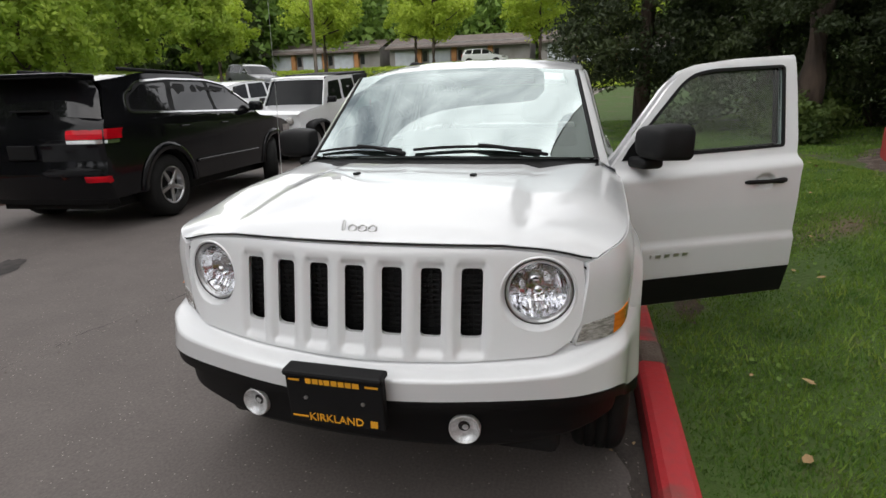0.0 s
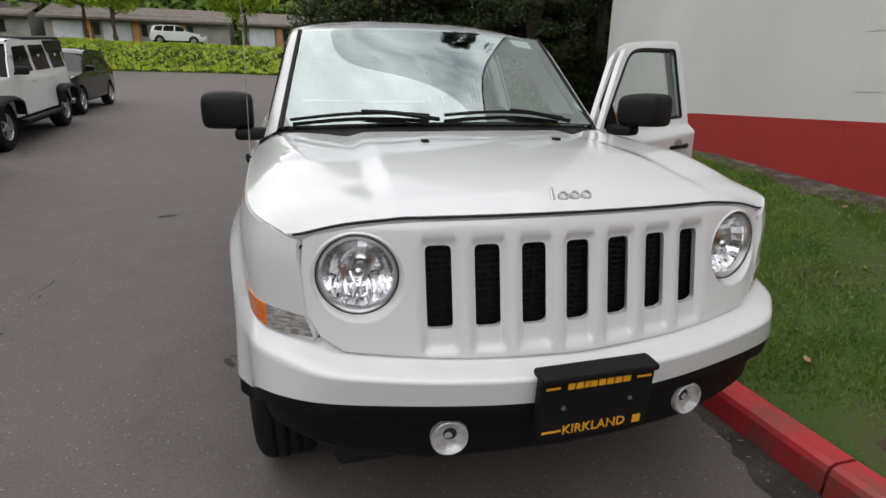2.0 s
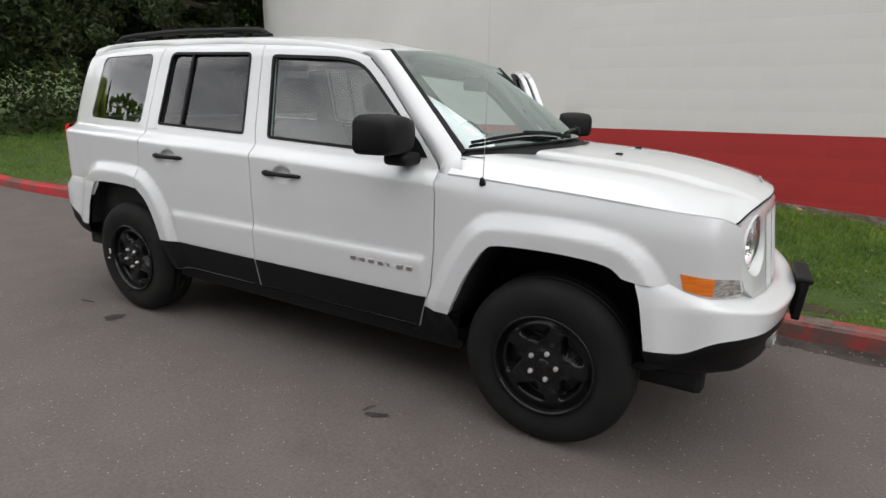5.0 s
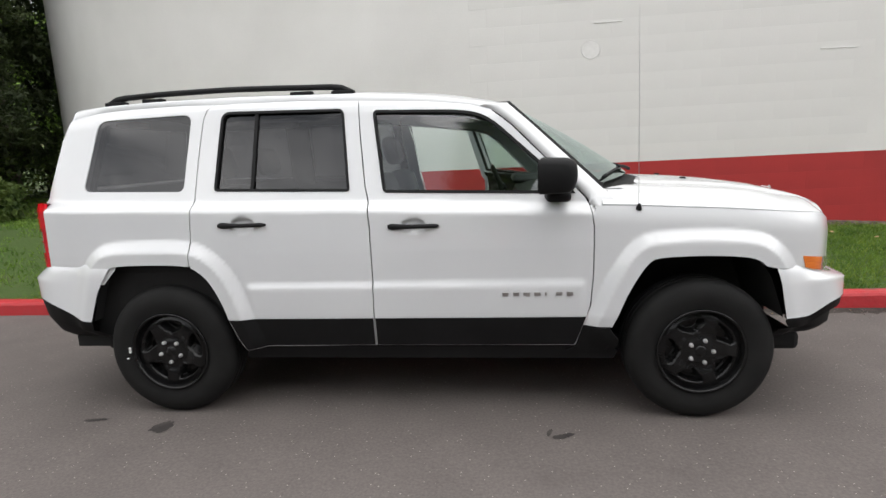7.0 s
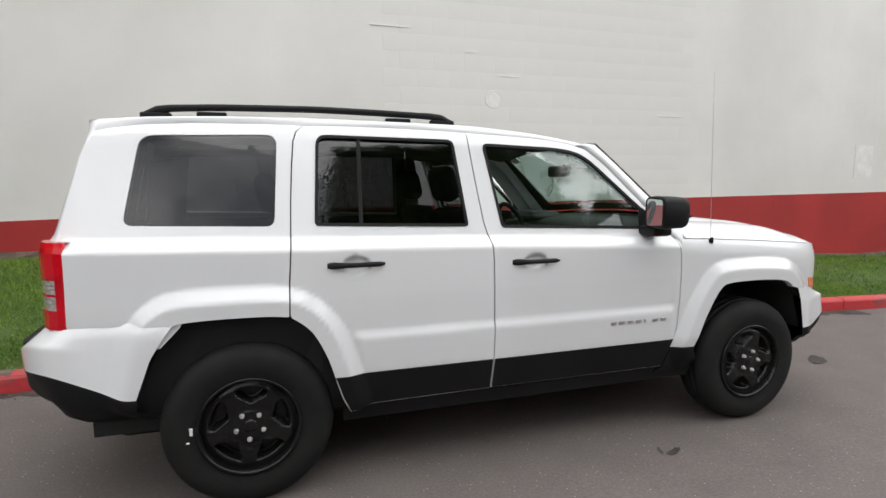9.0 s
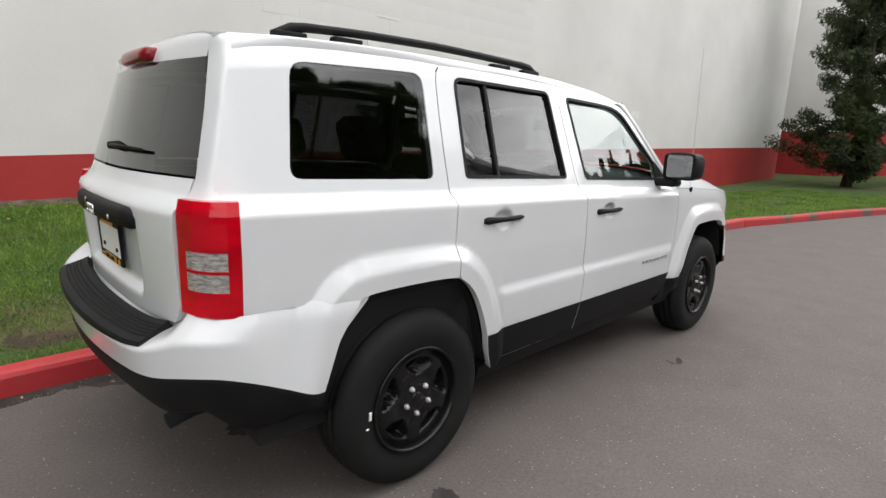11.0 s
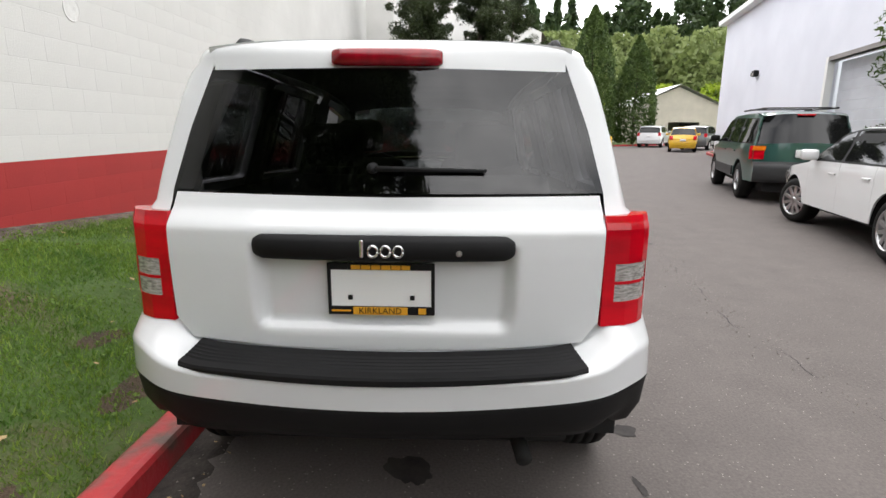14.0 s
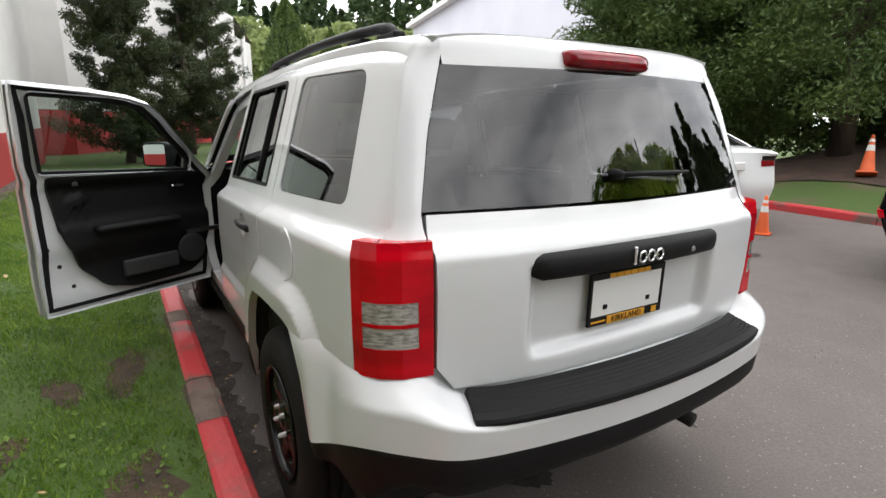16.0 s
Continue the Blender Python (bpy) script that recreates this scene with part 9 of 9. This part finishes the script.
def grass(name, x0, x1, y0, y1, count, height, width, seed):
    """Short blades, thin in the bare patches."""
    g = np.random.default_rng(seed)
    x = g.uniform(x0, x1, count)
    ky = np.array([kerb_y(a) for a in x])
    y = ky + 0.16 + g.uniform(0, 1, count) * (y1 - y0)
    bare = np.sin(x * 1.9 + 1.3 * np.sin(y * 2.3)) * np.sin(y * 2.7 + 1.7 * np.sin(x * 1.1)) + 0.35 * np.sin(x * 7.1 + y * 3) * np.sin(y * 8.3) + 0.25 * np.exp(-(y - ky) * 2.5)
    keep = (g.uniform(-0.1, 1.0, count) > np.clip(bare - 0.62, 0, 1) * 2.0) & (y < np.array([wall_at(a) for a in x]) - 0.03)
    for bx, by, rx, ry in BARE:
        d = np.hypot((x - bx) / rx, (y - by) / ry) + 0.25 * np.sin(x * 23 + 2 * np.sin(y * 19))
        keep &= g.uniform(0, 1, count) < np.clip((d - 0.45) / 0.9, 0.10, 1.0)
    x, y, bare = x[keep], y[keep], bare[keep]
    z = np.array([land_z(a, b) for a, b in zip(x, y)])
    n = len(x)
    a = g.uniform(0, 2 * np.pi, n)
    lift = height * g.uniform(0.45, 1.3, n) * (1 - 0.45 * np.clip(bare, 0, 1))
    tilt = g.uniform(0.2, 1.1, n) * lift
    b = g.uniform(0, 2 * np.pi, n)
    w = width * g.uniform(0.6, 1.3, n)
    p0 = np.stack([x - w * np.cos(a), y - w * np.sin(a), z - 0.006], 1)
    p1 = np.stack([x + w * np.cos(a), y + w * np.sin(a), z - 0.006], 1)
    p2 = np.stack([x + tilt * np.cos(b), y + tilt * np.sin(b), z + lift], 1)
    verts = np.stack([p0, p1, p2], 1).reshape(-1, 3)
    me = bpy.data.meshes.new(name)
    me.vertices.add(3 * n)
    me.vertices.foreach_set("co", verts.ravel())
    me.loops.add(3 * n)
    me.loops.foreach_set("vertex_index", np.arange(3 * n, dtype=np.int32))
    me.polygons.add(n)
    me.polygons.foreach_set("loop_start", np.arange(0, 3 * n, 3, dtype=np.int32))
    me.polygons.foreach_set("loop_total", np.full(n, 3, dtype=np.int32))
    me.update(calc_edges=True)
    me.materials.append(blade_tuft if name == "lawn_tufts" else blade)
    tagged(new(name, me), "short green grass with clover and thin patches", "grass", kind="stuff")


grass("lawn_grass", -4.2, 5.2, 0.0, 2.3, 190000, 0.024, 0.0042, 21)
grass("lawn_tufts", -4.2, 5.2, 0.0, 2.3, 22000, 0.042, 0.0060, 24)
grass("lawn_grass", 5.2, 14, 0.0, 3.2, 40000, 0.040, 0.007, 22)
grass("lawn_grass", -15.0, -4.2, 0.0, 6.5, 60000, 0.045, 0.008, 23)
cx, cy = rng.uniform(-4, 5, 9000), rng.uniform(0, 1, 9000)
cxk = np.array([kerb_y(a) for a in cx])
cyy = cxk + 0.25 + cy * 2.0
keep = np.sin(cx * 3.1 + 2 * np.sin(cyy * 3)) * np.cos(cyy * 4.3) > 0.25
leaf_mesh("clover", np.stack([cx[keep], cyy[keep], [land_z(a, b) + 0.022 for a, b in zip(cx[keep], cyy[keep])]], 1), 0.011, leaf_mid, slim=0.8, kind="stuff")
tagged(bpy.data.objects["clover"], "low clover leaves among the grass", "clover")
chips = np.stack([rng.uniform(-3, 4.2, 500), np.zeros(500), np.zeros(500)], 1)
chips[:, 1] = [kerb_y(a) - abs(d) for a, d in zip(chips[:, 0], rng.normal(0, 0.10, 500))]
chips[:, 2] = [road_z(a, b) + 0.003 for a, b in zip(chips[:, 0], chips[:, 1])]
leaf_mesh("gutter_grit", chips, 0.006, concrete, slim=0.8, kind="stuff")
tagged(bpy.data.objects["gutter_grit"], "loose grit and chips along the gutter", "grit")

# ---- wall blocks: courses of painted concrete block ----
wall_part = [o for o in building.children if o.name == "wall"][0]
base_part = [o for o in building.children if o.name == "wall_base"][0]
COURSE, BLOCK = 0.203, 0.406
slope = math.degrees(math.atan(0.0135))


def block_bm(bm, m):
    w, h, c, d = BLOCK / 2 - 0.0004, COURSE / 2 - 0.0004, 0.0026, 0.0009
    back = [bm.verts.new(m @ Vector(p)) for p in ((-w, 0, -h), (w, 0, -h), (w, 0, h), (-w, 0, h))]
    front = [bm.verts.new(m @ Vector(p)) for p in ((-w + c, -d, -h + c), (w - c, -d, -h + c), (w - c, -d, h - c), (-w + c, -d, h - c))]
    bm.faces.new(front)
    for i in range(4):
        j = (i + 1) % 4
        bm.faces.new((back[i], back[j], front[j], front[i]))


bm = bmesh.new()
block_bm(bm, Matrix.Identity(4))
bmesh.ops.recalc_face_normals(bm, faces=bm.faces[:])
white_block = mesh_of("block", bm, white_wall)
bm = bmesh.new()
block_bm(bm, Matrix.Identity(4))
bmesh.ops.recalc_face_normals(bm, faces=bm.faces[:])
red_block = mesh_of("block", bm, red_wall)
rest = {"wall": bmesh.new(), "wall_base": bmesh.new()}
for k in range(-6, 18):
    x = CURVE_X + (0.5 if k % 2 else 1.0) * BLOCK
    while x < 18.0 - BLOCK / 2:
        z = red_top(x) + (k + 0.5) * COURSE
        if z > -0.6:
            m = pose(x, WALL_Y - 0.002, z, g3.gauss(0, 0.10), -slope, g3.gauss(0, 0.07))
            if -1.3 < x < 4.4 and k < 16:
                ob = new("block", white_block if k >= 0 else red_block)
                ob.parent = wall_part if k >= 0 else base_part
                ob.matrix_world = m
            else:
                block_bm(rest["wall" if k >= 0 else "wall_base"], m)
        x += BLOCK
    # the base goes on round the bend, under smooth render
    for n in range(24):
        f = ((n + 0.5) * BLOCK - (0.0 if k % 2 else 0.5 * BLOCK)) / CURVE_R
        x, y = CURVE_X - CURVE_R * math.sin(f), WALL_Y + CURVE_R * (1 - math.cos(f))
        z = red_top(x) + (k + 0.5) * COURSE
        if -0.6 < z and k < 0:
            fall = math.degrees(math.atan((red_top(x + 0.2) - red_top(x - 0.2)) / 0.4 * math.cos(f)))
            block_bm(rest["wall_base"], pose(x, y - 0.004, z, 0, -fall, -math.degrees(f)))
for key, b in rest.items():
    bmesh.ops.recalc_face_normals(b, faces=b.faces[:])
    ob = part("blockwork", b, white_wall if key == "wall" else red_wall, wall_part if key == "wall" else base_part)
    ob["kind"] = "stuff"
